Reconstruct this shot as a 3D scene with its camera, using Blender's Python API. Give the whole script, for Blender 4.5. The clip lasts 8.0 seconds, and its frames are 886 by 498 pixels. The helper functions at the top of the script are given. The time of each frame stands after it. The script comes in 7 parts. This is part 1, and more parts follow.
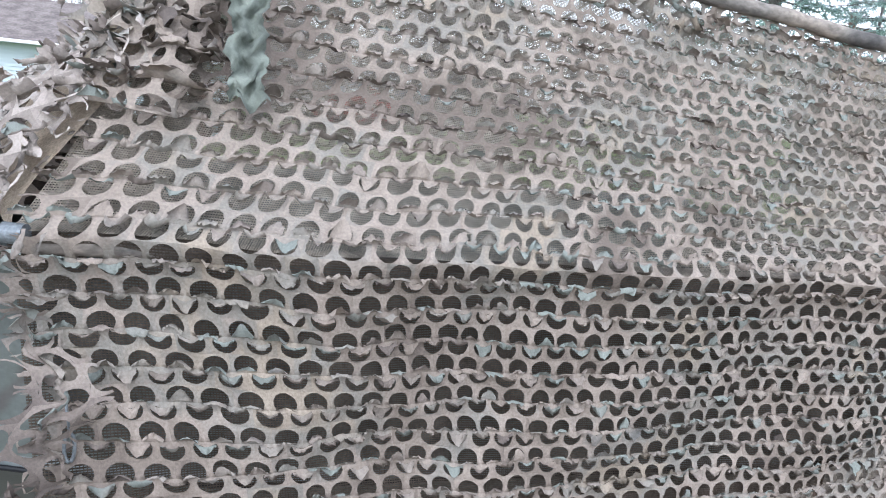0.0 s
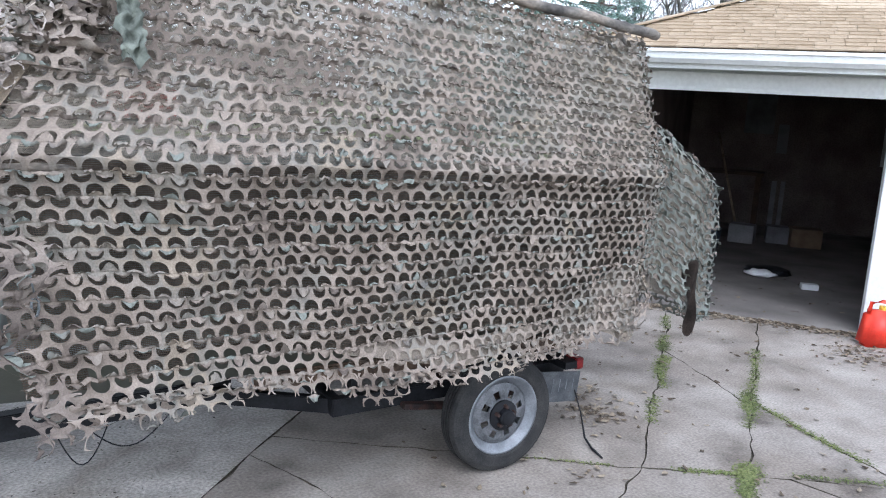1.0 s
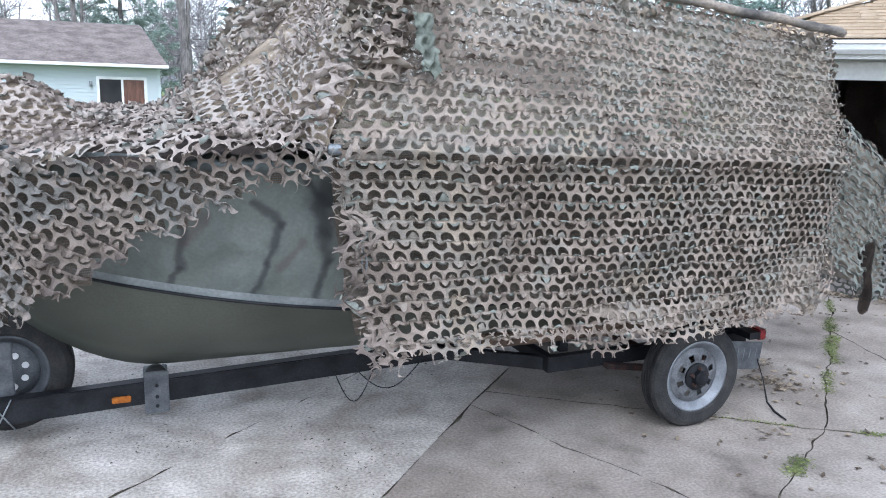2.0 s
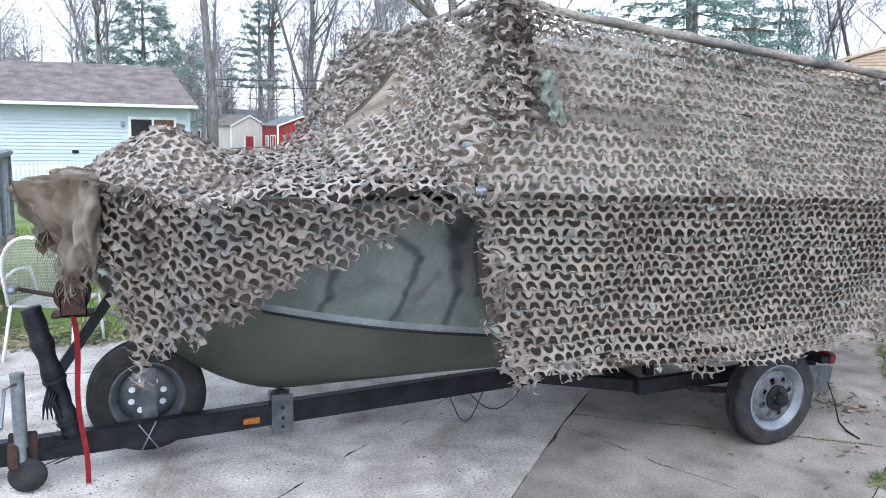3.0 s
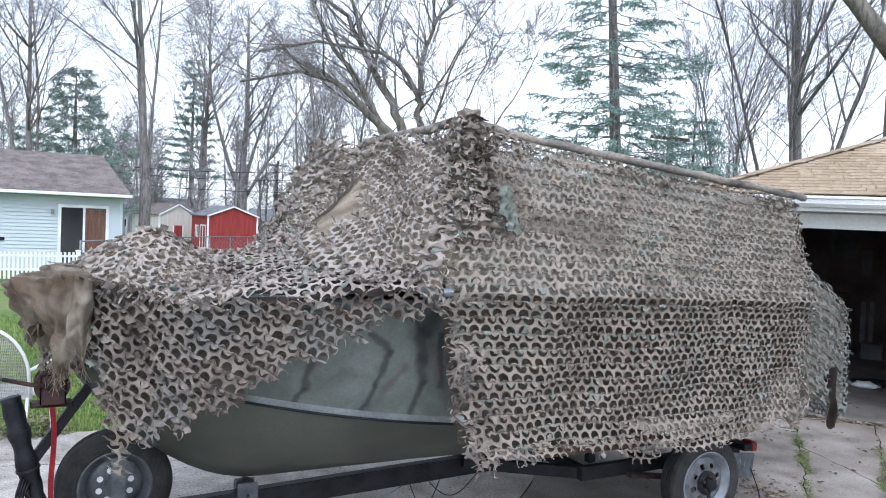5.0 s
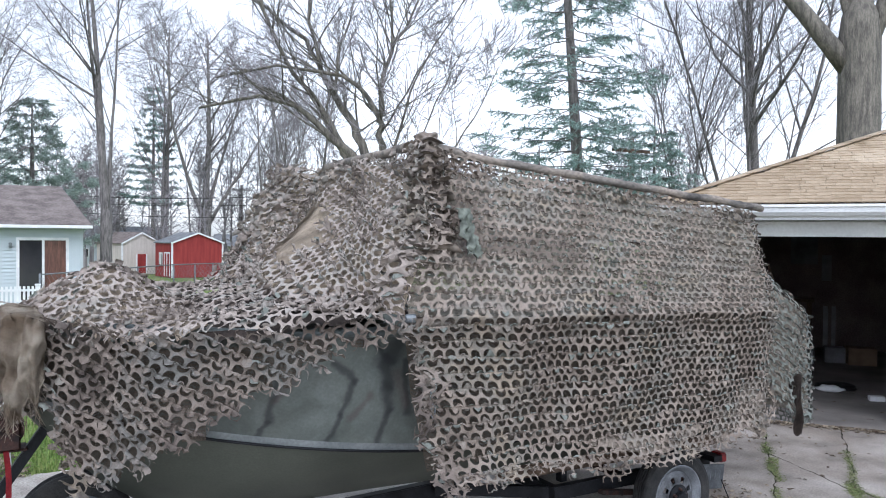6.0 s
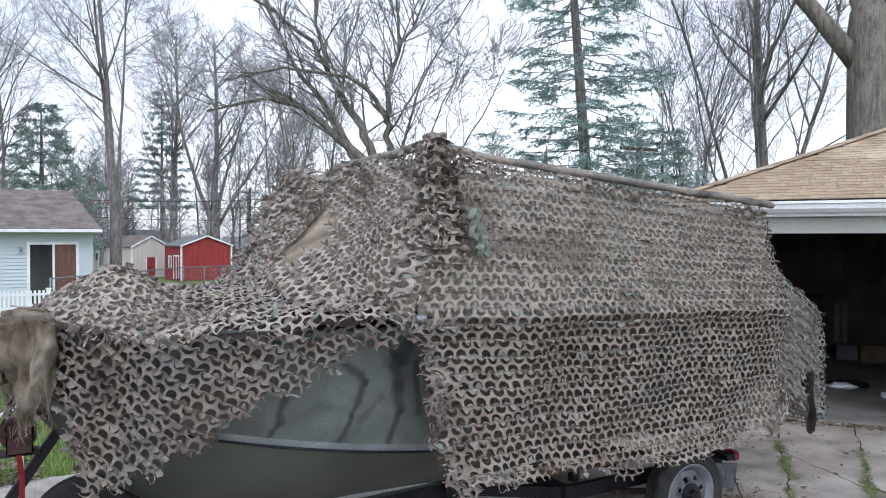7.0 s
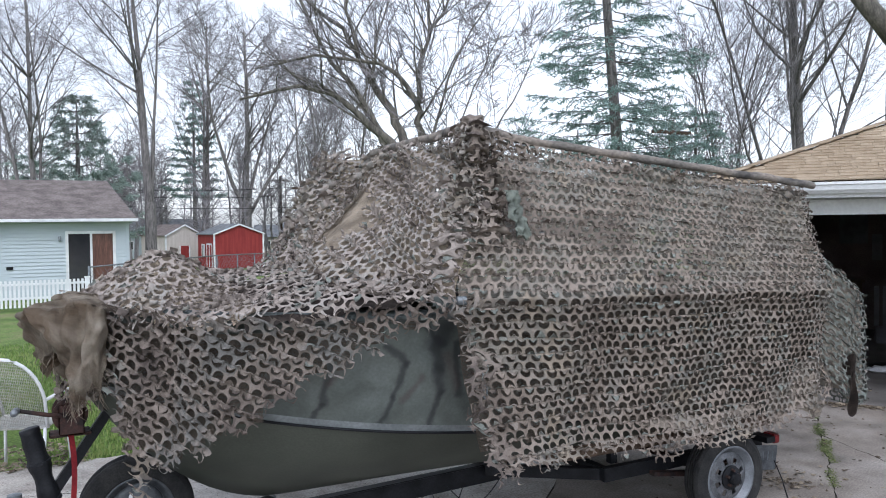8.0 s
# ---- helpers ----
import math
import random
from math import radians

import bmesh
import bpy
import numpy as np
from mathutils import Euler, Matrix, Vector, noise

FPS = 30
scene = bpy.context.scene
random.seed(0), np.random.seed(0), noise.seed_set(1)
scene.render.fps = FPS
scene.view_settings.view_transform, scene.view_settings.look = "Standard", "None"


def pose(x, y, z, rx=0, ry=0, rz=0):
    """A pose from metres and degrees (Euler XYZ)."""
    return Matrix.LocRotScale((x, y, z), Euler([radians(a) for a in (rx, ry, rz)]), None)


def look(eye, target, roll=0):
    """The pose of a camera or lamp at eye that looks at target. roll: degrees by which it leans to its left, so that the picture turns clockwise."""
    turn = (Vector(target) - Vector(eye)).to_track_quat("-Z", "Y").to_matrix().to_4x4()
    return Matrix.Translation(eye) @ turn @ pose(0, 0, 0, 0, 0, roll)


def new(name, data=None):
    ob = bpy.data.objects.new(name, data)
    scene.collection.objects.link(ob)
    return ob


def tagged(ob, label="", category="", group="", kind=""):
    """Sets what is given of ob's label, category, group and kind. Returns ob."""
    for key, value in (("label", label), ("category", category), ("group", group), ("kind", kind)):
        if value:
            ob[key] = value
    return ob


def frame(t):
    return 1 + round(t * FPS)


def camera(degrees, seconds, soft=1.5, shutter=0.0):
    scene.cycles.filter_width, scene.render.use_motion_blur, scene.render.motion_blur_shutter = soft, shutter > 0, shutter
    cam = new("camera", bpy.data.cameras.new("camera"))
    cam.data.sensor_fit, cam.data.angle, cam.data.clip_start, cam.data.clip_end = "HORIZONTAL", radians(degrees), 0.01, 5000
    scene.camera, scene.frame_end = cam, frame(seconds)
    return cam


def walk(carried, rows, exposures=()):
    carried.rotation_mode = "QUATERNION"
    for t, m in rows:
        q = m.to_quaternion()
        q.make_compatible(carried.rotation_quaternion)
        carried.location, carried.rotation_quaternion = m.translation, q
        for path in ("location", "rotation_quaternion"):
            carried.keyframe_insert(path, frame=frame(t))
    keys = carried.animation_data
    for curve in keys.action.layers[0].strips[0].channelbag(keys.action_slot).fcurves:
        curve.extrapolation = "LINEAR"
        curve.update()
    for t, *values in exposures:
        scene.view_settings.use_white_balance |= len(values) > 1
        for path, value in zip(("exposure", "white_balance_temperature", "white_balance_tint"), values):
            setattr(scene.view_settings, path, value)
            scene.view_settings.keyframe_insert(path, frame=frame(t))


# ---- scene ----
cam = camera(58.4, 8.0, soft=1.0)
PATH = [
    (0, (-1.807, -2.148, 1.926), (-1.228, -0.272, 1.547), 6.11),
    (0.5, (-1.883, -2.634, 1.882), (-1.108, -0.850, 1.418), 5.41),
    (1, (-2.208, -3.037, 1.806), (-1.183, -1.361, 1.432), 3.15),
    (1.5, (-2.611, -3.125, 1.829), (-1.762, -1.360, 1.424), 4.12),
    (1.7, (-2.735, -3.256, 1.817), (-1.963, -1.457, 1.407), 2.59),
    (2.8, (-3.459, -3.437, 1.836), (-2.671, -1.634, 1.476), 0.12),
    (3, (-3.560, -3.492, 1.862), (-2.811, -1.664, 1.546), 1.28),
    (3.5, (-3.677, -3.661, 1.866), (-2.863, -1.851, 1.618), 0.88),
    (4, (-3.879, -3.695, 1.884), (-3.011, -1.903, 1.693), 1.17),
    (4.5, (-3.882, -3.717, 1.888), (-2.978, -1.943, 1.701), 2.63),
    (5, (-3.896, -3.770, 1.930), (-2.980, -1.994, 1.851), 2.51),
    (5.2, (-3.898, -3.793, 1.938), (-2.966, -2.024, 1.884), 2.19),
    (6.3, (-3.839, -3.752, 1.967), (-2.847, -2.016, 1.936), 0.29),
    (6.5, (-3.843, -3.765, 1.967), (-2.857, -2.025, 1.939), 0.52),
    (7, (-3.852, -3.749, 1.961), (-2.884, -1.999, 1.930), -0.10),
    (7.5, (-3.902, -3.754, 1.954), (-2.991, -1.974, 1.904), -0.54),
    (8, (-3.907, -3.745, 1.940), (-3.005, -1.961, 1.876), -0.60),
]
EXPOSURES = [(0, 1.38, 5700, 10.5), (0.5, 1.18, 5720, 10.6), (1.0, 1.2, 5690, 10.9), (1.7, 1.22, 5650, 10.6), (3, 1.2, 5610, 10.8), (4.5, 1.06, 5650, 10.9), (5.2, 0.92, 5720, 11.3), (6.5, 0.72, 5810, 12), (8, 0.52, 5850, 12)]
walk(cam, [(t, look(eye, target, roll)) for t, eye, target, roll in PATH], EXPOSURES)

# ---- world, sun ----
world = bpy.data.worlds.new("overcast_world")
scene.world = world
world.use_nodes = True
wn, wl = world.node_tree.nodes, world.node_tree.links
wn.clear()
SUN_EL, SUN_AZ = radians(50), radians(200)
sky = wn.new("ShaderNodeTexSky")
sky.sky_type = "NISHITA"
sky.sun_disc = False
sky.sun_elevation, sky.sun_rotation = SUN_EL, SUN_AZ
sky.air_density, sky.dust_density, sky.ozone_density = 1.0, 1.2, 1.5
sat = wn.new("ShaderNodeHueSaturation")
sat.inputs["Saturation"].default_value = 0.22
cloud = wn.new("ShaderNodeTexNoise")
cloud.inputs["Scale"].default_value, cloud.inputs["Detail"].default_value = 2.2, 6
cramp = wn.new("ShaderNodeMapRange")
cramp.inputs["From Min"].default_value, cramp.inputs["From Max"].default_value = 0.3, 0.7
cramp.inputs["To Min"].default_value, cramp.inputs["To Max"].default_value = 0.86, 1.1
mul = wn.new("ShaderNodeMix")
mul.data_type, mul.blend_type = "RGBA", "MULTIPLY"
mul.inputs["Factor"].default_value = 1.0
bg = wn.new("ShaderNodeBackground")
bg.inputs["Strength"].default_value = 0.15
wo = wn.new("ShaderNodeOutputWorld")
tc = wn.new("ShaderNodeTexCoord")
wl.new(tc.outputs["Generated"], cloud.inputs["Vector"])
wl.new(cloud.outputs["Fac"], cramp.inputs["Value"])
wl.new(sky.outputs["Color"], sat.inputs["Color"])
wl.new(sat.outputs["Color"], mul.inputs["A"])
zsep = wn.new("ShaderNodeSeparateXYZ")
wl.new(tc.outputs["Generated"], zsep.inputs["Vector"])
zen = wn.new("ShaderNodeMapRange")
zen.inputs["To Min"].default_value, zen.inputs["To Max"].default_value = 1.10, 1.42
wl.new(zsep.outputs["Z"], zen.inputs["Value"])
zmul = wn.new("ShaderNodeMath")
zmul.operation = "MULTIPLY"
wl.new(zen.outputs["Result"], zmul.inputs[0])
wl.new(cramp.outputs["Result"], zmul.inputs[1])
wl.new(zmul.outputs[0], mul.inputs["B"])
wl.new(mul.outputs["Result"], bg.inputs["Color"])
wl.new(bg.outputs["Background"], wo.inputs["Surface"])
sun = new("sun", bpy.data.lights.new("sun", "SUN"))
sun.data.energy, sun.data.angle, sun.data.color = 0.75, radians(40), (1.0, 0.97, 0.93)
sun.matrix_world = pose(0, 0, 30) @ Euler((radians(90) - SUN_EL, 0, radians(180) - SUN_AZ)).to_matrix().to_4x4()


# ---- materials ----
def mat(name, colors, scale=6.0, rough=0.8, metal=0.0, bump=0.2, bscale=60.0, fine=0.35, island=0.0, objrand=0.0, stretch=(1, 1, 1), spec=0.4, detail=5.0, lo=0.35, hi=0.65, bdist=0.004, stain=None):
    """Noise-mixed colours at two scales, with fine relief."""
    m = bpy.data.materials.new(name)
    m.use_nodes = True
    n, l = m.node_tree.nodes, m.node_tree.links
    b = n["Principled BSDF"]
    b.inputs["Roughness"].default_value, b.inputs["Metallic"].default_value = rough, metal
    b.inputs["Specular IOR Level"].default_value = spec
    tcoord = n.new("ShaderNodeTexCoord")
    mp = n.new("ShaderNodeMapping")
    mp.inputs["Scale"].default_value = stretch
    l.new(tcoord.outputs["Object"], mp.inputs["Vector"])
    n1 = n.new("ShaderNodeTexNoise")
    n1.inputs["Scale"].default_value, n1.inputs["Detail"].default_value = scale, detail
    l.new(mp.outputs["Vector"], n1.inputs["Vector"])
    ramp = n.new("ShaderNodeValToRGB")
    e = ramp.color_ramp.elements
    while len(e) < len(colors):
        e.new(0.5)
    for i, c in enumerate(colors):
        e[i].position = lo + (hi - lo) * i / max(1, len(colors) - 1)
        e[i].color = (*c, 1)
    fac = n1.outputs["Fac"]
    if island or objrand:
        geo = n.new("ShaderNodeNewGeometry") if island else n.new("ShaderNodeObjectInfo")
        amount = island or objrand
        mr = n.new("ShaderNodeMapRange")
        mr.inputs["To Min"].default_value, mr.inputs["To Max"].default_value = -amount / 2, amount / 2
        l.new(geo.outputs["Random Per Island" if island else "Random"], mr.inputs["Value"])
        ad = n.new("ShaderNodeMath")
        l.new(fac, ad.inputs[0])
        l.new(mr.outputs["Result"], ad.inputs[1])
        fac = ad.outputs[0]
    l.new(fac, ramp.inputs["Fac"])
    n2 = n.new("ShaderNodeTexNoise")
    n2.inputs["Scale"].default_value, n2.inputs["Detail"].default_value = bscale, 4
    l.new(mp.outputs["Vector"], n2.inputs["Vector"])
    mr2 = n.new("ShaderNodeMapRange")
    mr2.inputs["From Min"].default_value, mr2.inputs["From Max"].default_value = 0.3, 0.7
    mr2.inputs["To Min"].default_value, mr2.inputs["To Max"].default_value = 1 - fine, 1 + fine
    l.new(n2.outputs["Fac"], mr2.inputs["Value"])
    mx = n.new("ShaderNodeMix")
    mx.data_type, mx.blend_type = "RGBA", "MULTIPLY"
    mx.inputs["Factor"].default_value = 1.0
    l.new(ramp.outputs["Color"], mx.inputs["A"])
    l.new(mr2.outputs["Result"], mx.inputs["B"])
    col = mx.outputs["Result"]
    if stain:
        n3 = n.new("ShaderNodeTexNoise")
        n3.inputs["Scale"].default_value, n3.inputs["Detail"].default_value, n3.inputs["Distortion"].default_value = stain[0], 9, 1.2
        l.new(tcoord.outputs["Object"], n3.inputs["Vector"])
        r3 = n.new("ShaderNodeValToRGB")
        r3.color_ramp.elements[0].position, r3.color_ramp.elements[0].color = 0.36, (*stain[1], 1)
        r3.color_ramp.elements[1].position, r3.color_ramp.elements[1].color = 0.60, (1, 1, 1, 1)
        l.new(n3.outputs["Fac"], r3.inputs["Fac"])
        m3 = n.new("ShaderNodeMix")
        m3.data_type, m3.blend_type = "RGBA", "MULTIPLY"
        m3.inputs["Factor"].default_value = 1.0
        l.new(col, m3.inputs["A"])
        l.new(r3.outputs["Color"], m3.inputs["B"])
        col = m3.outputs["Result"]
    l.new(col, b.inputs["Base Color"])
    if bump:
        bp = n.new("ShaderNodeBump")
        bp.inputs["Strength"].default_value, bp.inputs["Distance"].default_value = bump, bdist
        l.new(n2.outputs["Fac"], bp.inputs["Height"])
        l.new(bp.outputs["Normal"], b.inputs["Normal"])
    return m


M_net = mat("net_fabric", [(0.128, 0.104, 0.087), (0.205, 0.170, 0.142), (0.252, 0.211, 0.178), (0.188, 0.174, 0.152), (0.252, 0.211, 0.167)], 2.8, 0.85, bump=0.3, bscale=160, fine=0.16, island=0.07, spec=0.2, detail=8)
# paler copy of net_fabric: stronger light on front and bow put into colour
M_net_front = mat("lit_net_fabric", [(0.19, 0.162, 0.142), (0.29, 0.25, 0.222), (0.345, 0.30, 0.268), (0.285, 0.268, 0.245), (0.33, 0.285, 0.24)], 3.4, 0.85, bump=0.3, bscale=160, fine=0.16, island=0.12, spec=0.2, detail=8)
M_lip = mat("net_flap", [(0.14, 0.118, 0.10), (0.23, 0.20, 0.172), (0.165, 0.178, 0.16), (0.20, 0.215, 0.192)], 2.0, 0.8, bump=0.3, bscale=200, fine=0.12, island=0.35, spec=0.25, lo=0.3, hi=0.72)
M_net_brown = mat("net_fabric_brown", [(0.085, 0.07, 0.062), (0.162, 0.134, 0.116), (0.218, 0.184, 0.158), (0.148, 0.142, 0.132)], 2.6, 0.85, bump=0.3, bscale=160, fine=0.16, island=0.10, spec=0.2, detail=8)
M_net_green = mat("net_fabric_green", [(0.085, 0.09, 0.082), (0.135, 0.145, 0.13), (0.175, 0.175, 0.155), (0.17, 0.19, 0.174)], 3.0, 0.85, bump=0.3, bscale=220, fine=0.14, island=0.14, spec=0.2)
M_patch = mat("green_cloth", [(0.075, 0.084, 0.072), (0.13, 0.146, 0.124), (0.185, 0.203, 0.172)], 16, 0.85, bscale=200, fine=0.1)
M_burlap = mat("burlap", [(0.16, 0.132, 0.10), (0.33, 0.283, 0.226), (0.42, 0.367, 0.30)], 6, 0.95, bump=0.6, bscale=260, fine=0.3, stain=(5.0, (0.52, 0.45, 0.39)))
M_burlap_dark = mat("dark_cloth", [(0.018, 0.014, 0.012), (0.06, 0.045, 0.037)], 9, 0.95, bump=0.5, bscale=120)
M_pole = mat("taped_pole", [(0.06, 0.055, 0.052), (0.15, 0.135, 0.12), (0.26, 0.22, 0.185), (0.09, 0.082, 0.075)], 6.0, 0.75, bump=0.5, bscale=70, stretch=(0.6, 1, 1), lo=0.3, hi=0.7)
M_concrete = mat("concrete", [(0.12, 0.104, 0.091), (0.232, 0.207, 0.184), (0.292, 0.263, 0.236), (0.345, 0.313, 0.282)], 2.6, 0.92, bump=0.6, bscale=66, fine=0.26, objrand=0.10, detail=14, lo=0.28, hi=0.68, bdist=0.006, stain=(0.9, (0.74, 0.71, 0.68)))
M_concrete_light = mat("pale_concrete", [(0.21, 0.192, 0.172), (0.385, 0.359, 0.327), (0.465, 0.437, 0.402), (0.56, 0.529, 0.489)], 3.4, 0.92, bump=0.7, bscale=62, fine=0.34, objrand=0.05, detail=14, lo=0.26, hi=0.70, bdist=0.007, stain=(1.6, (0.62, 0.595, 0.57)))
M_soil = mat("joint_soil", [(0.045, 0.039, 0.030), (0.125, 0.11, 0.085)], 20, 1.0, bump=0.8, bscale=200)
M_grass_ground = mat("lawn_ground", [(0.075, 0.12, 0.026), (0.13, 0.195, 0.045), (0.19, 0.195, 0.085)], 0.9, 1.0, bump=1.0, bscale=30, fine=0.5)
M_blade = mat("grass_blade", [(0.10, 0.165, 0.035), (0.18, 0.275, 0.065), (0.25, 0.30, 0.10)], 3, 0.7, bump=0, island=0.4, fine=0.1)
M_black = mat("black_paint", [(0.005, 0.0055, 0.0075), (0.015, 0.016, 0.019)], 9, 0.5, bump=0.3, bscale=90, fine=0.3, spec=0.22)
M_rust = mat("rusty_steel", [(0.016, 0.011, 0.011), (0.05, 0.022, 0.017), (0.028, 0.019, 0.017)], 14, 0.8, bump=0.5, bscale=120)
M_galv = mat("galvanised_steel", [(0.14, 0.155, 0.165), (0.24, 0.26, 0.275)], 20, 0.55, metal=0.6, bump=0.2, bscale=150, fine=0.2)
M_rim = mat("silver_rim_paint", [(0.12, 0.13, 0.145), (0.22, 0.235, 0.255)], 9, 0.45, metal=0.25, bump=0.15, bscale=120, fine=0.15)
M_rim_dark = mat("grey_rim_paint", [(0.055, 0.06, 0.068), (0.11, 0.118, 0.128)], 12, 0.5, metal=0.3, bump=0.2, bscale=120, fine=0.2)
M_disc = mat("dull_disc_paint", [(0.05, 0.052, 0.056), (0.105, 0.11, 0.118), (0.15, 0.155, 0.165)], 14, 0.55, metal=0.2, bump=0.2, bscale=120, fine=0.25)
M_tyre = mat("tyre_rubber", [(0.011, 0.011, 0.012), (0.03, 0.0295, 0.0285)], 12, 0.85, bump=0.4, bscale=140)
M_strap = mat("red_webbing", [(0.24, 0.013, 0.02), (0.34, 0.024, 0.03)], 15, 0.7, bump=0.4, bscale=250)
M_red_plastic = mat("red_plastic", [(0.62, 0.035, 0.02), (0.75, 0.06, 0.03)], 6, 0.4, bump=0.05, fine=0.08)
M_amber = mat("amber_lens", [(0.26, 0.075, 0.008), (0.38, 0.13, 0.012)], 30, 0.3, bump=0.1, fine=0.15)
M_redlens = mat("red_lens", [(0.10, 0.006, 0.008), (0.18, 0.014, 0.014)], 30, 0.3, bump=0.1, fine=0.15)
M_white = mat("white_paint", [(0.62, 0.63, 0.64), (0.76, 0.77, 0.78)], 3, 0.55, bump=0.1, bscale=40, fine=0.06)
M_hull_low = mat("olive_hull_paint", [(0.045, 0.051, 0.040), (0.072, 0.079, 0.063)], 2.0, 0.55, bump=0.1, bscale=90, fine=0.12)
M_trim = mat("hull_trim", [(0.07, 0.083, 0.083), (0.12, 0.138, 0.135)], 8, 0.5, bump=0.1, fine=0.15)
M_strake = mat("strake_paint", [(0.13, 0.145, 0.148), (0.21, 0.228, 0.23)], 5, 0.45, bump=0.1, fine=0.15)
M_siding = mat("pale_blue_siding", [(0.42, 0.475, 0.50), (0.49, 0.545, 0.57)], 0.6, 0.6, bump=0.1, bscale=25, fine=0.05)
M_roof_brown = mat("brown_shingle", [(0.12, 0.10, 0.094), (0.21, 0.18, 0.168)], 2.5, 0.95, bump=0.6, bscale=14, fine=0.25, stretch=(1, 1, 2), bdist=0.02)
M_shingle = mat("tan_shingle", [(0.29, 0.22, 0.145), (0.40, 0.315, 0.222), (0.475, 0.385, 0.282)], 2.2, 0.95, bump=0.6, bscale=260, fine=0.26, objrand=0.11)
M_fascia = mat("white_fascia", [(0.70, 0.71, 0.71), (0.80, 0.81, 0.81)], 2, 0.5, bump=0.1, bscale=30, fine=0.06)
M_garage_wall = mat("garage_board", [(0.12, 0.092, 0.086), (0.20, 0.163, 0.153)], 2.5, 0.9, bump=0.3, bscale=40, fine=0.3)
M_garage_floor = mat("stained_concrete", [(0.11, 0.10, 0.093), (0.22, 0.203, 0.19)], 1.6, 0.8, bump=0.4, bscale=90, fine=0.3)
M_redshed = mat("red_shed_paint", [(0.21, 0.022, 0.022), (0.28, 0.038, 0.034)], 1.5, 0.75, bump=0.2, bscale=12, fine=0.1, stretch=(4, 4, 0.4))
M_tanshed = mat("tan_shed_paint", [(0.47, 0.42, 0.385), (0.55, 0.50, 0.465)], 1.5, 0.75, bump=0.2, bscale=12, fine=0.1, stretch=(4, 4, 0.4))
M_greyroof = mat("grey_shingle", [(0.13, 0.14, 0.15), (0.20, 0.21, 0.22)], 2, 0.95, bump=0.4, bscale=12)
M_bark = mat("grey_bark", [(0.11, 0.102, 0.10), (0.24, 0.22, 0.212)], 6, 0.95, bump=0.9, bscale=30, stretch=(3, 3, 0.5), bdist=0.02)
M_bark_tan = mat("tan_bark", [(0.09, 0.084, 0.074), (0.20, 0.182, 0.155)], 5, 0.95, bump=0.9, bscale=30, stretch=(3, 3, 0.5), bdist=0.02)
# twig bark paled towards grey-blue; haze and sky glare are in this colour
M_twig = mat("hazed_twig_bark", [(0.155, 0.145, 0.153), (0.29, 0.272, 0.28)], 2, 0.95, bump=0, island=0.3)
M_weed = mat("weed_leaf", [(0.06, 0.072, 0.026), (0.115, 0.145, 0.045), (0.175, 0.195, 0.075)], 3, 0.7, bump=0, island=0.4, fine=0.1)
M_leaf = mat("dead_leaf", [(0.07, 0.052, 0.036), (0.16, 0.125, 0.088), (0.26, 0.215, 0.16)], 5, 0.9, bump=0, island=0.6)
M_wood = mat("weathered_wood", [(0.20, 0.15, 0.10), (0.33, 0.26, 0.19)], 4, 0.85, bump=0.4, bscale=40, stretch=(0.3, 2, 2))
M_dark_wood = mat("dark_wood", [(0.06, 0.04, 0.03), (0.12, 0.08, 0.055)], 5, 0.8, bump=0.3, bscale=50)
M_card = mat("cardboard", [(0.15, 0.105, 0.07), (0.22, 0.16, 0.11)], 6, 0.9, bump=0.2, bscale=80, fine=0.1)
M_glass_dark = mat("dark_glass", [(0.025, 0.025, 0.03), (0.05, 0.048, 0.05)], 0.8, 0.08, bump=0, fine=0.05, spec=0.6)
M_curtain = mat("brown_curtain", [(0.09, 0.04, 0.03), (0.15, 0.07, 0.05)], 2, 0.4, bump=0.1, bscale=10, stretch=(6, 6, 0.5))
M_mesh_chair = mat("chair_mesh", [(0.34, 0.33, 0.29), (0.45, 0.44, 0.40)], 10, 0.6, bump=0.5, bscale=200)
M_yellow = mat("yellow_cord", [(0.55, 0.38, 0.04), (0.65, 0.46, 0.06)], 10, 0.6, bump=0.1)
M_blue = mat("dark_blue_plastic", [(0.02, 0.03, 0.05), (0.04, 0.055, 0.08)], 10, 0.5, bump=0.1)


def needle_leaf(name, colors, share):
    """Thin stuff that lets a share of the light through."""
    m = mat(name, colors, 1.2, 0.8, bump=0, island=0.45)
    n, l = m.node_tree.nodes, m.node_tree.links
    b, out = n["Principled BSDF"], n["Material Output"]
    tl = n.new("ShaderNodeBsdfTranslucent")
    l.new(b.inputs["Base Color"].links[0].from_socket, tl.inputs["Color"])
    mix = n.new("ShaderNodeMixShader")
    mix.inputs["Fac"].default_value = share
    l.new(b.outputs["BSDF"], mix.inputs[1])
    l.new(tl.outputs["BSDF"], mix.inputs[2])
    l.new(mix.outputs["Shader"], out.inputs["Surface"])
    return m


# needle greens raised beyond leaf colour, with glare and haze mixed in
M_needle = needle_leaf("needles", [(0.21, 0.29, 0.27), (0.31, 0.43, 0.395), (0.42, 0.55, 0.50)], 0.5)
M_pine = needle_leaf("pine_needles", [(0.24, 0.30, 0.275), (0.36, 0.43, 0.395), (0.47, 0.55, 0.50)], 0.5)
M_glare_pane = needle_leaf("window_glare", [(0.75, 0.76, 0.76), (0.82, 0.83, 0.83)], 0.9)
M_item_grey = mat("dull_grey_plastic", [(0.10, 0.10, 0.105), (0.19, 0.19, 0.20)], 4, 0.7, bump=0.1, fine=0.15)
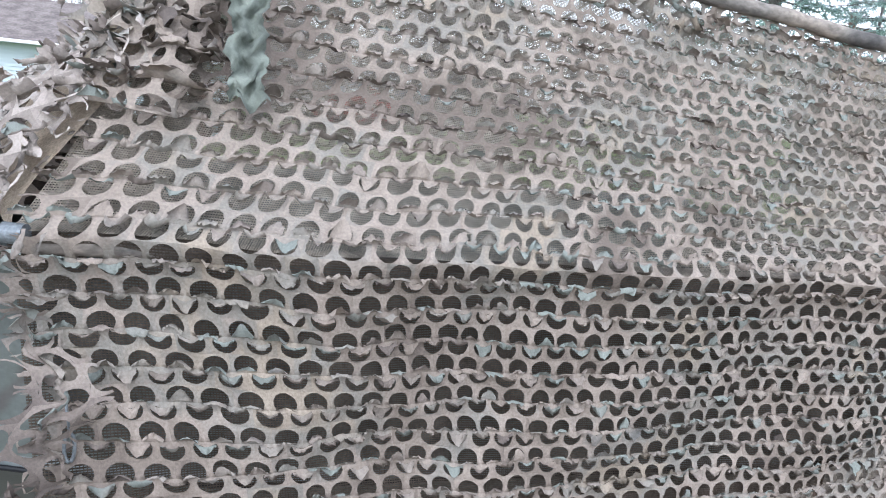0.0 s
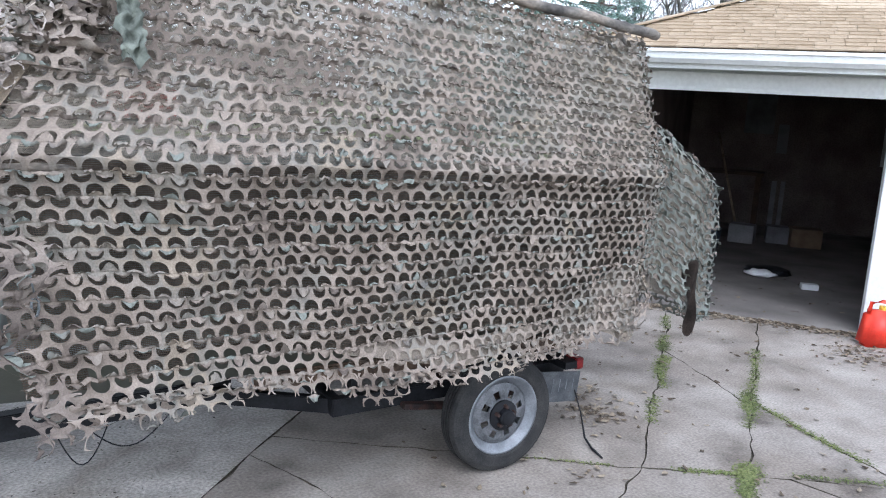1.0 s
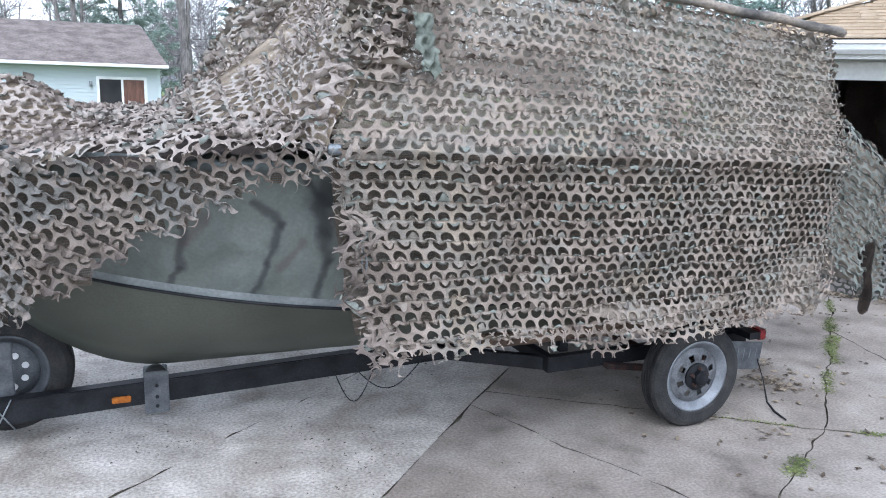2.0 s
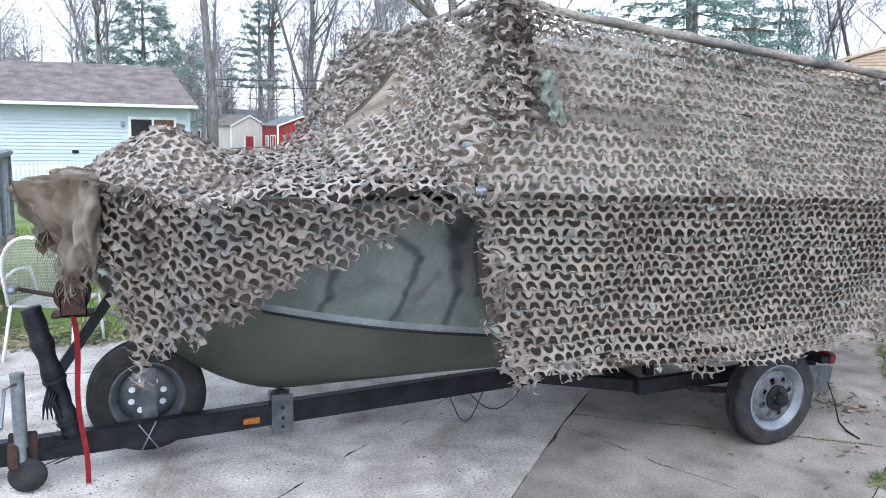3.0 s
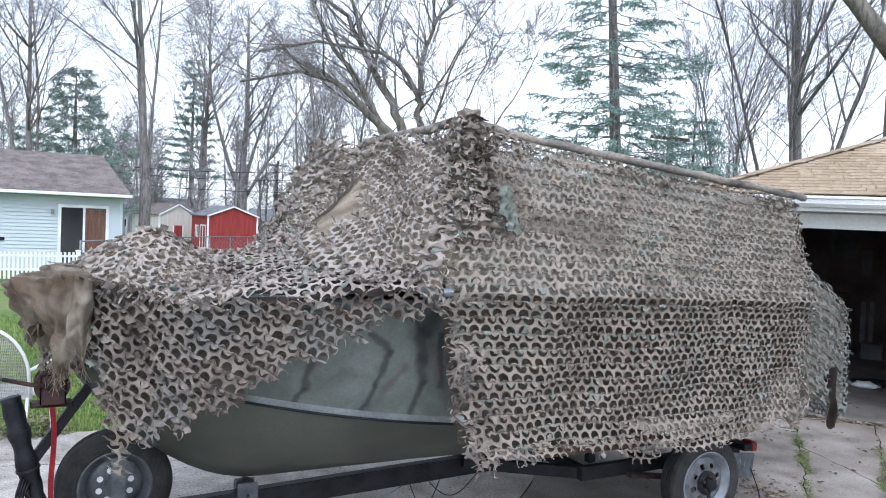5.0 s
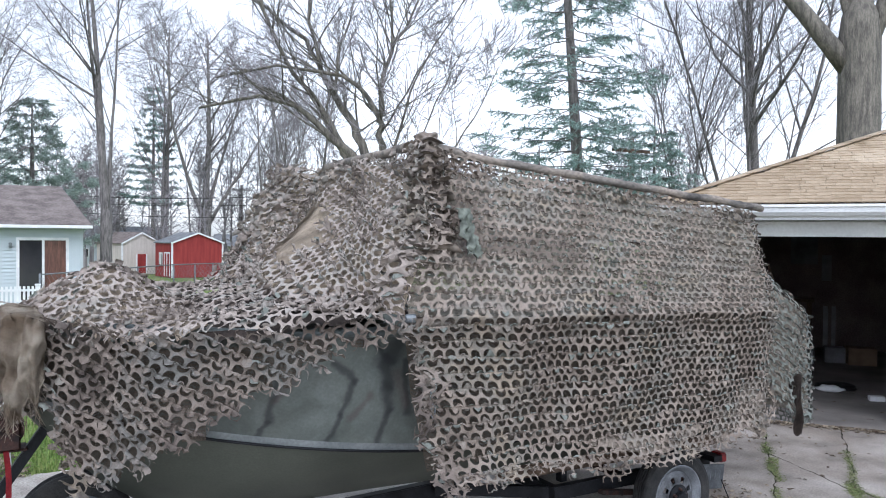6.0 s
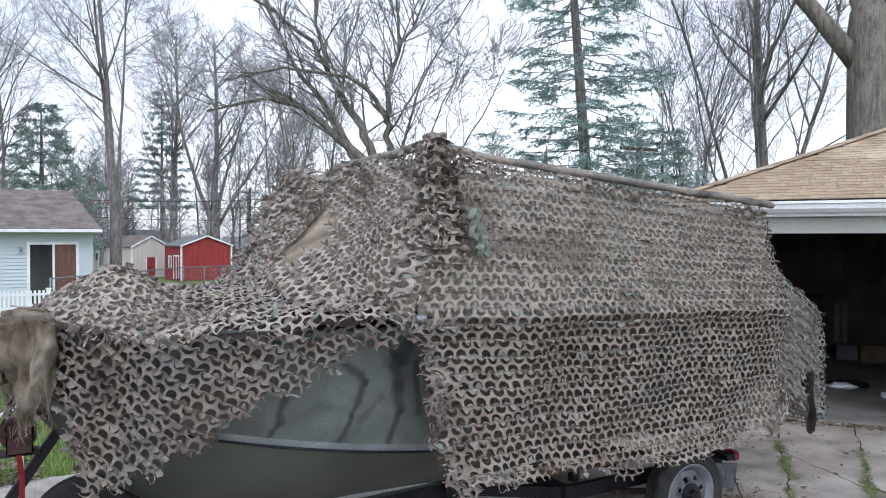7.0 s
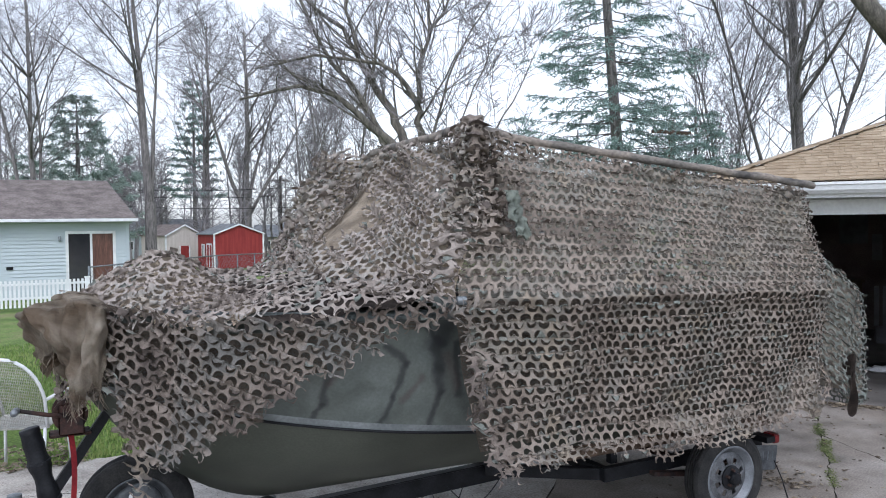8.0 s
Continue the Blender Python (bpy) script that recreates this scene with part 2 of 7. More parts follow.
M_item_pale = mat("greyed_white_paint", [(0.17, 0.17, 0.175), (0.26, 0.26, 0.265)], 4, 0.7, bump=0.1, fine=0.15)


STROKES = [
    ((-2.67, 1.26), (-2.69, 1.05), 0.020, 0), ((-2.69, 1.05), (-2.74, 0.97), 0.012, 0),
    ((-2.40, 1.34), (-2.30, 1.24), 0.016, 0), ((-2.30, 1.24), (-2.337, 1.07), 0.018, 0), ((-2.337, 1.07), (-2.39, 0.92), 0.013, 0),
    ((-2.05, 1.46), (-2.137, 1.35), 0.055, 0), ((-2.137, 1.35), (-2.12, 1.20), 0.028, 0), ((-2.12, 1.20), (-2.09, 1.07), 0.030, 0), ((-2.09, 1.07), (-2.135, 0.90), 0.018, 0),
    ((-2.23, 1.44), (-2.106, 1.33), 0.016, 0), ((-2.03, 1.32), (-1.98, 1.05), 0.020, 0),
    ((-2.205, 1.16), (-2.285, 1.05), 0.020, 1), ((-2.075, 1.26), (-2.01, 1.10), 0.030, 1), ((-2.60, 1.28), (-2.66, 1.17), 0.022, 1),
    ((-1.55, 1.40), (-1.62, 0.92), 0.022, 0), ((-1.05, 1.42), (-1.12, 0.90), 0.022, 0), ((-3.05, 1.45), (-3.12, 1.05), 0.022, 0), ((-3.40, 1.48), (-3.46, 1.12), 0.022, 0),
]


def hull_paint():
    """Grey-green paint with dark and reddish branch-like sprayed strokes."""
    m = mat("camo_hull_paint", [(0.074, 0.087, 0.081), (0.115, 0.131, 0.122), (0.145, 0.162, 0.151)], 3.2, 0.42, bump=0.12, bscale=70, fine=0.10, detail=9, stain=(5.0, (0.80, 0.80, 0.78)))
    n, l = m.node_tree.nodes, m.node_tree.links
    b = n["Principled BSDF"]
    col = b.inputs["Base Color"].links[0].from_socket

    def vmath(op, *ins):
        v = n.new("ShaderNodeVectorMath")
        v.operation = op
        for k, i in enumerate(ins):
            if isinstance(i, tuple):
                v.inputs[k].default_value = i
            else:
                l.new(i, v.inputs[k])
        return v

    tcoord = n.new("ShaderNodeTexCoord")
    warp = n.new("ShaderNodeTexNoise")
    warp.inputs["Scale"].default_value, warp.inputs["Detail"].default_value = 9.0, 3.0
    l.new(tcoord.outputs["Object"], warp.inputs["Vector"])
    shift = vmath("MULTIPLY", vmath("SUBTRACT", warp.outputs["Color"], (0.5, 0.5, 0.5)).outputs[0], (0.10, 0.0, 0.05))
    flat = vmath("ADD", vmath("MULTIPLY", tcoord.outputs["Object"], (1, 0, 1)).outputs[0], shift.outputs[0]).outputs[0]
    for (ax, az), (bx, bz), width, red in STROKES:
        way = Vector((bx - ax, 0, bz - az))
        rel = vmath("SUBTRACT", flat, (ax, 0, az)).outputs[0]
        share = vmath("DOT_PRODUCT", rel, tuple(way / way.length_squared)).outputs["Value"]
        held = n.new("ShaderNodeClamp")
        l.new(share, held.inputs["Value"])
        step = n.new("ShaderNodeVectorMath")
        step.operation = "SCALE"
        step.inputs[0].default_value = way
        l.new(held.outputs["Result"], step.inputs["Scale"])
        far = vmath("DISTANCE", rel, step.outputs[0]).outputs["Value"]
        mr = n.new("ShaderNodeMapRange")
        mr.interpolation_type = "SMOOTHSTEP"
        mr.inputs["From Min"].default_value, mr.inputs["From Max"].default_value = width * 0.2, width * 1.7
        mr.inputs["To Min"].default_value, mr.inputs["To Max"].default_value = (0.35 if red else 0.72), 0.0
        l.new(far, mr.inputs["Value"])
        mx = n.new("ShaderNodeMix")
        mx.data_type = "RGBA"
        l.new(mr.outputs["Result"], mx.inputs["Factor"])
        l.new(col, mx.inputs["A"])
        mx.inputs["B"].default_value = (0.065, 0.035, 0.035, 1) if red else (0.022, 0.024, 0.027, 1)
        col = mx.outputs["Result"]
    l.new(col, b.inputs["Base Color"])
    return m


M_hull_top = hull_paint()


def mesh_cloth(name, color, cover, pitch):
    """Open-weave backing: threads with square gaps between them."""
    m = mat(name, [tuple(c * 0.7 for c in color), color, tuple(c * 1.35 for c in color)], 7, 0.95, bump=0, bscale=150, fine=0.25)
    n, l = m.node_tree.nodes, m.node_tree.links
    b, out = n["Principled BSDF"], n["Material Output"]
    uv = n.new("ShaderNodeUVMap")
    sep = n.new("ShaderNodeSeparateXYZ")
    l.new(uv.outputs["UV"], sep.inputs["Vector"])
    held = []
    for axis, width in (("X", cover[0]), ("Y", cover[1])):
        d = n.new("ShaderNodeMath")
        d.operation = "DIVIDE"
        d.inputs[1].default_value = pitch
        l.new(sep.outputs[axis], d.inputs[0])
        f = n.new("ShaderNodeMath")
        f.operation = "FRACT"
        l.new(d.outputs[0], f.inputs[0])
        c = n.new("ShaderNodeMath")
        c.operation = "LESS_THAN"
        c.inputs[1].default_value = width
        l.new(f.outputs[0], c.inputs[0])
        held.append(c)
    mxm = n.new("ShaderNodeMath")
    mxm.operation = "MAXIMUM"
    l.new(held[0].outputs[0], mxm.inputs[0])
    l.new(held[1].outputs[0], mxm.inputs[1])
    tr = n.new("ShaderNodeBsdfTransparent")
    mix = n.new("ShaderNodeMixShader")
    l.new(mxm.outputs[0], mix.inputs["Fac"])
    l.new(tr.outputs["BSDF"], mix.inputs[1])
    tl = n.new("ShaderNodeBsdfTranslucent")
    l.new(b.inputs["Base Color"].links[0].from_socket, tl.inputs["Color"])
    cloth = n.new("ShaderNodeMixShader")
    cloth.inputs["Fac"].default_value = 0.5
    l.new(b.outputs["BSDF"], cloth.inputs[1])
    l.new(tl.outputs["BSDF"], cloth.inputs[2])
    l.new(cloth.outputs["Shader"], mix.inputs[2])
    l.new(mix.outputs["Shader"], out.inputs["Surface"])
    return m


M_backing = mesh_cloth("grey_mesh_backing", (0.36, 0.318, 0.266), (0.42, 0.60), 0.0050)
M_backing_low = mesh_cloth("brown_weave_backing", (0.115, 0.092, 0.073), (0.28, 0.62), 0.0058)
M_sheer = mesh_cloth("sheer_tan_cloth", (0.29, 0.248, 0.206), (0.86, 0.9), 0.012)
M_backing_tan = mesh_cloth("tan_burlap_backing", (0.42, 0.345, 0.265), (0.8, 0.85), 0.0042)


# ---- mesh helpers ----
def thing(name, label, category, group="", kind="", at=(0, 0, 0), rz=0.0):
    ob = new(name)
    ob.empty_display_size = 0.1
    ob.matrix_world = pose(*at, 0, 0, rz)
    return tagged(ob, label, category, group, kind)


def part(name, bm, material, parent=None, label="", kind="", smooth=False, matrix=None):
    me = bpy.data.meshes.new(name)
    bm.to_mesh(me)
    bm.free()
    return part_mesh(name, me, material, parent, label, kind, smooth, matrix)


def part_mesh(name, me, material, parent=None, label="", kind="", smooth=False, matrix=None):
    if not me.materials:
        for m in material if isinstance(material, (list, tuple)) else [material]:
            me.materials.append(m)
    if smooth:
        for p in me.polygons:
            p.use_smooth = True
    ob = new(name, me)
    if parent:
        ob.parent = parent
    if matrix is not None:
        ob.matrix_basis = matrix
    return tagged(ob, label, "", "", kind)


def box(bm, x0, x1, y0, y1, z0, z1, bevel=0.0, m=None):
    r = bmesh.ops.create_cube(bm, size=1.0)
    vs = r["verts"]
    bmesh.ops.transform(bm, matrix=Matrix.Translation(((x0 + x1) / 2, (y0 + y1) / 2, (z0 + z1) / 2)) @ Matrix.Diagonal((x1 - x0, y1 - y0, z1 - z0, 1)), verts=vs)
    if bevel:
        es = list({e for v in vs for e in v.link_edges})
        vs = bmesh.ops.bevel(bm, geom=es, offset=bevel, segments=2, affect="EDGES", clamp_overlap=True)["verts"]
    if m is not None:
        bmesh.ops.transform(bm, matrix=m, verts=list({v for v in vs}))
    return bm


def boxes(*rows, bevel=0.0):
    bm = bmesh.new()
    for r in rows:
        box(bm, *r, bevel=bevel)
    return bm


def beam(a, b, w, h, bevel=0.004):
    """A box of width w and height h from a to b."""
    a, b = Vector(a), Vector(b)
    d = b - a
    bm = bmesh.new()
    box(bm, 0, d.length, -w / 2, w / 2, -h / 2, h / 2, bevel)
    x = d.normalized()
    y = Vector((0, 0, 1)).cross(x)
    y = y.normalized() if y.length > 1e-4 else Vector((0, 1, 0))
    z = x.cross(y)
    m = Matrix((x, y, z)).transposed().to_4x4()
    m.translation = a
    bmesh.ops.transform(bm, matrix=m, verts=bm.verts)
    return bm


def tubes(lines, sides=8):
    """Tapered tubes along lines of (points, radii), as plain vertex and face lists."""
    vs, fs = [], []
    ring = [(math.cos(2 * math.pi * k / sides), math.sin(2 * math.pi * k / sides)) for k in range(sides)]
    for pts, rad in lines:
        pts = [Vector(p) for p in pts]
        base = len(vs)
        up = None
        for i, p in enumerate(pts):
            d = pts[min(i + 1, len(pts) - 1)] - pts[max(i - 1, 0)]
            if d.length < 1e-9:
                d = Vector((0, 0, 1))
            d.normalize()
            if up is None or abs(up.dot(d)) > 0.95:
                up = Vector((0.31, 0.2, 0.93)) if abs(d.z) < 0.9 else Vector((1, 0.1, 0))
            s = d.cross(up).normalized()
            q = s.cross(d)
            for c, sn in ring:
                vs.append(p + (s * c + q * sn) * rad[i])
        for i in range(len(pts) - 1):
            a = base + i * sides
            for k in range(sides):
                k2 = (k + 1) % sides
                fs.append((a + k, a + k2, a + sides + k2, a + sides + k))
        fs.append(tuple(base + k for k in reversed(range(sides))))
        fs.append(tuple(base + (len(pts) - 1) * sides + k for k in range(sides)))
    return vs, fs


def tube_part(name, lines, material, parent=None, label="", sides=8, kind="", smooth=True):
    me = bpy.data.meshes.new(name)
    vs, fs = tubes(lines, sides)
    me.from_pydata([tuple(v) for v in vs], [], fs)
    return part_mesh(name, me, material, parent, label, kind, smooth)


def prism(pts, z0, z1):
    """An upright solid over a plan outline."""
    bm = bmesh.new()
    lo = [bm.verts.new((x, y, z0)) for x, y in pts]
    hi = [bm.verts.new((x, y, z1)) for x, y in pts]
    bm.faces.new(hi)
    bm.faces.new(list(reversed(lo)))
    for i in range(len(pts)):
        j = (i + 1) % len(pts)
        bm.faces.new((lo[i], lo[j], hi[j], hi[i]))
    bmesh.ops.recalc_face_normals(bm, faces=bm.faces)
    return bm


def lathe(profile, steps=40, axis="Y"):
    """A turned solid: profile of (radius, offset along the axis)."""
    bm = bmesh.new()
    rows = []
    for k in range(steps):
        a = 2 * math.pi * k / steps
        c, s = math.cos(a), math.sin(a)
        rows.append([bm.verts.new((r * c, o, r * s) if axis == "Y" else (r * c, r * s, o)) for r, o in profile])
    for k in range(steps):
        a, b = rows[k], rows[(k + 1) % steps]
        for i in range(len(profile) - 1):
            bm.faces.new((a[i], a[i + 1], b[i + 1], b[i]))
    bmesh.ops.remove_doubles(bm, verts=bm.verts, dist=1e-5)
    bmesh.ops.recalc_face_normals(bm, faces=bm.faces)
    return bm


def gz(y):
    """Height of the land, which falls a little towards and beyond the neighbour's house."""
    return -0.30 * float(smooth01((y - 7) / 11)) - 0.9 * float(smooth01((y - 31) / 17))


def lerp(a, b, f):
    return a + (b - a) * f


def smooth01(f):
    f = np.clip(f, 0, 1)
    return f * f * (3 - 2 * f)


# ---- ground and driveway ----
bm = bmesh.new()
bmesh.ops.create_grid(bm, x_segments=60, y_segments=60, size=400)
bmesh.ops.subdivide_edges(bm, edges=[e for e in bm.edges if all(-60 < v.co.x < 80 and 0 < v.co.y < 90 for v in e.verts)], cuts=3, use_grid_fill=True)
for v in bm.verts:
    v.co.z = -0.03 + (0.12 * noise.noise(v.co * 0.03) if max(abs(v.co.x), abs(v.co.y)) > 110 else 0) + gz(v.co.y)
tagged(part("ground", bm, M_grass_ground), "short green lawn with patches of bare soil", "lawn", kind="structure")

U, V, G0 = Vector((0.589, -0.808)), Vector((0.808, 0.589)), Vector((3.72, 1.75))


def gpos(u, v, z=0.0):
    p = G0 + U * u + V * v
    return Vector((p.x, p.y, z))


def split(poly, p, q):
    """Both halves of a plan outline, cut along the line p-q."""
    n = Vector((-(q[1] - p[1]), q[0] - p[0]))
    left, right = [], []
    for i in range(len(poly)):
        a, b = Vector(poly[i]), Vector(poly[(i + 1) % len(poly)])
        da, db = n.dot(a - Vector(p)), n.dot(b - Vector(p))
        (left if da >= 0 else right).append(tuple(a))
        if da * db < 0:
            c = tuple(a + (b - a) * (da / (da - db)))
            left.append(c), right.append(c)
    return left, right


def cut(polys, p, q, inside):
    """Cut along p-q the outline that holds the plan point inside."""
    out = []
    for poly in polys:
        x, y = inside
        hit = False
        for i in range(len(poly)):
            (x0, y0), (x1, y1) = poly[i], poly[(i + 1) % len(poly)]
            if (y0 > y) != (y1 > y) and x < (x1 - x0) * (y - y0) / (y1 - y0) + x0:
                hit = not hit
        if hit:
            out += [h for h in split(poly, p, q) if len(h) > 2]
        else:
            out.append(poly)
    return out


g_left, g_right = gpos(-4.6, -0.02), gpos(6.5, -0.02)
slabs = [[(-13, -10), (9, -10), tuple(g_right.xy), tuple(g_left.xy), (-0.6, 4.6), (-1.9, 3.5), (-13, 3.3)]]
for p, q, inside in (
    ((-1.64, 0.01), (-0.47, 1.20), (0, 0)),
    ((-0.90, 0.78), (0.70, -0.36), (0, 0.3)),
    ((-1.06, 0.61), (-0.74, -0.20), (-0.6, 0.0)),
    ((0.70, -0.36), (3.11, 1.76), (1.0, 0.3)),
    ((0.70, -0.36), (0.10, -0.72), (0.5, -0.5)),
    ((1.14, -0.65), (3.05, 0.76), (1.6, -0.2)),
    ((1.14, -0.65), (0.94, -0.82), (1.2, -1.0)),
    ((2.18, 0.60), (1.98, -0.05), (1.9, 0.2)),
    ((2.05, 0.03), (1.86, -0.84), (2.2, -0.4)),
    ((-6.0, -1.9), (3.0, -3.2), (-3.0, -2.5)),
    ((-3.2, 0), (-7.0, -3.0), (-4.2, -0.4)),
    ((-1.9, 2.2), (-5.0, 2.9), (-2.2, 2.2)),
    ((-4.4, -0.5), (-4.9, 3.3), (-4.6, 1.0)),
    ((0.8, 2.2), (-0.8, 3.6), (0.2, 2.6)),
    ((2.0, -3.0), (3.6, -8), (2.6, -4)),
):
    slabs = cut(slabs, p, q, inside)

driveway = thing("driveway", "cracked grey concrete driveway with weeds in its joints", "driveway", kind="structure")
bm = prism([(x * 1.0, y) for x, y in ((-13, -10), (9, -10), tuple(g_right.xy), tuple(g_left.xy), (-0.6, 4.6), (-1.9, 3.5), (-13, 3.3))], -0.2, -0.018)
part("joint_bed", bm, M_soil, driveway)


def slab_bm(poly):
    """A slab with a ragged outline and a narrow gap round it."""
    pts = []
    c = sum((Vector(p) for p in poly), Vector((0, 0))) / len(poly)
    for i in range(len(poly)):
        a, b = Vector(poly[i]), Vector(poly[(i + 1) % len(poly)])
        n = max(1, int((b - a).length / 0.04)) if (b - a).length < 8 else 30
        for k in range(n):
            p = a + (b - a) * (k / n)
            w = noise.noise_vector(Vector((p.x * 2.2, p.y * 2.2, 0.3))) * 0.035 + noise.noise_vector(Vector((p.x * 9, p.y * 9, 1.3))) * 0.020
            p = p + Vector((w.x, w.y))
            g = 0.0045 + 0.006 * max(-0.55, noise.noise(Vector((p.x * 7, p.y * 7, 7))) + 0.5 * noise.noise(Vector((p.x * 23, p.y * 23, 3))))
            inward = Vector((a.y - b.y, b.x - a.x)).normalized()
            pts.append(p + (inward if inward.dot(c - a) > 0 else -inward) * g)
    bm = bmesh.new()
    top = [bm.verts.new((p.x, p.y, 0.0)) for p in pts]
    f = bm.faces.new(top)
    r = bmesh.ops.extrude_face_region(bm, geom=[f])
    bmesh.ops.translate(bm, vec=(0, 0, -0.08), verts=[v for v in r["geom"] if isinstance(v, bmesh.types.BMVert)])
    bmesh.ops.recalc_face_normals(bm, faces=bm.faces)
    return bm


rng = random.Random(4)
for poly in slabs:
    mid = sum((Vector(p) for p in poly), Vector((0, 0))) / len(poly)
    old = (mid - Vector((-1.05, 0.6))).dot(Vector((0.713, -0.701))) < 0
    ob = part("slab", slab_bm(poly), M_concrete_light if old else M_concrete, driveway)
    ob.location.z = rng.uniform(-0.004, 0.0)
    ob.data.materials.append(M_soil)
    for f in ob.data.polygons:
        f.material_index = 0 if abs(f.normal.z) > 0.5 else 1


def blades(spots, name, height, label, seed, material=None, lean=0.6, wide=0.004):
    """Grass blades as bent slivers."""
    r = random.Random(seed)
    vs, fs = [], []
    for x, y, h in spots:
        a = r.uniform(0, 6.28)
        dx, dy = math.cos(a), math.sin(a)
        h *= height * r.uniform(0.5, 1.2)
        k = r.uniform(0.1, lean) * h
        w = wide * r.uniform(0.7, 1.4)
        b = len(vs)
        z = gz(y)
        vs += [(x - dy * w, y + dx * w, z - 0.02), (x + dy * w, y - dx * w, z - 0.02), (x + dx * k * 0.4 + dy * w * 0.7, y + dy * k * 0.4 - dx * w * 0.7, z + h * 0.6), (x + dx * k * 0.4 - dy * w * 0.7, y + dy * k * 0.4 + dx * w * 0.7, z + h * 0.6), (x + dx * k, y + dy * k, z + h)]
        fs += [(b, b + 1, b + 2, b + 3), (b + 3, b + 2, b + 4)]
    me = bpy.data.meshes.new(name)
    me.from_pydata(vs, [], fs)
    ob = part_mesh(name, me, material or M_blade)
    return tagged(ob, label, "grass", kind="stuff")


def along(pts, n, spread, r):
    out = []
    for _ in range(n):
        i = r.randrange(len(pts) - 1)
        f = r.random()
        x = lerp(pts[i][0], pts[i + 1][0], f)
        y = lerp(pts[i][1], pts[i + 1][1], f)
        w = noise.noise_vector(Vector((x * 2.2, y * 2.2, 0.3))) * 0.035
        if noise.noise(Vector((x * 2.3, y * 2.3, 5.0))) > -0.06:
            out.append((x + w.x + r.gauss(0, spread), y + w.y + r.gauss(0, spread), r.uniform(0.4, 1)))
    return out


r = random.Random(11)
weeds = along([(0.10, -0.72), (0.70, -0.36)], 1500, 0.026, r) + along([(0.70, -0.36), (1.67, 0.46), (2.28, 1.02), (3.11, 1.76)], 2600, 0.022, r)
weeds += along([(0.70, -0.36), (1.14, -0.65), (1.9, -1.15)], 900, 0.016, r) + along([(0.94, -0.82), (1.14, -0.65), (2.05, 0.03), (3.05, 0.76)], 2400, 0.022, r) + along([(2.05, 0.03), (1.86, -0.84)], 700, 0.02, r)
weeds += along([(0.50, -0.46), (0.84, -0.22)], 1300, 0.035, r) + along([(1.06, -0.70), (1.28, -0.54)], 900, 0.035, r) + along([(1.9, -0.08), (2.15, 0.12)], 900, 0.03, r) + along([(1.9, 0.68), (2.5, 1.2)], 900, 0.03, r) + along([(0.15, 0.03), (0.70, -0.36)], 150, 0.012, r)
r = random.Random(12)
lawn = [(r.uniform(-6.5, -1.2), 3.3 + 9 * r.random() ** 1.7, r.uniform(0.6, 1)) for _ in range(34000)]
lawn = [p for p in lawn if p[1] > 3.45 + 0.25 * noise.noise(Vector((p[0] * 2, 0, 0))) and not (p[0] < -4.0 and p[1] < 5.3)]
blades(lawn, "lawn_grass", 0.034, "fresh green grass of the lawn edge", 6, wide=0.006)


def leaf_litter(spots, name, size, label, seed, material=None):
    r = random.Random(seed)
    vs, fs = [], []
    for x, y, z in spots:
        a, s = r.uniform(0, 6.28), size * r.uniform(0.5, 1.4)
        c, sn = math.cos(a), math.sin(a)
        b = len(vs)
        for px, py in ((-1, 0), (-0.3, -0.5), (0.6, -0.35), (1, 0), (0.4, 0.5), (-0.5, 0.4)):
            vs.append((x + s * (px * c - py * sn), y + s * (px * sn + py * c), z + s * r.uniform(0.05, 0.6)))
        fs.append((b, b + 1, b + 2, b + 3)), fs.append((b, b + 3, b + 4, b + 5))
    me = bpy.data.meshes.new(name)
    me.from_pydata(vs, [], fs)
    return tagged(part_mesh(name, me, material or M_leaf), label, "leaves", kind="stuff")


leaf_litter([(x, y, 0.0005) for x, y, h in weeds], "joint_weeds", 0.0072, "low green moss and weeds in the driveway cracks", 5, M_weed)

r = random.Random(21)
litter = []
for _ in range(1900):
    u = r.uniform(-1.6, 2.4)
    p = gpos(u, -abs(r.gauss(0, 0.09)) - 0.125)
    litter.append((p.x, p.y, 0.002))
for cx, cy, n, s in ((0.95, 0.30, 90, 0.10), (1.15, 0.55, 40, 0.12), (3.75, 0.35, 160, 0.16), (0.38, -0.30, 8, 0.05), (2.6, 1.3, 30, 0.3)):
    litter += [(r.gauss(cx, s), r.gauss(cy, s), 0.002) for _ in range(n)]
litter += [(r.uniform(-0.4, 3.4), r.uniform(-1.2, 1.4), 0.001) for _ in range(150)]
litter += [(p.x, p.y, 0.012) for p in (gpos(r.uniform(-1.5, 1.2), r.uniform(0.1, 2.4)) for _ in range(120))]
leaf_litter(litter, "leaf_litter", 0.021, "scattered brown dead leaves on the concrete", 3)
litter = [(r.uniform(-6.0, -3.6), r.uniform(3.35, 4.2), 0.0) for _ in range(900)]
leaf_litter(litter, "bed_leaf_litter", 0.03, "brown dead leaves at the lawn edge", 8)

r = random.Random(91)
grit = []
for _ in range(60):
    cx, cy = r.uniform(-5.0, -1.2), r.uniform(-0.6, 3.0)
    grit += [(r.gauss(cx, 0.16), r.gauss(cy, 0.12), 0.0) for _ in range(r.randint(8, 40))]
leaf_litter(grit, "driveway_grit", 0.007, "dark crumbs of leaf and soil on the concrete", 17, M_soil)


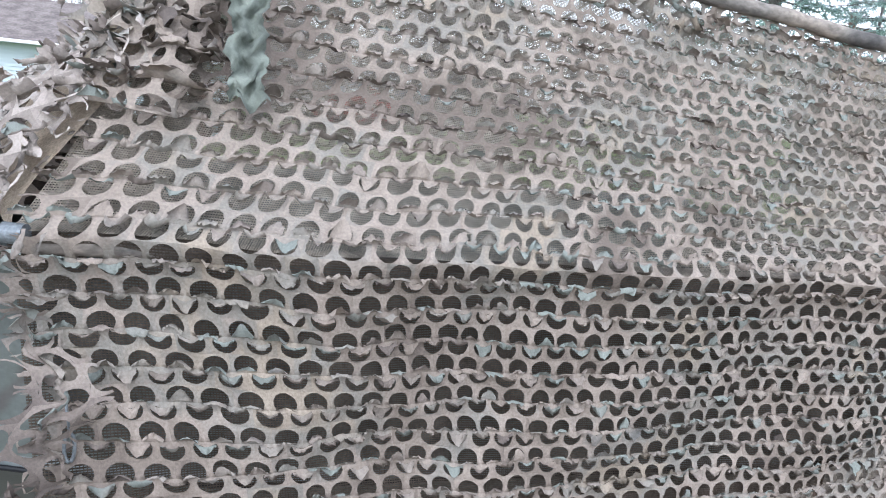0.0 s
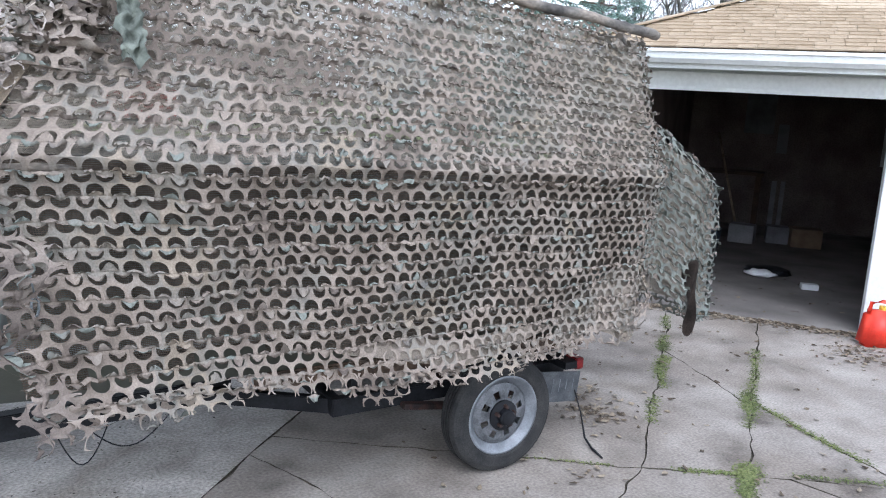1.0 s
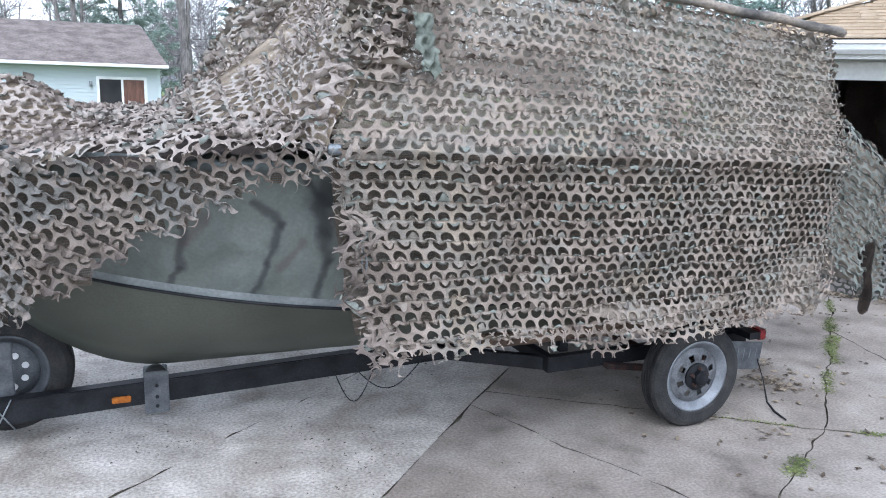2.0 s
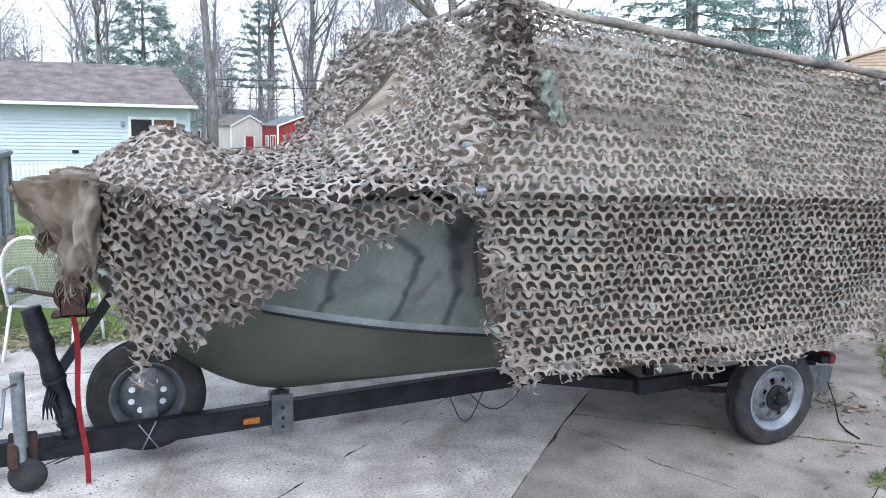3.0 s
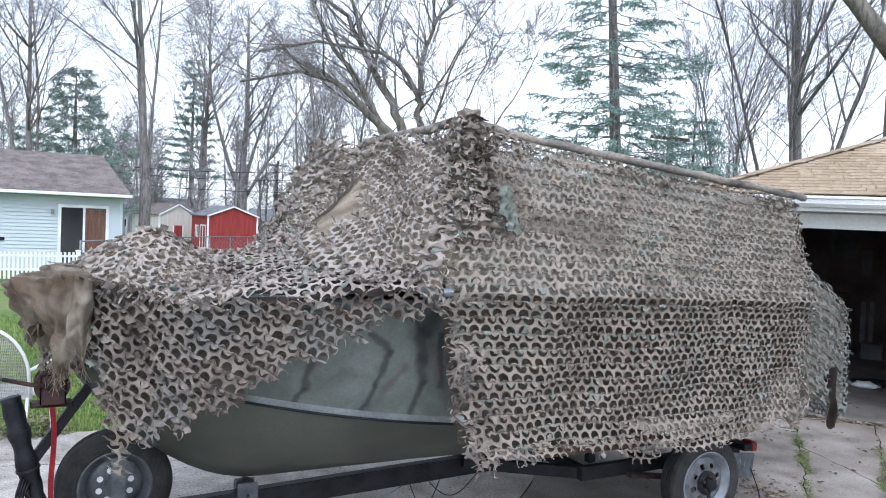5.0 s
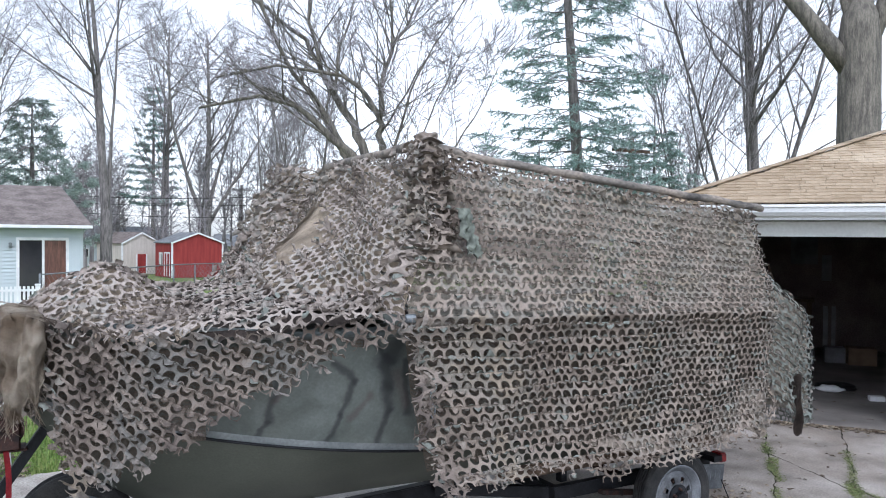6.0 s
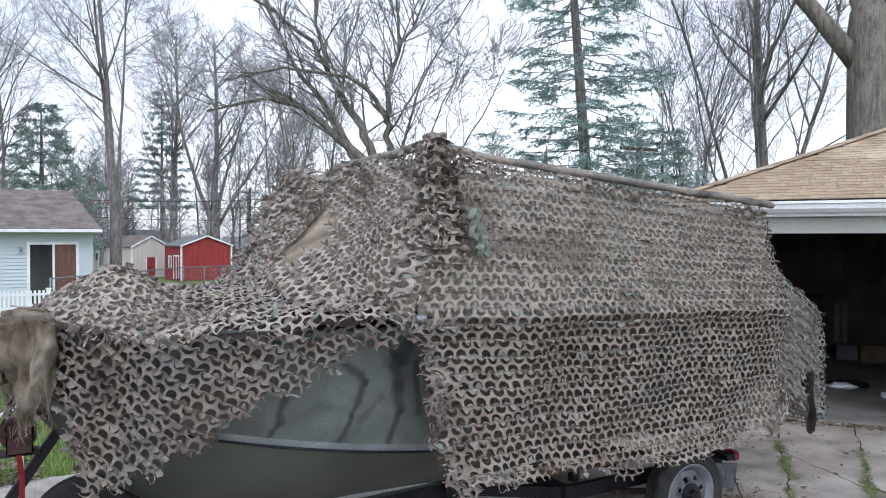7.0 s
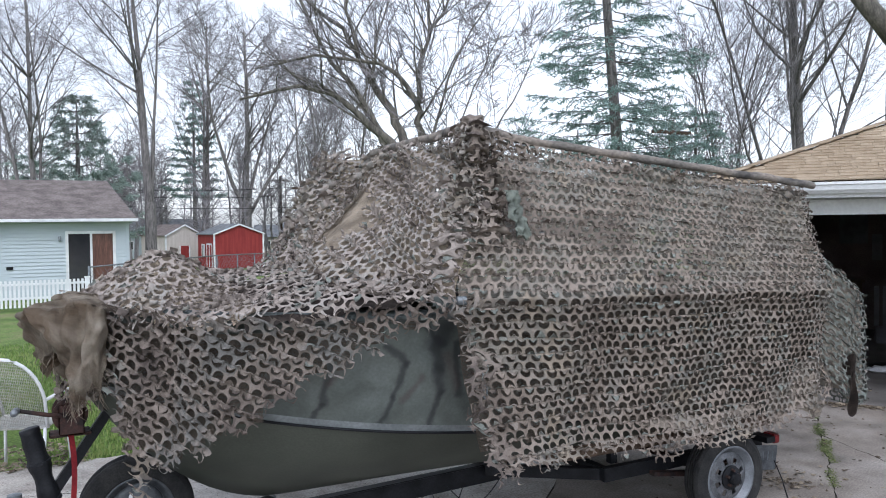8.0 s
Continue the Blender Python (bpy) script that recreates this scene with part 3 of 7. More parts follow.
# ---- garage ----
# local axes: x to the right along the door, y into the building
GM = Matrix(((U.x, V.x, 0, G0.x), (U.y, V.y, 0, G0.y), (0, 0, 1, 0), (0, 0, 0, 1)))
garage = thing("garage", "garage with tan shingle hip roof, white gutter and open door", "garage", kind="")
garage.matrix_world = GM
GL, GR, GD, GH = -1.05, 5.2, 6.4, 2.37
DR, DH = 1.20, 2.05
EZ = 2.31
part("floor", boxes((GL, GR, -0.12, GD, -0.1, 0.012)), M_garage_floor, garage, "stained concrete garage floor")
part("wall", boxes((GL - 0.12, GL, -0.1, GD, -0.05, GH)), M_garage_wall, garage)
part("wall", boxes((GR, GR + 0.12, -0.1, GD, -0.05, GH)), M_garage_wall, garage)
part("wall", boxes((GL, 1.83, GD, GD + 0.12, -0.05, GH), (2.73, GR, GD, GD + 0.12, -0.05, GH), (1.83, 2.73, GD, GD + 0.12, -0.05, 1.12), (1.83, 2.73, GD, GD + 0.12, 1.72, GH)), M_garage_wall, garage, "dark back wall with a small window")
win = part("window", boxes((1.83, 1.88, GD - 0.02, GD + 0.08, 1.12, 1.72), (2.68, 2.73, GD - 0.02, GD + 0.08, 1.12, 1.72), (1.88, 2.68, GD - 0.02, GD + 0.08, 1.12, 1.17), (1.88, 2.68, GD - 0.02, GD + 0.08, 1.67, 1.72), (2.265, 2.295, GD, GD + 0.06, 1.17, 1.67), bevel=0.004), M_white, garage, "small white framed window")
# added white translucent pane, stands in for daylight glare in the window
part("pane", boxes((1.88, 2.68, GD + 0.062, GD + 0.066, 1.17, 1.67)), M_glare_pane, win, "white pane standing in for overexposed daylight")
part("wall", boxes((DR + 0.11, GR, -0.1, 0.02, -0.05, DH), (GL, GR, -0.1, 0.02, DH, GH)), M_white, garage, "white front wall round the door opening")
part("jamb", boxes((DR, DR + 0.11, -0.13, 0.06, 0.0, DH), bevel=0.006), M_white, garage, "white door jamb")
part("header", boxes((GL, DR + 0.11, -0.14, -0.102, DH - 0.02, DH + 0.10), bevel=0.006), M_fascia, garage, "white header trim over the door")
part("header_strip", boxes((GL, DR + 0.11, -0.125, -0.08, DH - 0.06, DH - 0.02), bevel=0.004), M_fascia, garage)
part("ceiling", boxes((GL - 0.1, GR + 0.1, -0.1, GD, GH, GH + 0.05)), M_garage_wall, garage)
EL, ER, EF, EB = -1.50, 5.7, -0.50, GD + 0.5
part("soffit", boxes((EL, ER, EF, -0.1, EZ - 0.13, EZ - 0.11)), M_fascia, garage, "white soffit boards")
part("fascia", boxes((EL, ER, EF - 0.025, EF, EZ - 0.15, EZ - 0.0)), M_fascia, garage, "white fascia board")
part("soffit", boxes((EL, GL - 0.12, -0.1, EB, EZ - 0.13, EZ - 0.11)), M_fascia, garage)
part("fascia", boxes((EL - 0.025, EL, EF - 0.025, EB, EZ - 0.15, EZ - 0.0)), M_fascia, garage)
bm = bmesh.new()
prof = [(0.0, 0.0), (0.0, -0.10), (-0.065, -0.11), (-0.10, -0.075), (-0.108, -0.03), (-0.125, -0.022), (-0.125, 0.004), (-0.112, 0.004), (-0.112, -0.012), (-0.095, -0.03), (-0.085, -0.07), (-0.06, -0.10), (-0.012, -0.09), (-0.012, 0.0)]
a = [bm.verts.new((EL - 0.03, EF - 0.027 + y, EZ + z)) for y, z in prof]
b = [bm.verts.new((ER, EF - 0.027 + y, EZ + z)) for y, z in prof]
for i in range(len(prof)):
    j = (i + 1) % len(prof)
    bm.faces.new((a[i], a[j], b[j], b[i]))
bm.faces.new(a), bm.faces.new(list(reversed(b)))
bmesh.ops.recalc_face_normals(bm, faces=bm.faces)
part("gutter", bm, M_fascia, garage, "white rain gutter")
PITCH = 0.40
bm = bmesh.new()
hw = (EB - EF) / 2
rz = EZ + 0.02 + PITCH * hw
c = [bm.verts.new(p) for p in ((EL, EF, EZ + 0.02), (ER + 3, EF, EZ + 0.02), (ER + 3, EB, EZ + 0.02), (EL, EB, EZ + 0.02), (EL + hw, EF + hw, rz), (ER + 3 - hw, EF + hw, rz))]
for f in ((0, 1, 5, 4), (1, 2, 5), (2, 3, 4, 5), (3, 0, 4), (3, 2, 1, 0)):
    bm.faces.new([c[i] for i in f])
roof = part("roof", bm, M_shingle, garage, "tan asphalt shingle hip roof")

# garage contents
def in_garage(name, bm, material, label, category, u, v, z=0.014, rot=0.0, smooth=False):
    ob = part(name, bm, material, smooth=smooth)
    ob.matrix_world = GM @ pose(u, v, z, 0, 0, rot)
    return tagged(ob, label, category)


def lump(sx, sy, sz, seed, amp=0.25, sub=3):
    bm = bmesh.new()
    bmesh.ops.create_icosphere(bm, subdivisions=sub, radius=1)
    for v in bm.verts:
        d = 1 + amp * noise.noise(v.co * 1.7 + Vector((seed, 0, 0))) + amp * 0.4 * noise.noise(v.co * 5 + Vector((0, seed, 0)))
        v.co = Vector((v.co.x * sx * d, v.co.y * sy * d, max(v.co.z, -0.75) * sz * d + sz * 0.75))
    return bm


in_garage("black_bag", lump(0.26, 0.15, 0.055, 3.0), M_black, "crumpled black bag lying on the garage floor", "bag", 0.40, 2.12, smooth=True)
in_garage("white_bag", lump(0.15, 0.08, 0.045, 8.0, 0.5), M_white, "crumpled white plastic bag on the garage floor", "bag", 0.34, 1.93, smooth=True)
in_garage("paper_carton", boxes((-0.085, 0.085, -0.05, 0.05, 0, 0.06), bevel=0.004), M_white, "small white carton on the garage floor", "carton", 0.84, 1.52, rot=12)
in_garage("cardboard_box", boxes((-0.2, 0.2, -0.16, 0.16, 0, 0.26), bevel=0.006), M_card, "brown cardboard box against the back of the garage", "box", 0.85, 4.6, rot=8)
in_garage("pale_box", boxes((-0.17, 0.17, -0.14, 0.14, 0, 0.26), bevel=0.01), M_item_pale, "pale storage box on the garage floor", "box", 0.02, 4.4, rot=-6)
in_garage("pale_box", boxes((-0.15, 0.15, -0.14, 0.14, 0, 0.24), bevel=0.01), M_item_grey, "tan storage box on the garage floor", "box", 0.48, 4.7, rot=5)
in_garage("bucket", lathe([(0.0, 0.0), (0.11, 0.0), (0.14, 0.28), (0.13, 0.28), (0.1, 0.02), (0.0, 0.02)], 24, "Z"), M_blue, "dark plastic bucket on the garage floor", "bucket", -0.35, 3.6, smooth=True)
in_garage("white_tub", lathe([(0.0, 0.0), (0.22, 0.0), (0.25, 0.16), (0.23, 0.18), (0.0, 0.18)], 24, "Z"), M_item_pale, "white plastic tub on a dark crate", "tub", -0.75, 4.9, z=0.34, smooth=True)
in_garage("dark_crate", boxes((-0.26, 0.26, -0.2, 0.2, 0, 0.32), bevel=0.008), M_dark_wood, "dark wooden crate on the garage floor", "crate", -0.75, 4.9)
ob = tube_part("long_pole", [([(-0.55, 5.9, 1.50), (-0.05, 4.9, 0.02)], [0.018, 0.018])], M_wood, sides=8)
ob.matrix_world = GM
tagged(ob, "long wooden pole leaning in the garage", "pole")
for k, (u, w) in enumerate(((0.36, 0.07), (0.48, 0.06))):
    bm = bmesh.new()
    box(bm, -w / 2, w / 2, -0.012, 0.012, 0, 0.85, 0.003)
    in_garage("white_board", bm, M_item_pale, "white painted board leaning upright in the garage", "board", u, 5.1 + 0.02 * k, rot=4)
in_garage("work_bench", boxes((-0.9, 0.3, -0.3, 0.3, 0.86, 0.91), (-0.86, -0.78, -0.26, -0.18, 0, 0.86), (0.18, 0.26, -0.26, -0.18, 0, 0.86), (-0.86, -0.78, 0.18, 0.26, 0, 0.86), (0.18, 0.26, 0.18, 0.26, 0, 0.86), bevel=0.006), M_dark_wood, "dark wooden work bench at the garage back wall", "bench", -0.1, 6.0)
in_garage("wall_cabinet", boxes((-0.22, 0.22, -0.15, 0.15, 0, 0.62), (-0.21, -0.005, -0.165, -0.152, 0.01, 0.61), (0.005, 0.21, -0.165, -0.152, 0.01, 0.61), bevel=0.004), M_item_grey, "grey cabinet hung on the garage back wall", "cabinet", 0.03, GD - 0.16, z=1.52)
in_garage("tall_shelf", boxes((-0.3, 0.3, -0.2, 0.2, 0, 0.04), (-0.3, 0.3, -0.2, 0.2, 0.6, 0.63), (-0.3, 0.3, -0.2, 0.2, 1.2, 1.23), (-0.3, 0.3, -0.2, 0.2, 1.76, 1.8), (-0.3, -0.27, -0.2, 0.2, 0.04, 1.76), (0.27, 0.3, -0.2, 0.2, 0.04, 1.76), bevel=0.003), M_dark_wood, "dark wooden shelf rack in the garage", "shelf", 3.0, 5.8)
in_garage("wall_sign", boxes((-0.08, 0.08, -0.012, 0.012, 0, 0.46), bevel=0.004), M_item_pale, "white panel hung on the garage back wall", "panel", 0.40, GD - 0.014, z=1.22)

# petrol can beside the door
can = thing("petrol_can", "red plastic petrol can beside the garage door", "petrol can", at=(4.14, 0.45, 0), rz=-30)
bm = bmesh.new()
box(bm, -0.15, 0.15, -0.09, 0.09, 0, 0.30, 0.035)
for v in bm.verts:
    if v.co.z > 0.2:
        v.co.x *= 0.80
        v.co.y *= 0.85
part("body", bm, M_red_plastic, can, smooth=True)
tube_part("handle", [([(-0.10, 0, 0.29), (-0.09, 0, 0.36), (0.0, 0, 0.375), (0.08, 0, 0.36), (0.10, 0, 0.29)], [0.016] * 5)], M_red_plastic, can)
part("cap", lathe([(0, 0.33), (0.032, 0.33), (0.032, 0.29), (0, 0.29)], 20, "Z"), M_yellow, can, "yellow cap", matrix=pose(0.03, 0.03, 0))
pts = []
for k in range(60):
    a = k * 0.42
    rr = 0.10 + 0.05 * math.sin(k * 0.7)
    pts.append((4.20 + rr * math.cos(a) + 0.004 * k / 6, 0.14 + rr * math.sin(a), 0.008 + 0.0012 * k))
tagged(tube_part("extension_cord", [(pts, [0.0045] * 60)], M_yellow, sides=6), "yellow extension cord coiled on the concrete", "cord")
# ---- boat ----
CY = 0.80
BOW, STERN = -3.74, 0.78


def half_beam(x, full=0.995, nose=0.0):
    f = np.clip((-2.1 - np.asarray(x, float)) / (1.64 + nose), 0, 1)
    b = full * (1 - f ** 3.4)
    return b - 0.10 * smooth01((np.asarray(x, float) + 0.3) / 1.3)


def hull_section(x):
    """Half outline from gunwale to keel: offset from the middle, height."""
    f = min(1.0, max(0.0, (-1.6 - x) / 2.14))
    hb = float(half_beam(x))
    zg = 1.47 + 0.06 * f
    zc = 0.80 + 0.30 * f ** 1.3
    cb = min(hb * (0.90 - 0.10 * f), 0.86 * (1 - f ** 3.0))
    g = min(1.0, max(0.0, (-2.70 - x) / 1.04))
    zk = 0.365 + 0.72 * g ** 2.0
    mid = (cb * 0.52, zk + (zc - zk) * 0.34)
    low = (cb * 0.82, zk + (zc - zk) * 0.68)
    zt = zc + 0.045
    return [(hb, zg), (lerp(cb, hb, 0.6) + 0.01, lerp(zt, zg, 0.55)), (cb + 0.012, zt), (cb, zc), low, mid, (0.0, zk)]


xs = [STERN - k * 0.2 for k in range(13)] + [-1.6 - k * 0.1 for k in range(1, 18)] + [-3.38, -3.46, -3.54, -3.60, -3.65, -3.69, -3.72, BOW]
boat = thing("motor_boat", "flat-bowed aluminium boat with sprayed camouflage paint on a trailer", "boat")


def hull_band(i0, i1, out=0.0):
    bm = bmesh.new()
    for side in (-1, 1):
        rows = [[bm.verts.new((x, CY + side * (y + out), z)) for y, z in hull_section(x)[i0:i1 + 1]] for x in xs]
        for a, b in zip(rows, rows[1:]):
            for k in range(i1 - i0):
                bm.faces.new((a[k], a[k + 1], b[k + 1], b[k]))
    bmesh.ops.remove_doubles(bm, verts=bm.verts, dist=1e-4)
    bmesh.ops.recalc_face_normals(bm, faces=bm.faces)
    return bm


part("topside", hull_band(0, 2), M_hull_top, boat, "grey-green hull side with dark branch streaks", smooth=True)
part("hull_bottom", hull_band(3, 6), M_hull_low, boat, "olive green hull bottom", smooth=True)
part("chine_strake", hull_band(2, 3), M_strake, boat, "raised grey chine strake", smooth=True)
for side in (-1, 1):
    tube_part("chine_rail", [([(x, CY + side * (hull_section(x)[3][0] + 0.006), hull_section(x)[3][1] + 0.003) for x in xs[:-3]], [0.008] * (len(xs) - 3))], M_black, boat, sides=6)
    tube_part("gunwale", [([(x, CY + side * hull_section(x)[0][0], hull_section(x)[0][1]) for x in xs], [0.028] * len(xs))], M_trim, boat, "dark gunwale rail", sides=8)
    tube_part("rib", [([(-1.72, CY + side * (hull_section(-1.72)[k][0] + 0.004), hull_section(-1.72)[k][1]) for k in (0, 1, 2)], [0.012] * 3)], M_trim, boat, sides=6)
sec = hull_section(STERN)
bm = bmesh.new()
ring = [bm.verts.new((STERN, CY - y, z)) for y, z in sec] + [bm.verts.new((STERN, CY + y, z)) for y, z in reversed(sec[:-1])]
f = bm.faces.new(ring)
r2 = bmesh.ops.extrude_face_region(bm, geom=[f])
bmesh.ops.translate(bm, vec=(-0.05, 0, 0), verts=[v for v in r2["geom"] if isinstance(v, bmesh.types.BMVert)])
bmesh.ops.recalc_face_normals(bm, faces=bm.faces)
part("transom", bm, M_hull_low, boat)
bm = bmesh.new()
rows = [(bm.verts.new((x, CY - float(half_beam(x)) + 0.03, 1.43)), bm.verts.new((x, CY + float(half_beam(x)) - 0.03, 1.43))) for x in xs if x < -2.15 and x > -3.70]
for a, b in zip(rows, rows[1:]):
    bm.faces.new((a[0], a[1], b[1], b[0]))
r2 = bmesh.ops.extrude_face_region(bm, geom=bm.faces[:])
bmesh.ops.translate(bm, vec=(0, 0, -0.03), verts=[v for v in r2["geom"] if isinstance(v, bmesh.types.BMVert)])
bmesh.ops.recalc_face_normals(bm, faces=bm.faces)
part("bow_deck", bm, M_hull_low, boat, "olive bow deck")
part("deck_floor", boxes((-2.2, 0.93, CY - 0.78, CY + 0.78, 0.84, 0.87)), M_hull_low, boat)
part("console", boxes((-2.05, -1.95, CY - 0.6, CY + 0.6, 0.87, 1.5), (-1.95, -1.7, CY + 0.2, CY + 0.6, 0.87, 1.45), bevel=0.02), M_hull_low, boat)

# ---- blind frame of taped poles ----
frame_poles = thing("blind_frame", "pole frame wrapped in brown camouflage tape above the boat", "frame")


def pole(name, pts, rad, label=""):
    fine, rads = [], []
    for a, b in zip(pts, pts[1:]):
        a, b = Vector(a), Vector(b)
        n = max(2, int((b - a).length / 0.03))
        for k in range(n):
            p = a.lerp(b, k / n)
            fine.append(p + Vector((0, noise.noise(p * 3) * 0.01, noise.noise(p * 4) * 0.008)))
            rads.append(rad * (1 + 0.22 * noise.noise(p * 14) + 0.10 * noise.noise(p * 40)))
    fine.append(Vector(pts[-1])), rads.append(rad * 0.9)
    return tube_part(name, [(fine, rads)], M_pole, frame_poles, label, sides=12)


pole("top_pole", [(-1.80, 0.07, 2.47), (-1.55, 0.05, 2.415), (-1.2, 0.03, 2.38), (-0.4, 0.0, 2.293), (0.1, -0.01, 2.247), (0.80, -0.01, 2.182), (0.86, 0.0, 2.172)], 0.024, "long pole wrapped in brown tape")
pole("cross_pole", [(-1.79, 0.10, 2.475), (-1.77, 0.5, 2.468), (-1.76, 1.1, 2.462), (-1.75, 1.56, 2.455), (-1.745, 1.60, 2.43)], 0.028)
pole("far_pole", [(-1.74, 1.56, 2.45), (-0.4, 1.60, 2.33), (0.8, 1.62, 2.2)], 0.03)
pole("corner_post", [(-1.80, 0.06, 2.45), (-1.95, -0.30, 1.50)], 0.02)
pole("corner_post", [(0.70, 0.08, 2.17), (0.72, 0.0, 1.48)], 0.02)
pole("corner_post", [(0.79, 1.60, 2.17), (0.85, 1.68, 1.48)], 0.02)
pole("corner_post", [(-1.74, 1.56, 2.44), (-1.95, 1.76, 1.50)], 0.02)
pole("side_pole", [(-2.15, -0.44, 1.55), (-1.2, -0.39, 1.53), (0.0, -0.23, 1.50), (0.72, -0.12, 1.48)], 0.016)
part("pipe_cap", lathe([(0, -0.02), (0.021, -0.02), (0.021, 0.025), (0.014, 0.03), (0, 0.03)], 20, "Y"), M_galv, frame_poles, "grey pipe end", matrix=pose(-2.155, -0.475, 1.578, 0, 0, 70))


# ---- camouflage net ----
NW, NH, NR = 0.0615, 0.0405, 0.0250
K = 16


def hole_outline(dome):
    """K points round a dome or bowl shaped opening, in units of its radius."""
    pts = []
    if dome:
        for k in range(10):
            a = radians(-32 + 244 * k / 9)
            pts.append((math.cos(a), math.sin(a) - 0.25))
        for k in range(1, 7):
            f = k / 7
            x = lerp(-0.85, 0.85, f)
            pts.append((x, -0.78 + 0.12 * math.sin(math.pi * f) ** 2))
    else:
        for k in range(10):
            a = radians(152 + 236 * k / 9)
            pts.append((math.cos(a), math.sin(a) + 0.25))
        for k in range(1, 7):
            f = k / 7
            x = lerp(0.88, -0.88, f)
            pts.append((x, 0.72 - 0.34 * math.sin(math.pi * f) ** 1.5))
    return np.array(pts)


HOLES = [hole_outline(True), hole_outline(False)]


def rect_outline(h):
    """Points on the cell's border that face the opening's points."""
    ang = np.arctan2(h[:, 1] * NR / NH, h[:, 0] * NR / NW)
    c, s = np.cos(ang), np.sin(ang)
    k = 0.5 / np.maximum(np.abs(c), np.abs(s))
    return np.stack([c * k * NW, s * k * NH], 1)


def snap_corners(o):
    o = o.copy()
    for sx in (-1, 1):
        for sy in (-1, 1):
            i = np.argmin((o[:, 0] - sx * NW / 2) ** 2 + (o[:, 1] - sy * NH / 2) ** 2)
            o[i] = (sx * NW / 2, sy * NH / 2)
    return o


RECTS = [snap_corners(rect_outline(h)) for h in HOLES]


def wobble(p, q, seed):
    """Smooth pseudo-random field over the cloth."""
    return (np.sin(p * 9.1 + seed) * np.sin(q * 7.3 + seed * 1.7) + np.sin(p * 23.0 + q * 11 + seed * 2.3) * 0.6 + np.sin(p * 41 - q * 37 + seed) * 0.4 + np.sin(q * 61 + p * 19 + seed * 3) * 0.3) / 2.3


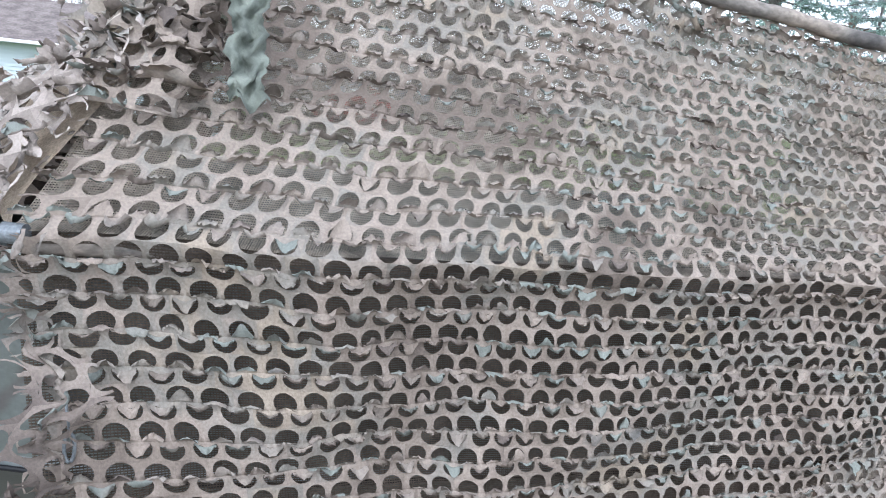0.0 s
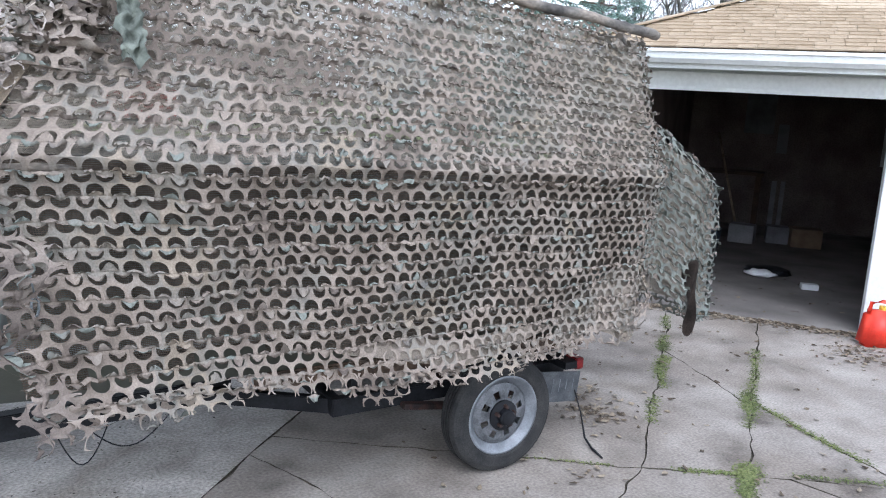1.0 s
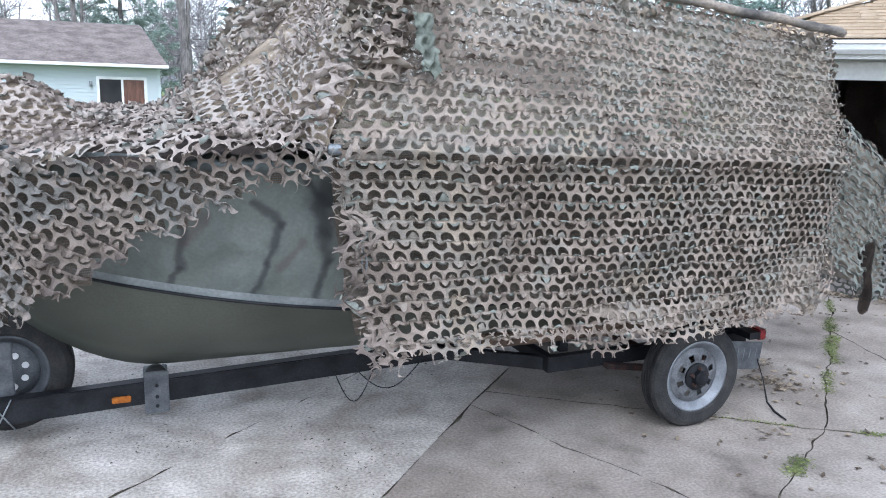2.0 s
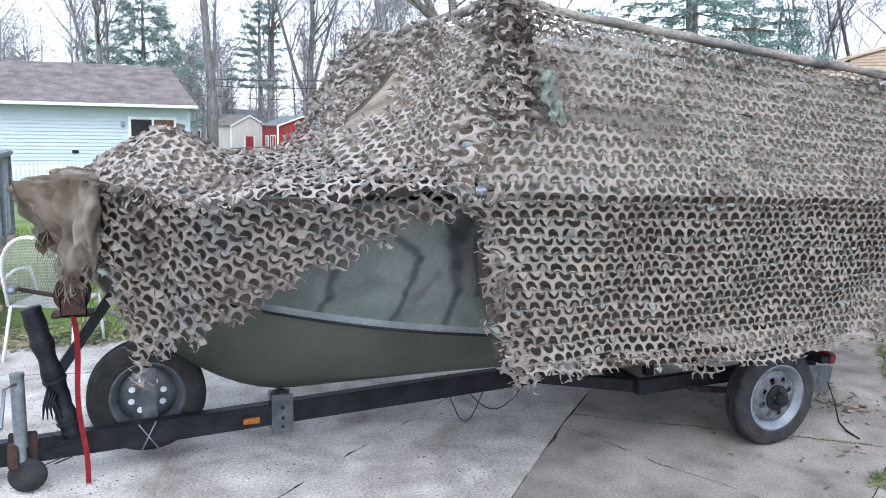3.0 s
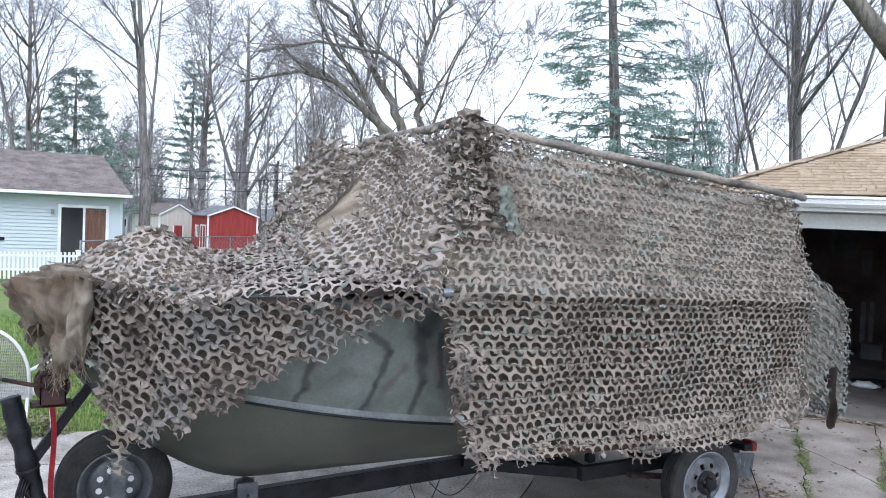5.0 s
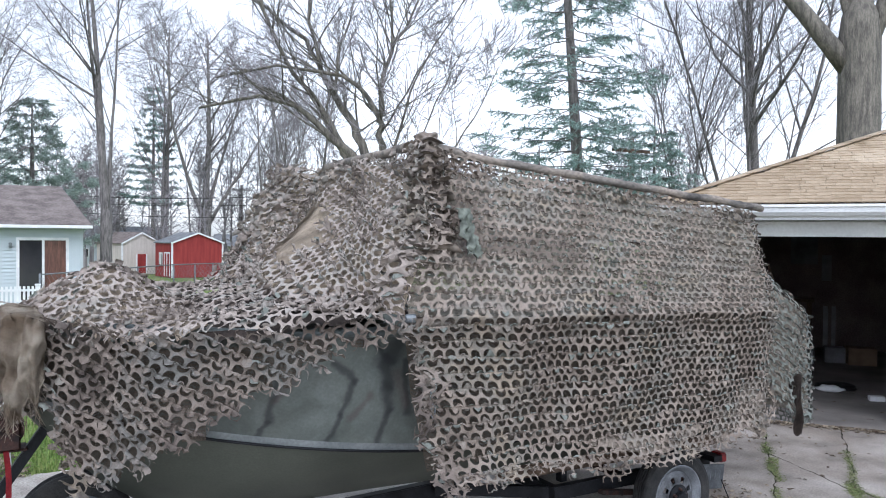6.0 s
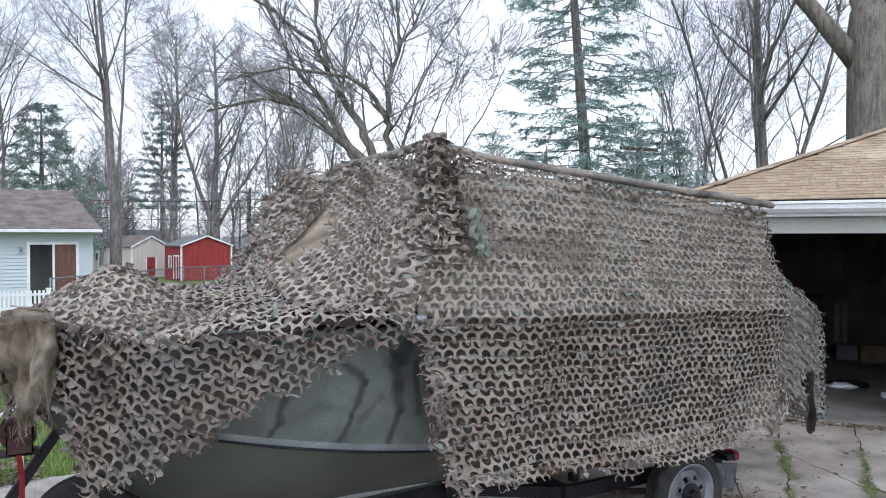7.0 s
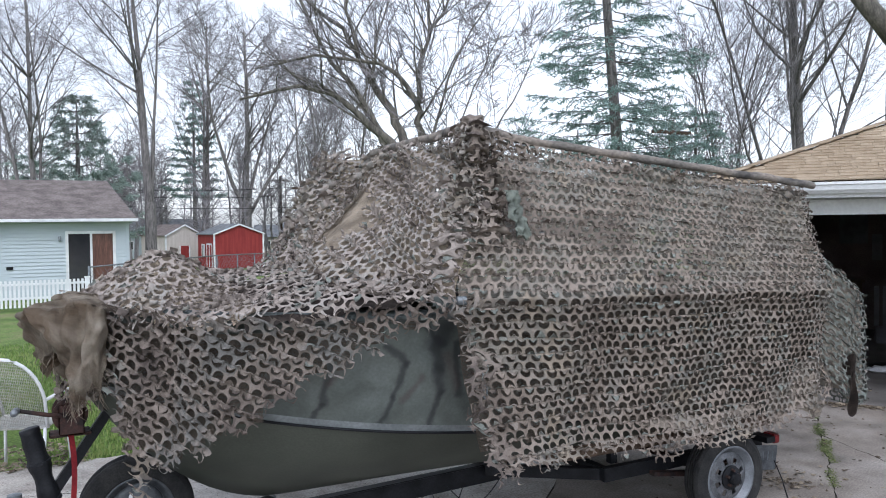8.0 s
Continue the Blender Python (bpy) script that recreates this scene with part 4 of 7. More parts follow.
def net_panel(name, surf, p0, p1, q0, q1, keep, parent, label, seed, rough=0.006, curl=0.0135, mint=0.32, fabric=None, turn=False, open_up=0.0, angle=0.0, brown=0.38, lift=1.0):
    """A sheet of die-cut netting over surf(p, q): rows of domes and bowls, each with a curled flap."""
    rs = np.random.RandomState(seed)
    vs, fs, ms = [], [], []
    ca, sa = math.cos(radians(angle)), math.sin(radians(angle))
    pm, qm = (p0 + p1) / 2, (q0 + q1) / 2
    wide, high = (p1 - p0) / 2, (q1 - q0) / 2
    ext_p, ext_q = (wide, high) if not angle else (math.hypot(wide, high),) * 2
    for j in range(int(2 * ext_q / NH)):
        kind = j % 2
        h, o = HOLES[kind], RECTS[kind]
        off = 0.5 * NW if kind else 0.0
        for i in range(int(2 * ext_p / NW)):
            pc, qc = pm - ext_p + (i + 0.5) * NW + off, qm - ext_q + (j + 0.5) * NH
            pr, qr = pm + (pc - pm) * ca - (qc - qm) * sa, qm + (pc - pm) * sa + (qc - qm) * ca
            if not (p0 <= pr <= p1 + NW / 2 and q0 <= qr <= q1) or not keep(pr, qr):
                continue
            size = NR * rs.uniform(0.90, 1.02) * (1 + open_up * 0.2)
            jit = rs.normal(0, 0.0016, 2)
            hp = np.stack([pc + h[:, 0] * size + jit[0], qc - h[:, 1] * size + jit[1]], 1)
            op = np.stack([pc + o[:, 0], qc - o[:, 1]], 1)
            torn = np.zeros(K, dtype=bool)
            for sx, sy, facing in ((0, 1, -o[:, 1] / NH), (0, -1, o[:, 1] / NH), (1, 0, o[:, 0] / NW), (-1, 0, -o[:, 0] / NW)):
                pn, qn = pr + sx * NW * ca - sy * NH * sa, qr + sx * NW * sa + sy * NH * ca
                if not (p0 <= pn <= p1 + NW / 2 and q0 <= qn <= q1 and keep(pn, qn)):
                    pull = np.clip((facing - 0.1) / 0.25, 0, 1)[:, None] * rs.uniform(0.3, 0.75)
                    op = op + (hp - op) * pull
                    if rs.rand() < 0.75:
                        torn |= facing > 0.30
            idx = list(range(9, 16)) + [0]
            edge = hp[idx]
            amp = curl * rs.uniform(0.25, 1.65)
            sgn = 1 if kind == 0 else -1
            reach = NR * rs.uniform(0.30, 1.00) * lift
            drop = rs.uniform(-0.7, 0.8)
            mid = np.stack([edge[:, 0] * 0.97 + pc * 0.03, edge[:, 1] - sgn * 0.45 * reach * np.sin(np.linspace(0.25, 2.89, 8)) * (1 - drop)], 1)
            tip = np.stack([edge[:, 0] * 0.84 + pc * 0.16, edge[:, 1] - sgn * reach * np.sin(np.linspace(0.2, 2.94, 8)) * (0.35 - drop)], 1)
            tip = tip + rs.normal(0, 0.0035, 2) + rs.normal(0, 0.0012, tip.shape)
            flat = np.concatenate([op, hp, edge, mid, tip])
            d = np.zeros(len(flat))
            d[K:2 * K] = 0.0006
            e0 = 2 * K
            d[e0:e0 + 8] = 0.0006
            d[K + 9:2 * K] += amp * 0.28
            d[K] += amp * 0.2
            d[e0:e0 + 8] += amp * 0.28
            d[e0 + 8:e0 + 16] += amp * 0.85
            d[e0 + 16:e0 + 24] += amp * rs.uniform(0.7, 1.3)
            d += rough * wobble(flat[:, 0], flat[:, 1], seed)
            d[K:] += rs.normal(0, 0.0012, len(flat) - K)
            d[e0 + 8:] += rs.normal(0, 0.003, 16)
            b = sum(len(a) for a in vs)
            fp, fq = flat[:, 0] - pm, flat[:, 1] - qm
            flat = np.stack([pm + fp * ca - fq * sa, qm + fp * sa + fq * ca], 1)
            flat[:, 0] += 0.014 * wobble(flat[:, 0] * 0.45, flat[:, 1] * 0.6, seed + 2.2)
            flat[:, 1] += 0.015 * wobble(flat[:, 0] * 0.5, flat[:, 1] * 0.45, seed + 6.1)
            vs.append(np.concatenate([flat, d[:, None]], 1))
            for k in range(K):
                k2 = (k + 1) % K
                if not (torn[k] and torn[k2]):
                    fs.append((b + k, b + k2, b + K + k2, b + K + k)), ms.append(0)
            m = 1 if rs.rand() < mint * (1 + 1.3 * float(wobble(pr * 0.5, qr * 0.5, seed + 9.0)) + 0.5 * min(1, qr - 0.9)) else 0
            if m == 0 and rs.rand() < brown:
                m = 2
            for k in range(0 if torn[12] else 7):
                fs.append((b + e0 + k, b + e0 + k + 1, b + e0 + 9 + k, b + e0 + 8 + k)), ms.append(m)
                fs.append((b + e0 + 8 + k, b + e0 + 9 + k, b + e0 + 17 + k, b + e0 + 16 + k)), ms.append(m)
    a = np.concatenate(vs)
    p, q, d = a[:, 0], a[:, 1], a[:, 2]
    e = 0.004
    s0 = surf(p, q)
    du, dv = surf(p + e, q) - s0, surf(p, q + e) - s0
    n = np.cross(du, dv)
    n /= np.linalg.norm(n, axis=1)[:, None] + 1e-9
    if turn:
        n = -n
    pts = s0 + n * d[:, None]
    me = bpy.data.meshes.new(name)
    me.from_pydata(pts.tolist(), [], fs)
    me.materials.append(fabric or M_net), me.materials.append(M_lip), me.materials.append(M_net_brown)
    me.polygons.foreach_set("material_index", ms)
    return part_mesh(name, me, None, parent, label, "stuff", smooth=True)


def backing_panel(name, surf, p0, p1, q0, q1, keep, parent, label, seed, inset=0.03, turn=False, step=0.05, fabric=None):
    """Open-weave cloth behind the netting, with its weave laid out in metres."""
    ni, nj = int((p1 - p0) / step) + 1, int((q1 - q0) / step) + 1
    P, Q = np.meshgrid(np.linspace(p0, p1, ni), np.linspace(q0, q1, nj), indexing="ij")
    p, q = P.ravel(), Q.ravel()
    e = 0.004
    s0 = surf(p, q)
    n = np.cross(surf(p + e, q) - s0, surf(p, q + e) - s0)
    n /= np.linalg.norm(n, axis=1)[:, None] + 1e-9
    if turn:
        n = -n
    pts = s0 - n * (inset + 0.010 * wobble(p * 0.8, q * 0.8, seed + 5))[:, None]
    fs = []
    for i in range(ni - 1):
        for j in range(nj - 1):
            if keep(P[i, j] + step / 2, Q[i, j] + step / 2):
                fs.append((i * nj + j, (i + 1) * nj + j, (i + 1) * nj + j + 1, i * nj + j + 1))
    me = bpy.data.meshes.new(name)
    me.from_pydata(pts.tolist(), [], fs)
    uv = me.uv_layers.new(name="UVMap")
    vi = np.zeros(len(me.loops), dtype=np.int32)
    me.loops.foreach_get("vertex_index", vi)
    uv.data.foreach_set("uv", np.stack([p[vi], q[vi]], 1).ravel())
    return part_mesh(name, me, fabric or M_backing, parent, label, smooth=True)


camo = thing("camouflage_net", "tan and grey die-cut camouflage net draped over boat and frame", "camouflage net")


def side_xyz(p, q):
    """Near side: p runs aft along the boat and round the stern corner, q runs down from the pole."""
    p, q = np.asarray(p, float), np.asarray(q, float)
    low = np.clip(q - 1, 0, 2)
    up = np.clip(q, -0.2, 1)
    front = np.where(q < 1, -1.80 - 0.40 * np.clip(up, 0, 1) ** 1.3, -2.20 + 0.22 * low)
    xr = 0.64 + 0.10 * up - 0.10 * low
    x = front + p * (xr - front) / 2.6
    over = np.clip(p - 2.6, 0, 9)
    ang = np.clip(over / 0.24, 0, math.pi / 2)
    past = np.clip(over - 0.24 * math.pi / 2, 0, 9)
    x = np.where(p > 2.6, xr + 0.24 * np.sin(ang) + 0.06 * np.clip(past, 0, 0.5), x)
    ysr = np.interp(x, [-2.3, -1.5, -0.7, 0.0, 0.9], [-0.48, -0.475, -0.375, -0.28, -0.17])
    fx = np.clip((x + 1.8) / 2.6, -0.1, 1.2)
    yt, zt = lerp(0.05, -0.02, fx), lerp(2.45, 2.165, fx)
    zg = lerp(1.575, 1.475, fx)
    sag = np.sin(math.pi * np.clip(up, 0, 1))
    y = np.where(q < 1, lerp(yt, ysr, np.clip(up, -0.2, 1)) + 0.035 * sag, ysr + 0.03 * np.sin(np.clip(low, 0, 1) * math.pi) + 0.03 * low)
    z = np.where(q < 1, zt + (zg - zt) * up, zg - low)
    y = y + np.where(p > 2.6, 0.24 * (1 - np.cos(ang)) + past, 0)
    bulge = 0.028 * wobble(p * 0.35, q * 0.35, 2.0) + 0.012 * np.sin(p * 7 + 2 * np.sin(q * 4))
    ridge = 0.03 * np.exp(-((q - 1.0) / 0.05) ** 2)
    hem = 0.05 * np.clip((low - 0.70) / 0.2, 0, 1) * (1 + np.sin(p * 5 + 1))
    flare = np.exp(-np.clip(p, 0, 9) / 0.22) * np.clip(low * 1.6, 0, 1)
    x = x - 0.06 * flare
    y = y - bulge * np.clip(q * 4, 0, 1) - ridge - hem - 0.10 * flare
    return np.stack([x, y, z], -1)


def hem_side(p):
    """How far down the near side hangs."""
    return 1.885 - 0.07 * max(0.0, 1 - p / 1.3) + 0.03 * math.sin(p * 7) + 0.02 * math.sin(p * 17 + 1) - 0.06 * max(0.0, min(1, (p - 2.30) / 0.3)) - 0.22 * max(0.0, min(1, (p - 2.56) / 0.40))


keep_side = lambda p, q: q < hem_side(p) + 0.02 * math.sin(p * 53) and q > -0.015 + 0.015 * math.sin(p * 31)
net_panel("side_panel", side_xyz, 0.0, 3.9, -0.05, 1.95, keep_side, camo, "tan net hung along the boat's side", 3, rough=0.012, turn=True, lift=1.25, mint=0.38)
backing_panel("side_backing", side_xyz, 0.02, 3.9, 0.06, 1.01, lambda p, q: not (0.12 < p < 0.5 and q < 0.13), camo, "grey open-weave backing cloth", 3, turn=True)
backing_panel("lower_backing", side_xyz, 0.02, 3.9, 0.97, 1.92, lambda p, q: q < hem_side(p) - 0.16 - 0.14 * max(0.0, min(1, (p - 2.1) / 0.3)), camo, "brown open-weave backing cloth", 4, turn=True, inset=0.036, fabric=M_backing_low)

# net folded double along the pole
def top_xyz(p, q):
    s = side_xyz(p, np.clip(q, 0, 1))
    s[..., 1] -= 0.018 + 0.02 * np.sin(p * 17 + q * 30) * np.clip(q * 8, 0, 1) - 0.35 * np.clip(-q, 0, 1)
    s[..., 2] += np.clip(-q, 0, 0.05) * 0.6 - 0.01
    return s


net_panel("top_fold", top_xyz, 0.06, 2.66, 0.035, 0.22, lambda p, q: q < 0.10 + 0.06 * math.sin(p * 5 + 1) + 0.03 * math.sin(p * 19), camo, "net folded double along the pole", 53, rough=0.018, curl=0.022, mint=0.12, turn=True, angle=25)

# loose hem folded outwards
def hem_xyz(p, q):
    b = side_xyz(p, np.full_like(np.asarray(p, float), 1.80) - 0.07 * np.clip(1 - np.asarray(p, float) / 1.3, 0, 1) - 0.32 * np.clip((np.asarray(p, float) - 2.45) / 0.5, 0, 1))
    w = 0.5 + 0.5 * np.sin(p * 6.5 + 0.6)
    b[..., 1] -= 0.03 + q * (0.35 + 0.4 * w)
    b[..., 2] -= q * (0.75 - 0.35 * w)
    return b


net_panel("hem_fold", hem_xyz, 0.05, 2.95, 0.0, 0.14, lambda p, q: q < 0.09 + 0.05 * math.sin(p * 5.0), camo, "", 9, rough=0.016, curl=0.020, mint=0.25, turn=True)


def hem_cloth(name, p0, p1, top, low, out, seed, fabric, label):
    """A limp strip of plain cloth hanging out over the hem, with soft folds."""
    bm = bmesh.new()
    ni, nj = int((p1 - p0) / 0.025), 9
    g = []
    for i in range(ni + 1):
        p = lerp(p0, p1, i / ni)
        a, b = top(p), low(p)
        row = []
        for j in range(nj):
            q = lerp(a, b, j / (nj - 1))
            x, y, z = side_xyz(np.array(p), np.array(q))
            n = noise.noise(Vector((p * 5, q * 9, seed))) + 0.5 * noise.noise(Vector((p * 17, q * 21, seed)))
            row.append(bm.verts.new((x, y - out - 0.014 * n, z + 0.008 * n)))
        g.append(row)
    for a, b in zip(g, g[1:]):
        for k in range(nj - 1):
            bm.faces.new((a[k], b[k], b[k + 1], a[k + 1]))
    uv = bm.loops.layers.uv.new("UVMap")
    for f in bm.faces:
        for l in f.loops:
            l[uv].uv = (l.vert.co.x, l.vert.co.z)
    return part(name, bm, fabric, camo, label, smooth=True)


hem_top = lambda p: 1.715 - 0.055 * max(0.0, 1 - p / 1.3) + 0.012 * math.sin(p * 9)
hem_cloth("hem_cloth", 1.00, 2.10, hem_top, lambda p: hem_top(p) + 0.02 + 0.085 * math.sin(math.pi * (p - 1.00) / 1.1), -0.010, 4.0, M_sheer, "strip of plain tan cloth at the hem")
hem_cloth("hem_cloth", 2.14, 2.95, lambda p: 1.64 - 0.24 * min(1, (p - 2.14) / 0.6), lambda p: hem_side(p) - 0.02 - 0.05 * math.sin(p * 9), -0.012, 7.0, M_sheer, "sheer tan cloth hanging at the aft corner")


def stern_xyz(p, q):
    """Greener end piece bulging aft of the stern corner."""
    p, q = np.asarray(p, float), np.asarray(q, float)
    x = 1.36 + np.clip(p, -0.5, 0.37)
    over = np.clip(p - 0.37, 0, 9)
    ang = np.clip(over / 0.12, 0, math.pi / 2)
    past = np.clip(over - 0.12 * math.pi / 2, 0, 9)
    x = x + 0.12 * np.sin(ang)
    y = 0.30 - 0.05 * np.clip(p / 0.37, 0, 1) + 0.12 * (1 - np.cos(ang)) + past
    zt = 1.73 - 0.26 * np.clip(p / 0.37, 0, 1)
    z = zt - q
    shrink = np.clip((0.14 - q) / 0.14, 0, 1) ** 2
    x = x - 0.10 * shrink * np.clip(p / 0.3, 0, 1)
    y = y + 0.10 * shrink + 0.03 * np.sin(p * 19 + q * 2) + 0.015 * wobble(p, q, 4)
    return np.stack([x, y, z], -1)


net_panel("stern_panel", stern_xyz, -0.50, 1.3, 0.0, 1.05, lambda p, q: q < 0.94 + 0.06 * math.sin(p * 11) + (0.1 if p > 0.2 else 0), camo, "grey-green net bunched at the stern", 5, rough=0.015, curl=0.014, mint=0.25, fabric=M_net_green, turn=True)
backing_panel("stern_backing", stern_xyz, -0.48, 1.3, 0.05, 0.90, lambda p, q: True, camo, "", 5, turn=True)


def front_xyz(p, q):
    """Sloping front: p runs from the near to the far corner, q runs down from the cross pole."""
    p, q = np.asarray(p, float), np.asarray(q, float)
    f = np.clip(p / 2.15, -0.05, 1.1)
    tx = -1.84 + 0.06 * np.sin(math.pi * np.clip(f, 0, 1)) - 0.22 * smooth01((f - 0.76) / 0.2)
    ty = -0.02 + 1.95 * f
    tz = 2.455 + 0.015 * f - 0.02 * smooth01((f - 0.78) / 0.1)
    bx = -2.15 - 0.40 * np.sin(math.pi * np.clip(f, 0, 1)) ** 0.8 - 0.16 * f
    by = -0.47 + 2.42 * f
    bz = 1.585 + 0.13 * f + 0.04 * np.sin(math.pi * f)
    g = np.clip(q / 1.05, -0.05, 1.1)
    s = np.clip(g, 0, 2) ** 1.15
    x = tx + (bx - tx) * s + 0.10 * np.sin(math.pi * np.clip(g, 0, 1)) * np.sin(math.pi * np.clip(f, 0, 1))
    y = ty + (by - ty) * g
    z = tz + (bz - tz) * g
    fold = 0.042 * np.sin((p * 0.8 + q * 1.0) * 9 + np.sin(q * 5)) + 0.020 * wobble(p * 0.5, q * 0.5, 7.0)
    x = x - fold
    return np.stack([x, y, z], -1)


def bare_cloth(p, q):
    """Where the burlap lining lies bare between the folds of net."""
    return ((p - 1.20) / 0.22) ** 2 + ((q - 0.66 + 0.3 * (p - 1.2)) / 0.22) ** 2 < 1 + 1.5 * noise.noise(Vector((p * 8, q * 8, 9.0)))


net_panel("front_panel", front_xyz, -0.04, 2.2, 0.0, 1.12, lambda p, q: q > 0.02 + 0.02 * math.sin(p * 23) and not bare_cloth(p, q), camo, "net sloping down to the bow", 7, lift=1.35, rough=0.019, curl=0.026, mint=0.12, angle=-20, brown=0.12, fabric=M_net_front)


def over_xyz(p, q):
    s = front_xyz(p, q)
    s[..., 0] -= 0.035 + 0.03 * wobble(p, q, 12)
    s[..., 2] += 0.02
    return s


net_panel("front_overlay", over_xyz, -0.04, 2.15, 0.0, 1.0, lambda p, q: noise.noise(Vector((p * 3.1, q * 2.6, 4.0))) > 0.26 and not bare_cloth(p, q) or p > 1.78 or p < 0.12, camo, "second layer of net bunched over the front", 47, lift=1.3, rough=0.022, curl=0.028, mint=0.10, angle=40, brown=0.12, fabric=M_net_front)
backing_panel("front_backing", front_xyz, 0.0, 2.15, 0.06, 1.05, lambda p, q: not (0.22 < p < 0.42 and 0.12 < q < 0.50 and math.sin(q * 31 + p * 23) > -0.2), camo, "tan burlap lining", 7, fabric=M_backing_tan)


def bow_z(x, y):
    base = 1.62 + 0.05 * np.sin((x + 3.0) * 3)
    hump = 0.20 * np.exp(-(((x + 3.36) / 0.24) ** 2 + ((y - 0.85) / 0.35) ** 2))
    crown = 0.085 * np.exp(-((y - CY) / 0.55) ** 2) * smooth01((x + 3.85) / 0.3)
    rise = 0.06 * smooth01((x + 2.6) / 0.5)
    edge = (np.abs(y - CY) - half_beam(x, 1.15, 0.14)) / 0.16
    fall = -0.055 * np.clip(edge + 1, 0, 2) ** 2
    return base + hump + crown + rise + fall - 0.06


def bow_xyz(p, q):
    """Over the bow deck: p runs forward, q from the far to the near side."""
    p, q = np.asarray(p, float), np.asarray(q, float)
    x, y = -2.02 - p, 1.92 - q
    z = bow_z(x, y) + 0.020 * wobble(p * 0.7, q * 0.7, 11.0) + 0.010 * np.sin(p * 17 + q * 5)
    return np.stack([x, y, z], -1)


in_bow = lambda p, q: abs(1.92 - q - CY) < float(half_beam(-2.02 - p, 1.15, 0.14)) + 0.004 and p < 1.88
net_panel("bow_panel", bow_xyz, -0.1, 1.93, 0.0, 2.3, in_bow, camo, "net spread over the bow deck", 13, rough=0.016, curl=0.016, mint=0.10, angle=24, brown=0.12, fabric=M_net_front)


# dark sheet added so openings in the bow net read as shaded hollow
backing_panel("deck_hollow", bow_xyz, -0.08, 1.10, 0.1, 2.2, lambda p, q: in_bow(p + 0.05, q), camo, "dark sheet added for the shaded hollow under the bow net", 15, inset=0.055, fabric=M_burlap_dark)
backing_panel("bow_lining", bow_xyz, 0.98, 1.80, 0.35, 2.05, lambda p, q: in_bow(p + 0.06, q), camo, "tan burlap under the bow net", 16, inset=0.022, fabric=M_backing_tan)

# plan curve of the bow edge, by length from the near corner
bx_ = np.concatenate([np.linspace(-2.02, -3.2, 60), -3.2 - 0.66 * np.sin(np.linspace(0, math.pi / 2, 160))[1:]])
by_ = CY - half_beam(bx_, 1.175, 0.14)
bx_ = np.concatenate([bx_, bx_[::-1][1:]])
by_ = np.concatenate([by_, (2 * CY - by_)[::-1][1:]])
bl_ = np.concatenate([[0], np.cumsum(np.hypot(np.diff(bx_), np.diff(by_)))])


def skirt_xyz(p, q):
    """Hanging edge round the bow."""
    p, q = np.asarray(p, float), np.asarray(q, float)
    x, y = np.interp(p, bl_, bx_), np.interp(p, bl_, by_)
    x2, y2 = np.interp(p + 0.02, bl_, bx_), np.interp(p + 0.02, bl_, by_)
    nx, ny = (y2 - y), -(x2 - x)
    k = np.hypot(nx, ny) + 1e-9
    inward = 0.02 * np.sin(p * 11) + 0.012 * wobble(p, q, 3) - 0.05 * q - 0.02 * np.sin(np.clip(q, 0, 0.12) * 13) + 0.06 * np.exp(-q / 0.025)
    z = 1.565 + 0.02 * np.sin(p * 4) - q
    return np.stack([x - nx / k * inward, y - ny / k * inward, z], -1)


def hem_bow(p):
    x = float(np.interp(p, bl_, bx_))
    y = float(np.interp(p, bl_, by_))
    if y > 0.35:
        return 0.52 + 0.05 * math.sin(p * 9)
    z = float(np.interp(x, [-3.83, -3.75, -3.65, -3.53, -3.39, -3.14, -2.75, -2.3, -2.0], [1.02, 0.93, 0.86, 0.77, 0.82, 1.01, 1.23, 1.39, 1.45]))
    return 1.545 - z + 0.025 * math.sin(p * 29) + 0.02 * math.sin(p * 13)


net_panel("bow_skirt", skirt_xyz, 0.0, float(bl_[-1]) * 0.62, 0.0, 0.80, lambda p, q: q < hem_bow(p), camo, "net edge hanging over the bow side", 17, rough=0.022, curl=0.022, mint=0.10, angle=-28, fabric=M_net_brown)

# added lining that darkens the skirt's openings and hides the hull
backing_panel("skirt_backing", skirt_xyz, 0.0, float(bl_[-1]) * 0.60, 0.10, 0.72, lambda p, q: q < hem_bow(p) - 0.05 + 0.03 * math.sin(p * 41), camo, "added dark lining behind the net edge", 18, inset=0.035, fabric=M_backing_low)


def strand_xyz(p, q):
    """Torn strip hanging beside the spare wheel."""
    p, q = np.asarray(p, float), np.asarray(q, float)
    return np.stack([-3.64 + p + 0.20 * q + 0.02 * np.sin(q * 9), 0.42 + 0.05 * np.sin(q * 7 + p * 20), 1.05 - q], -1)


net_panel("torn_strip", strand_xyz, 0.0, 0.24, 0.0, 0.50, lambda p, q: p < 0.22 - 0.34 * (q - 0.1) + 0.03 * math.sin(q * 30), camo, "", 19, rough=0.035, curl=0.034, mint=0.25, turn=True, angle=35)


def corner_xyz(p, q):
    """Bunched net down the near front corner."""
    p, q = np.asarray(p, float), np.asarray(q, float)
    a = p * 11.0
    rad = 0.042 + 0.055 * q + 0.025 * np.sin(a * 3 + q * 6)
    return np.stack([-1.81 - 0.20 * q + rad * np.cos(a) * 1.2, 0.03 - 0.42 * q + rad * np.sin(a), 2.495 - 0.87 * q], -1)


net_panel("corner_gather", corner_xyz, 0.0, 0.57, 0.0, 0.80, lambda p, q: True, camo, "net bunched at the frame's corner", 23, rough=0.02, curl=0.028, mint=0.2, turn=True, fabric=M_net)
bm = lump(0.075, 0.055, 0.035, 6.0, 0.6, 3)
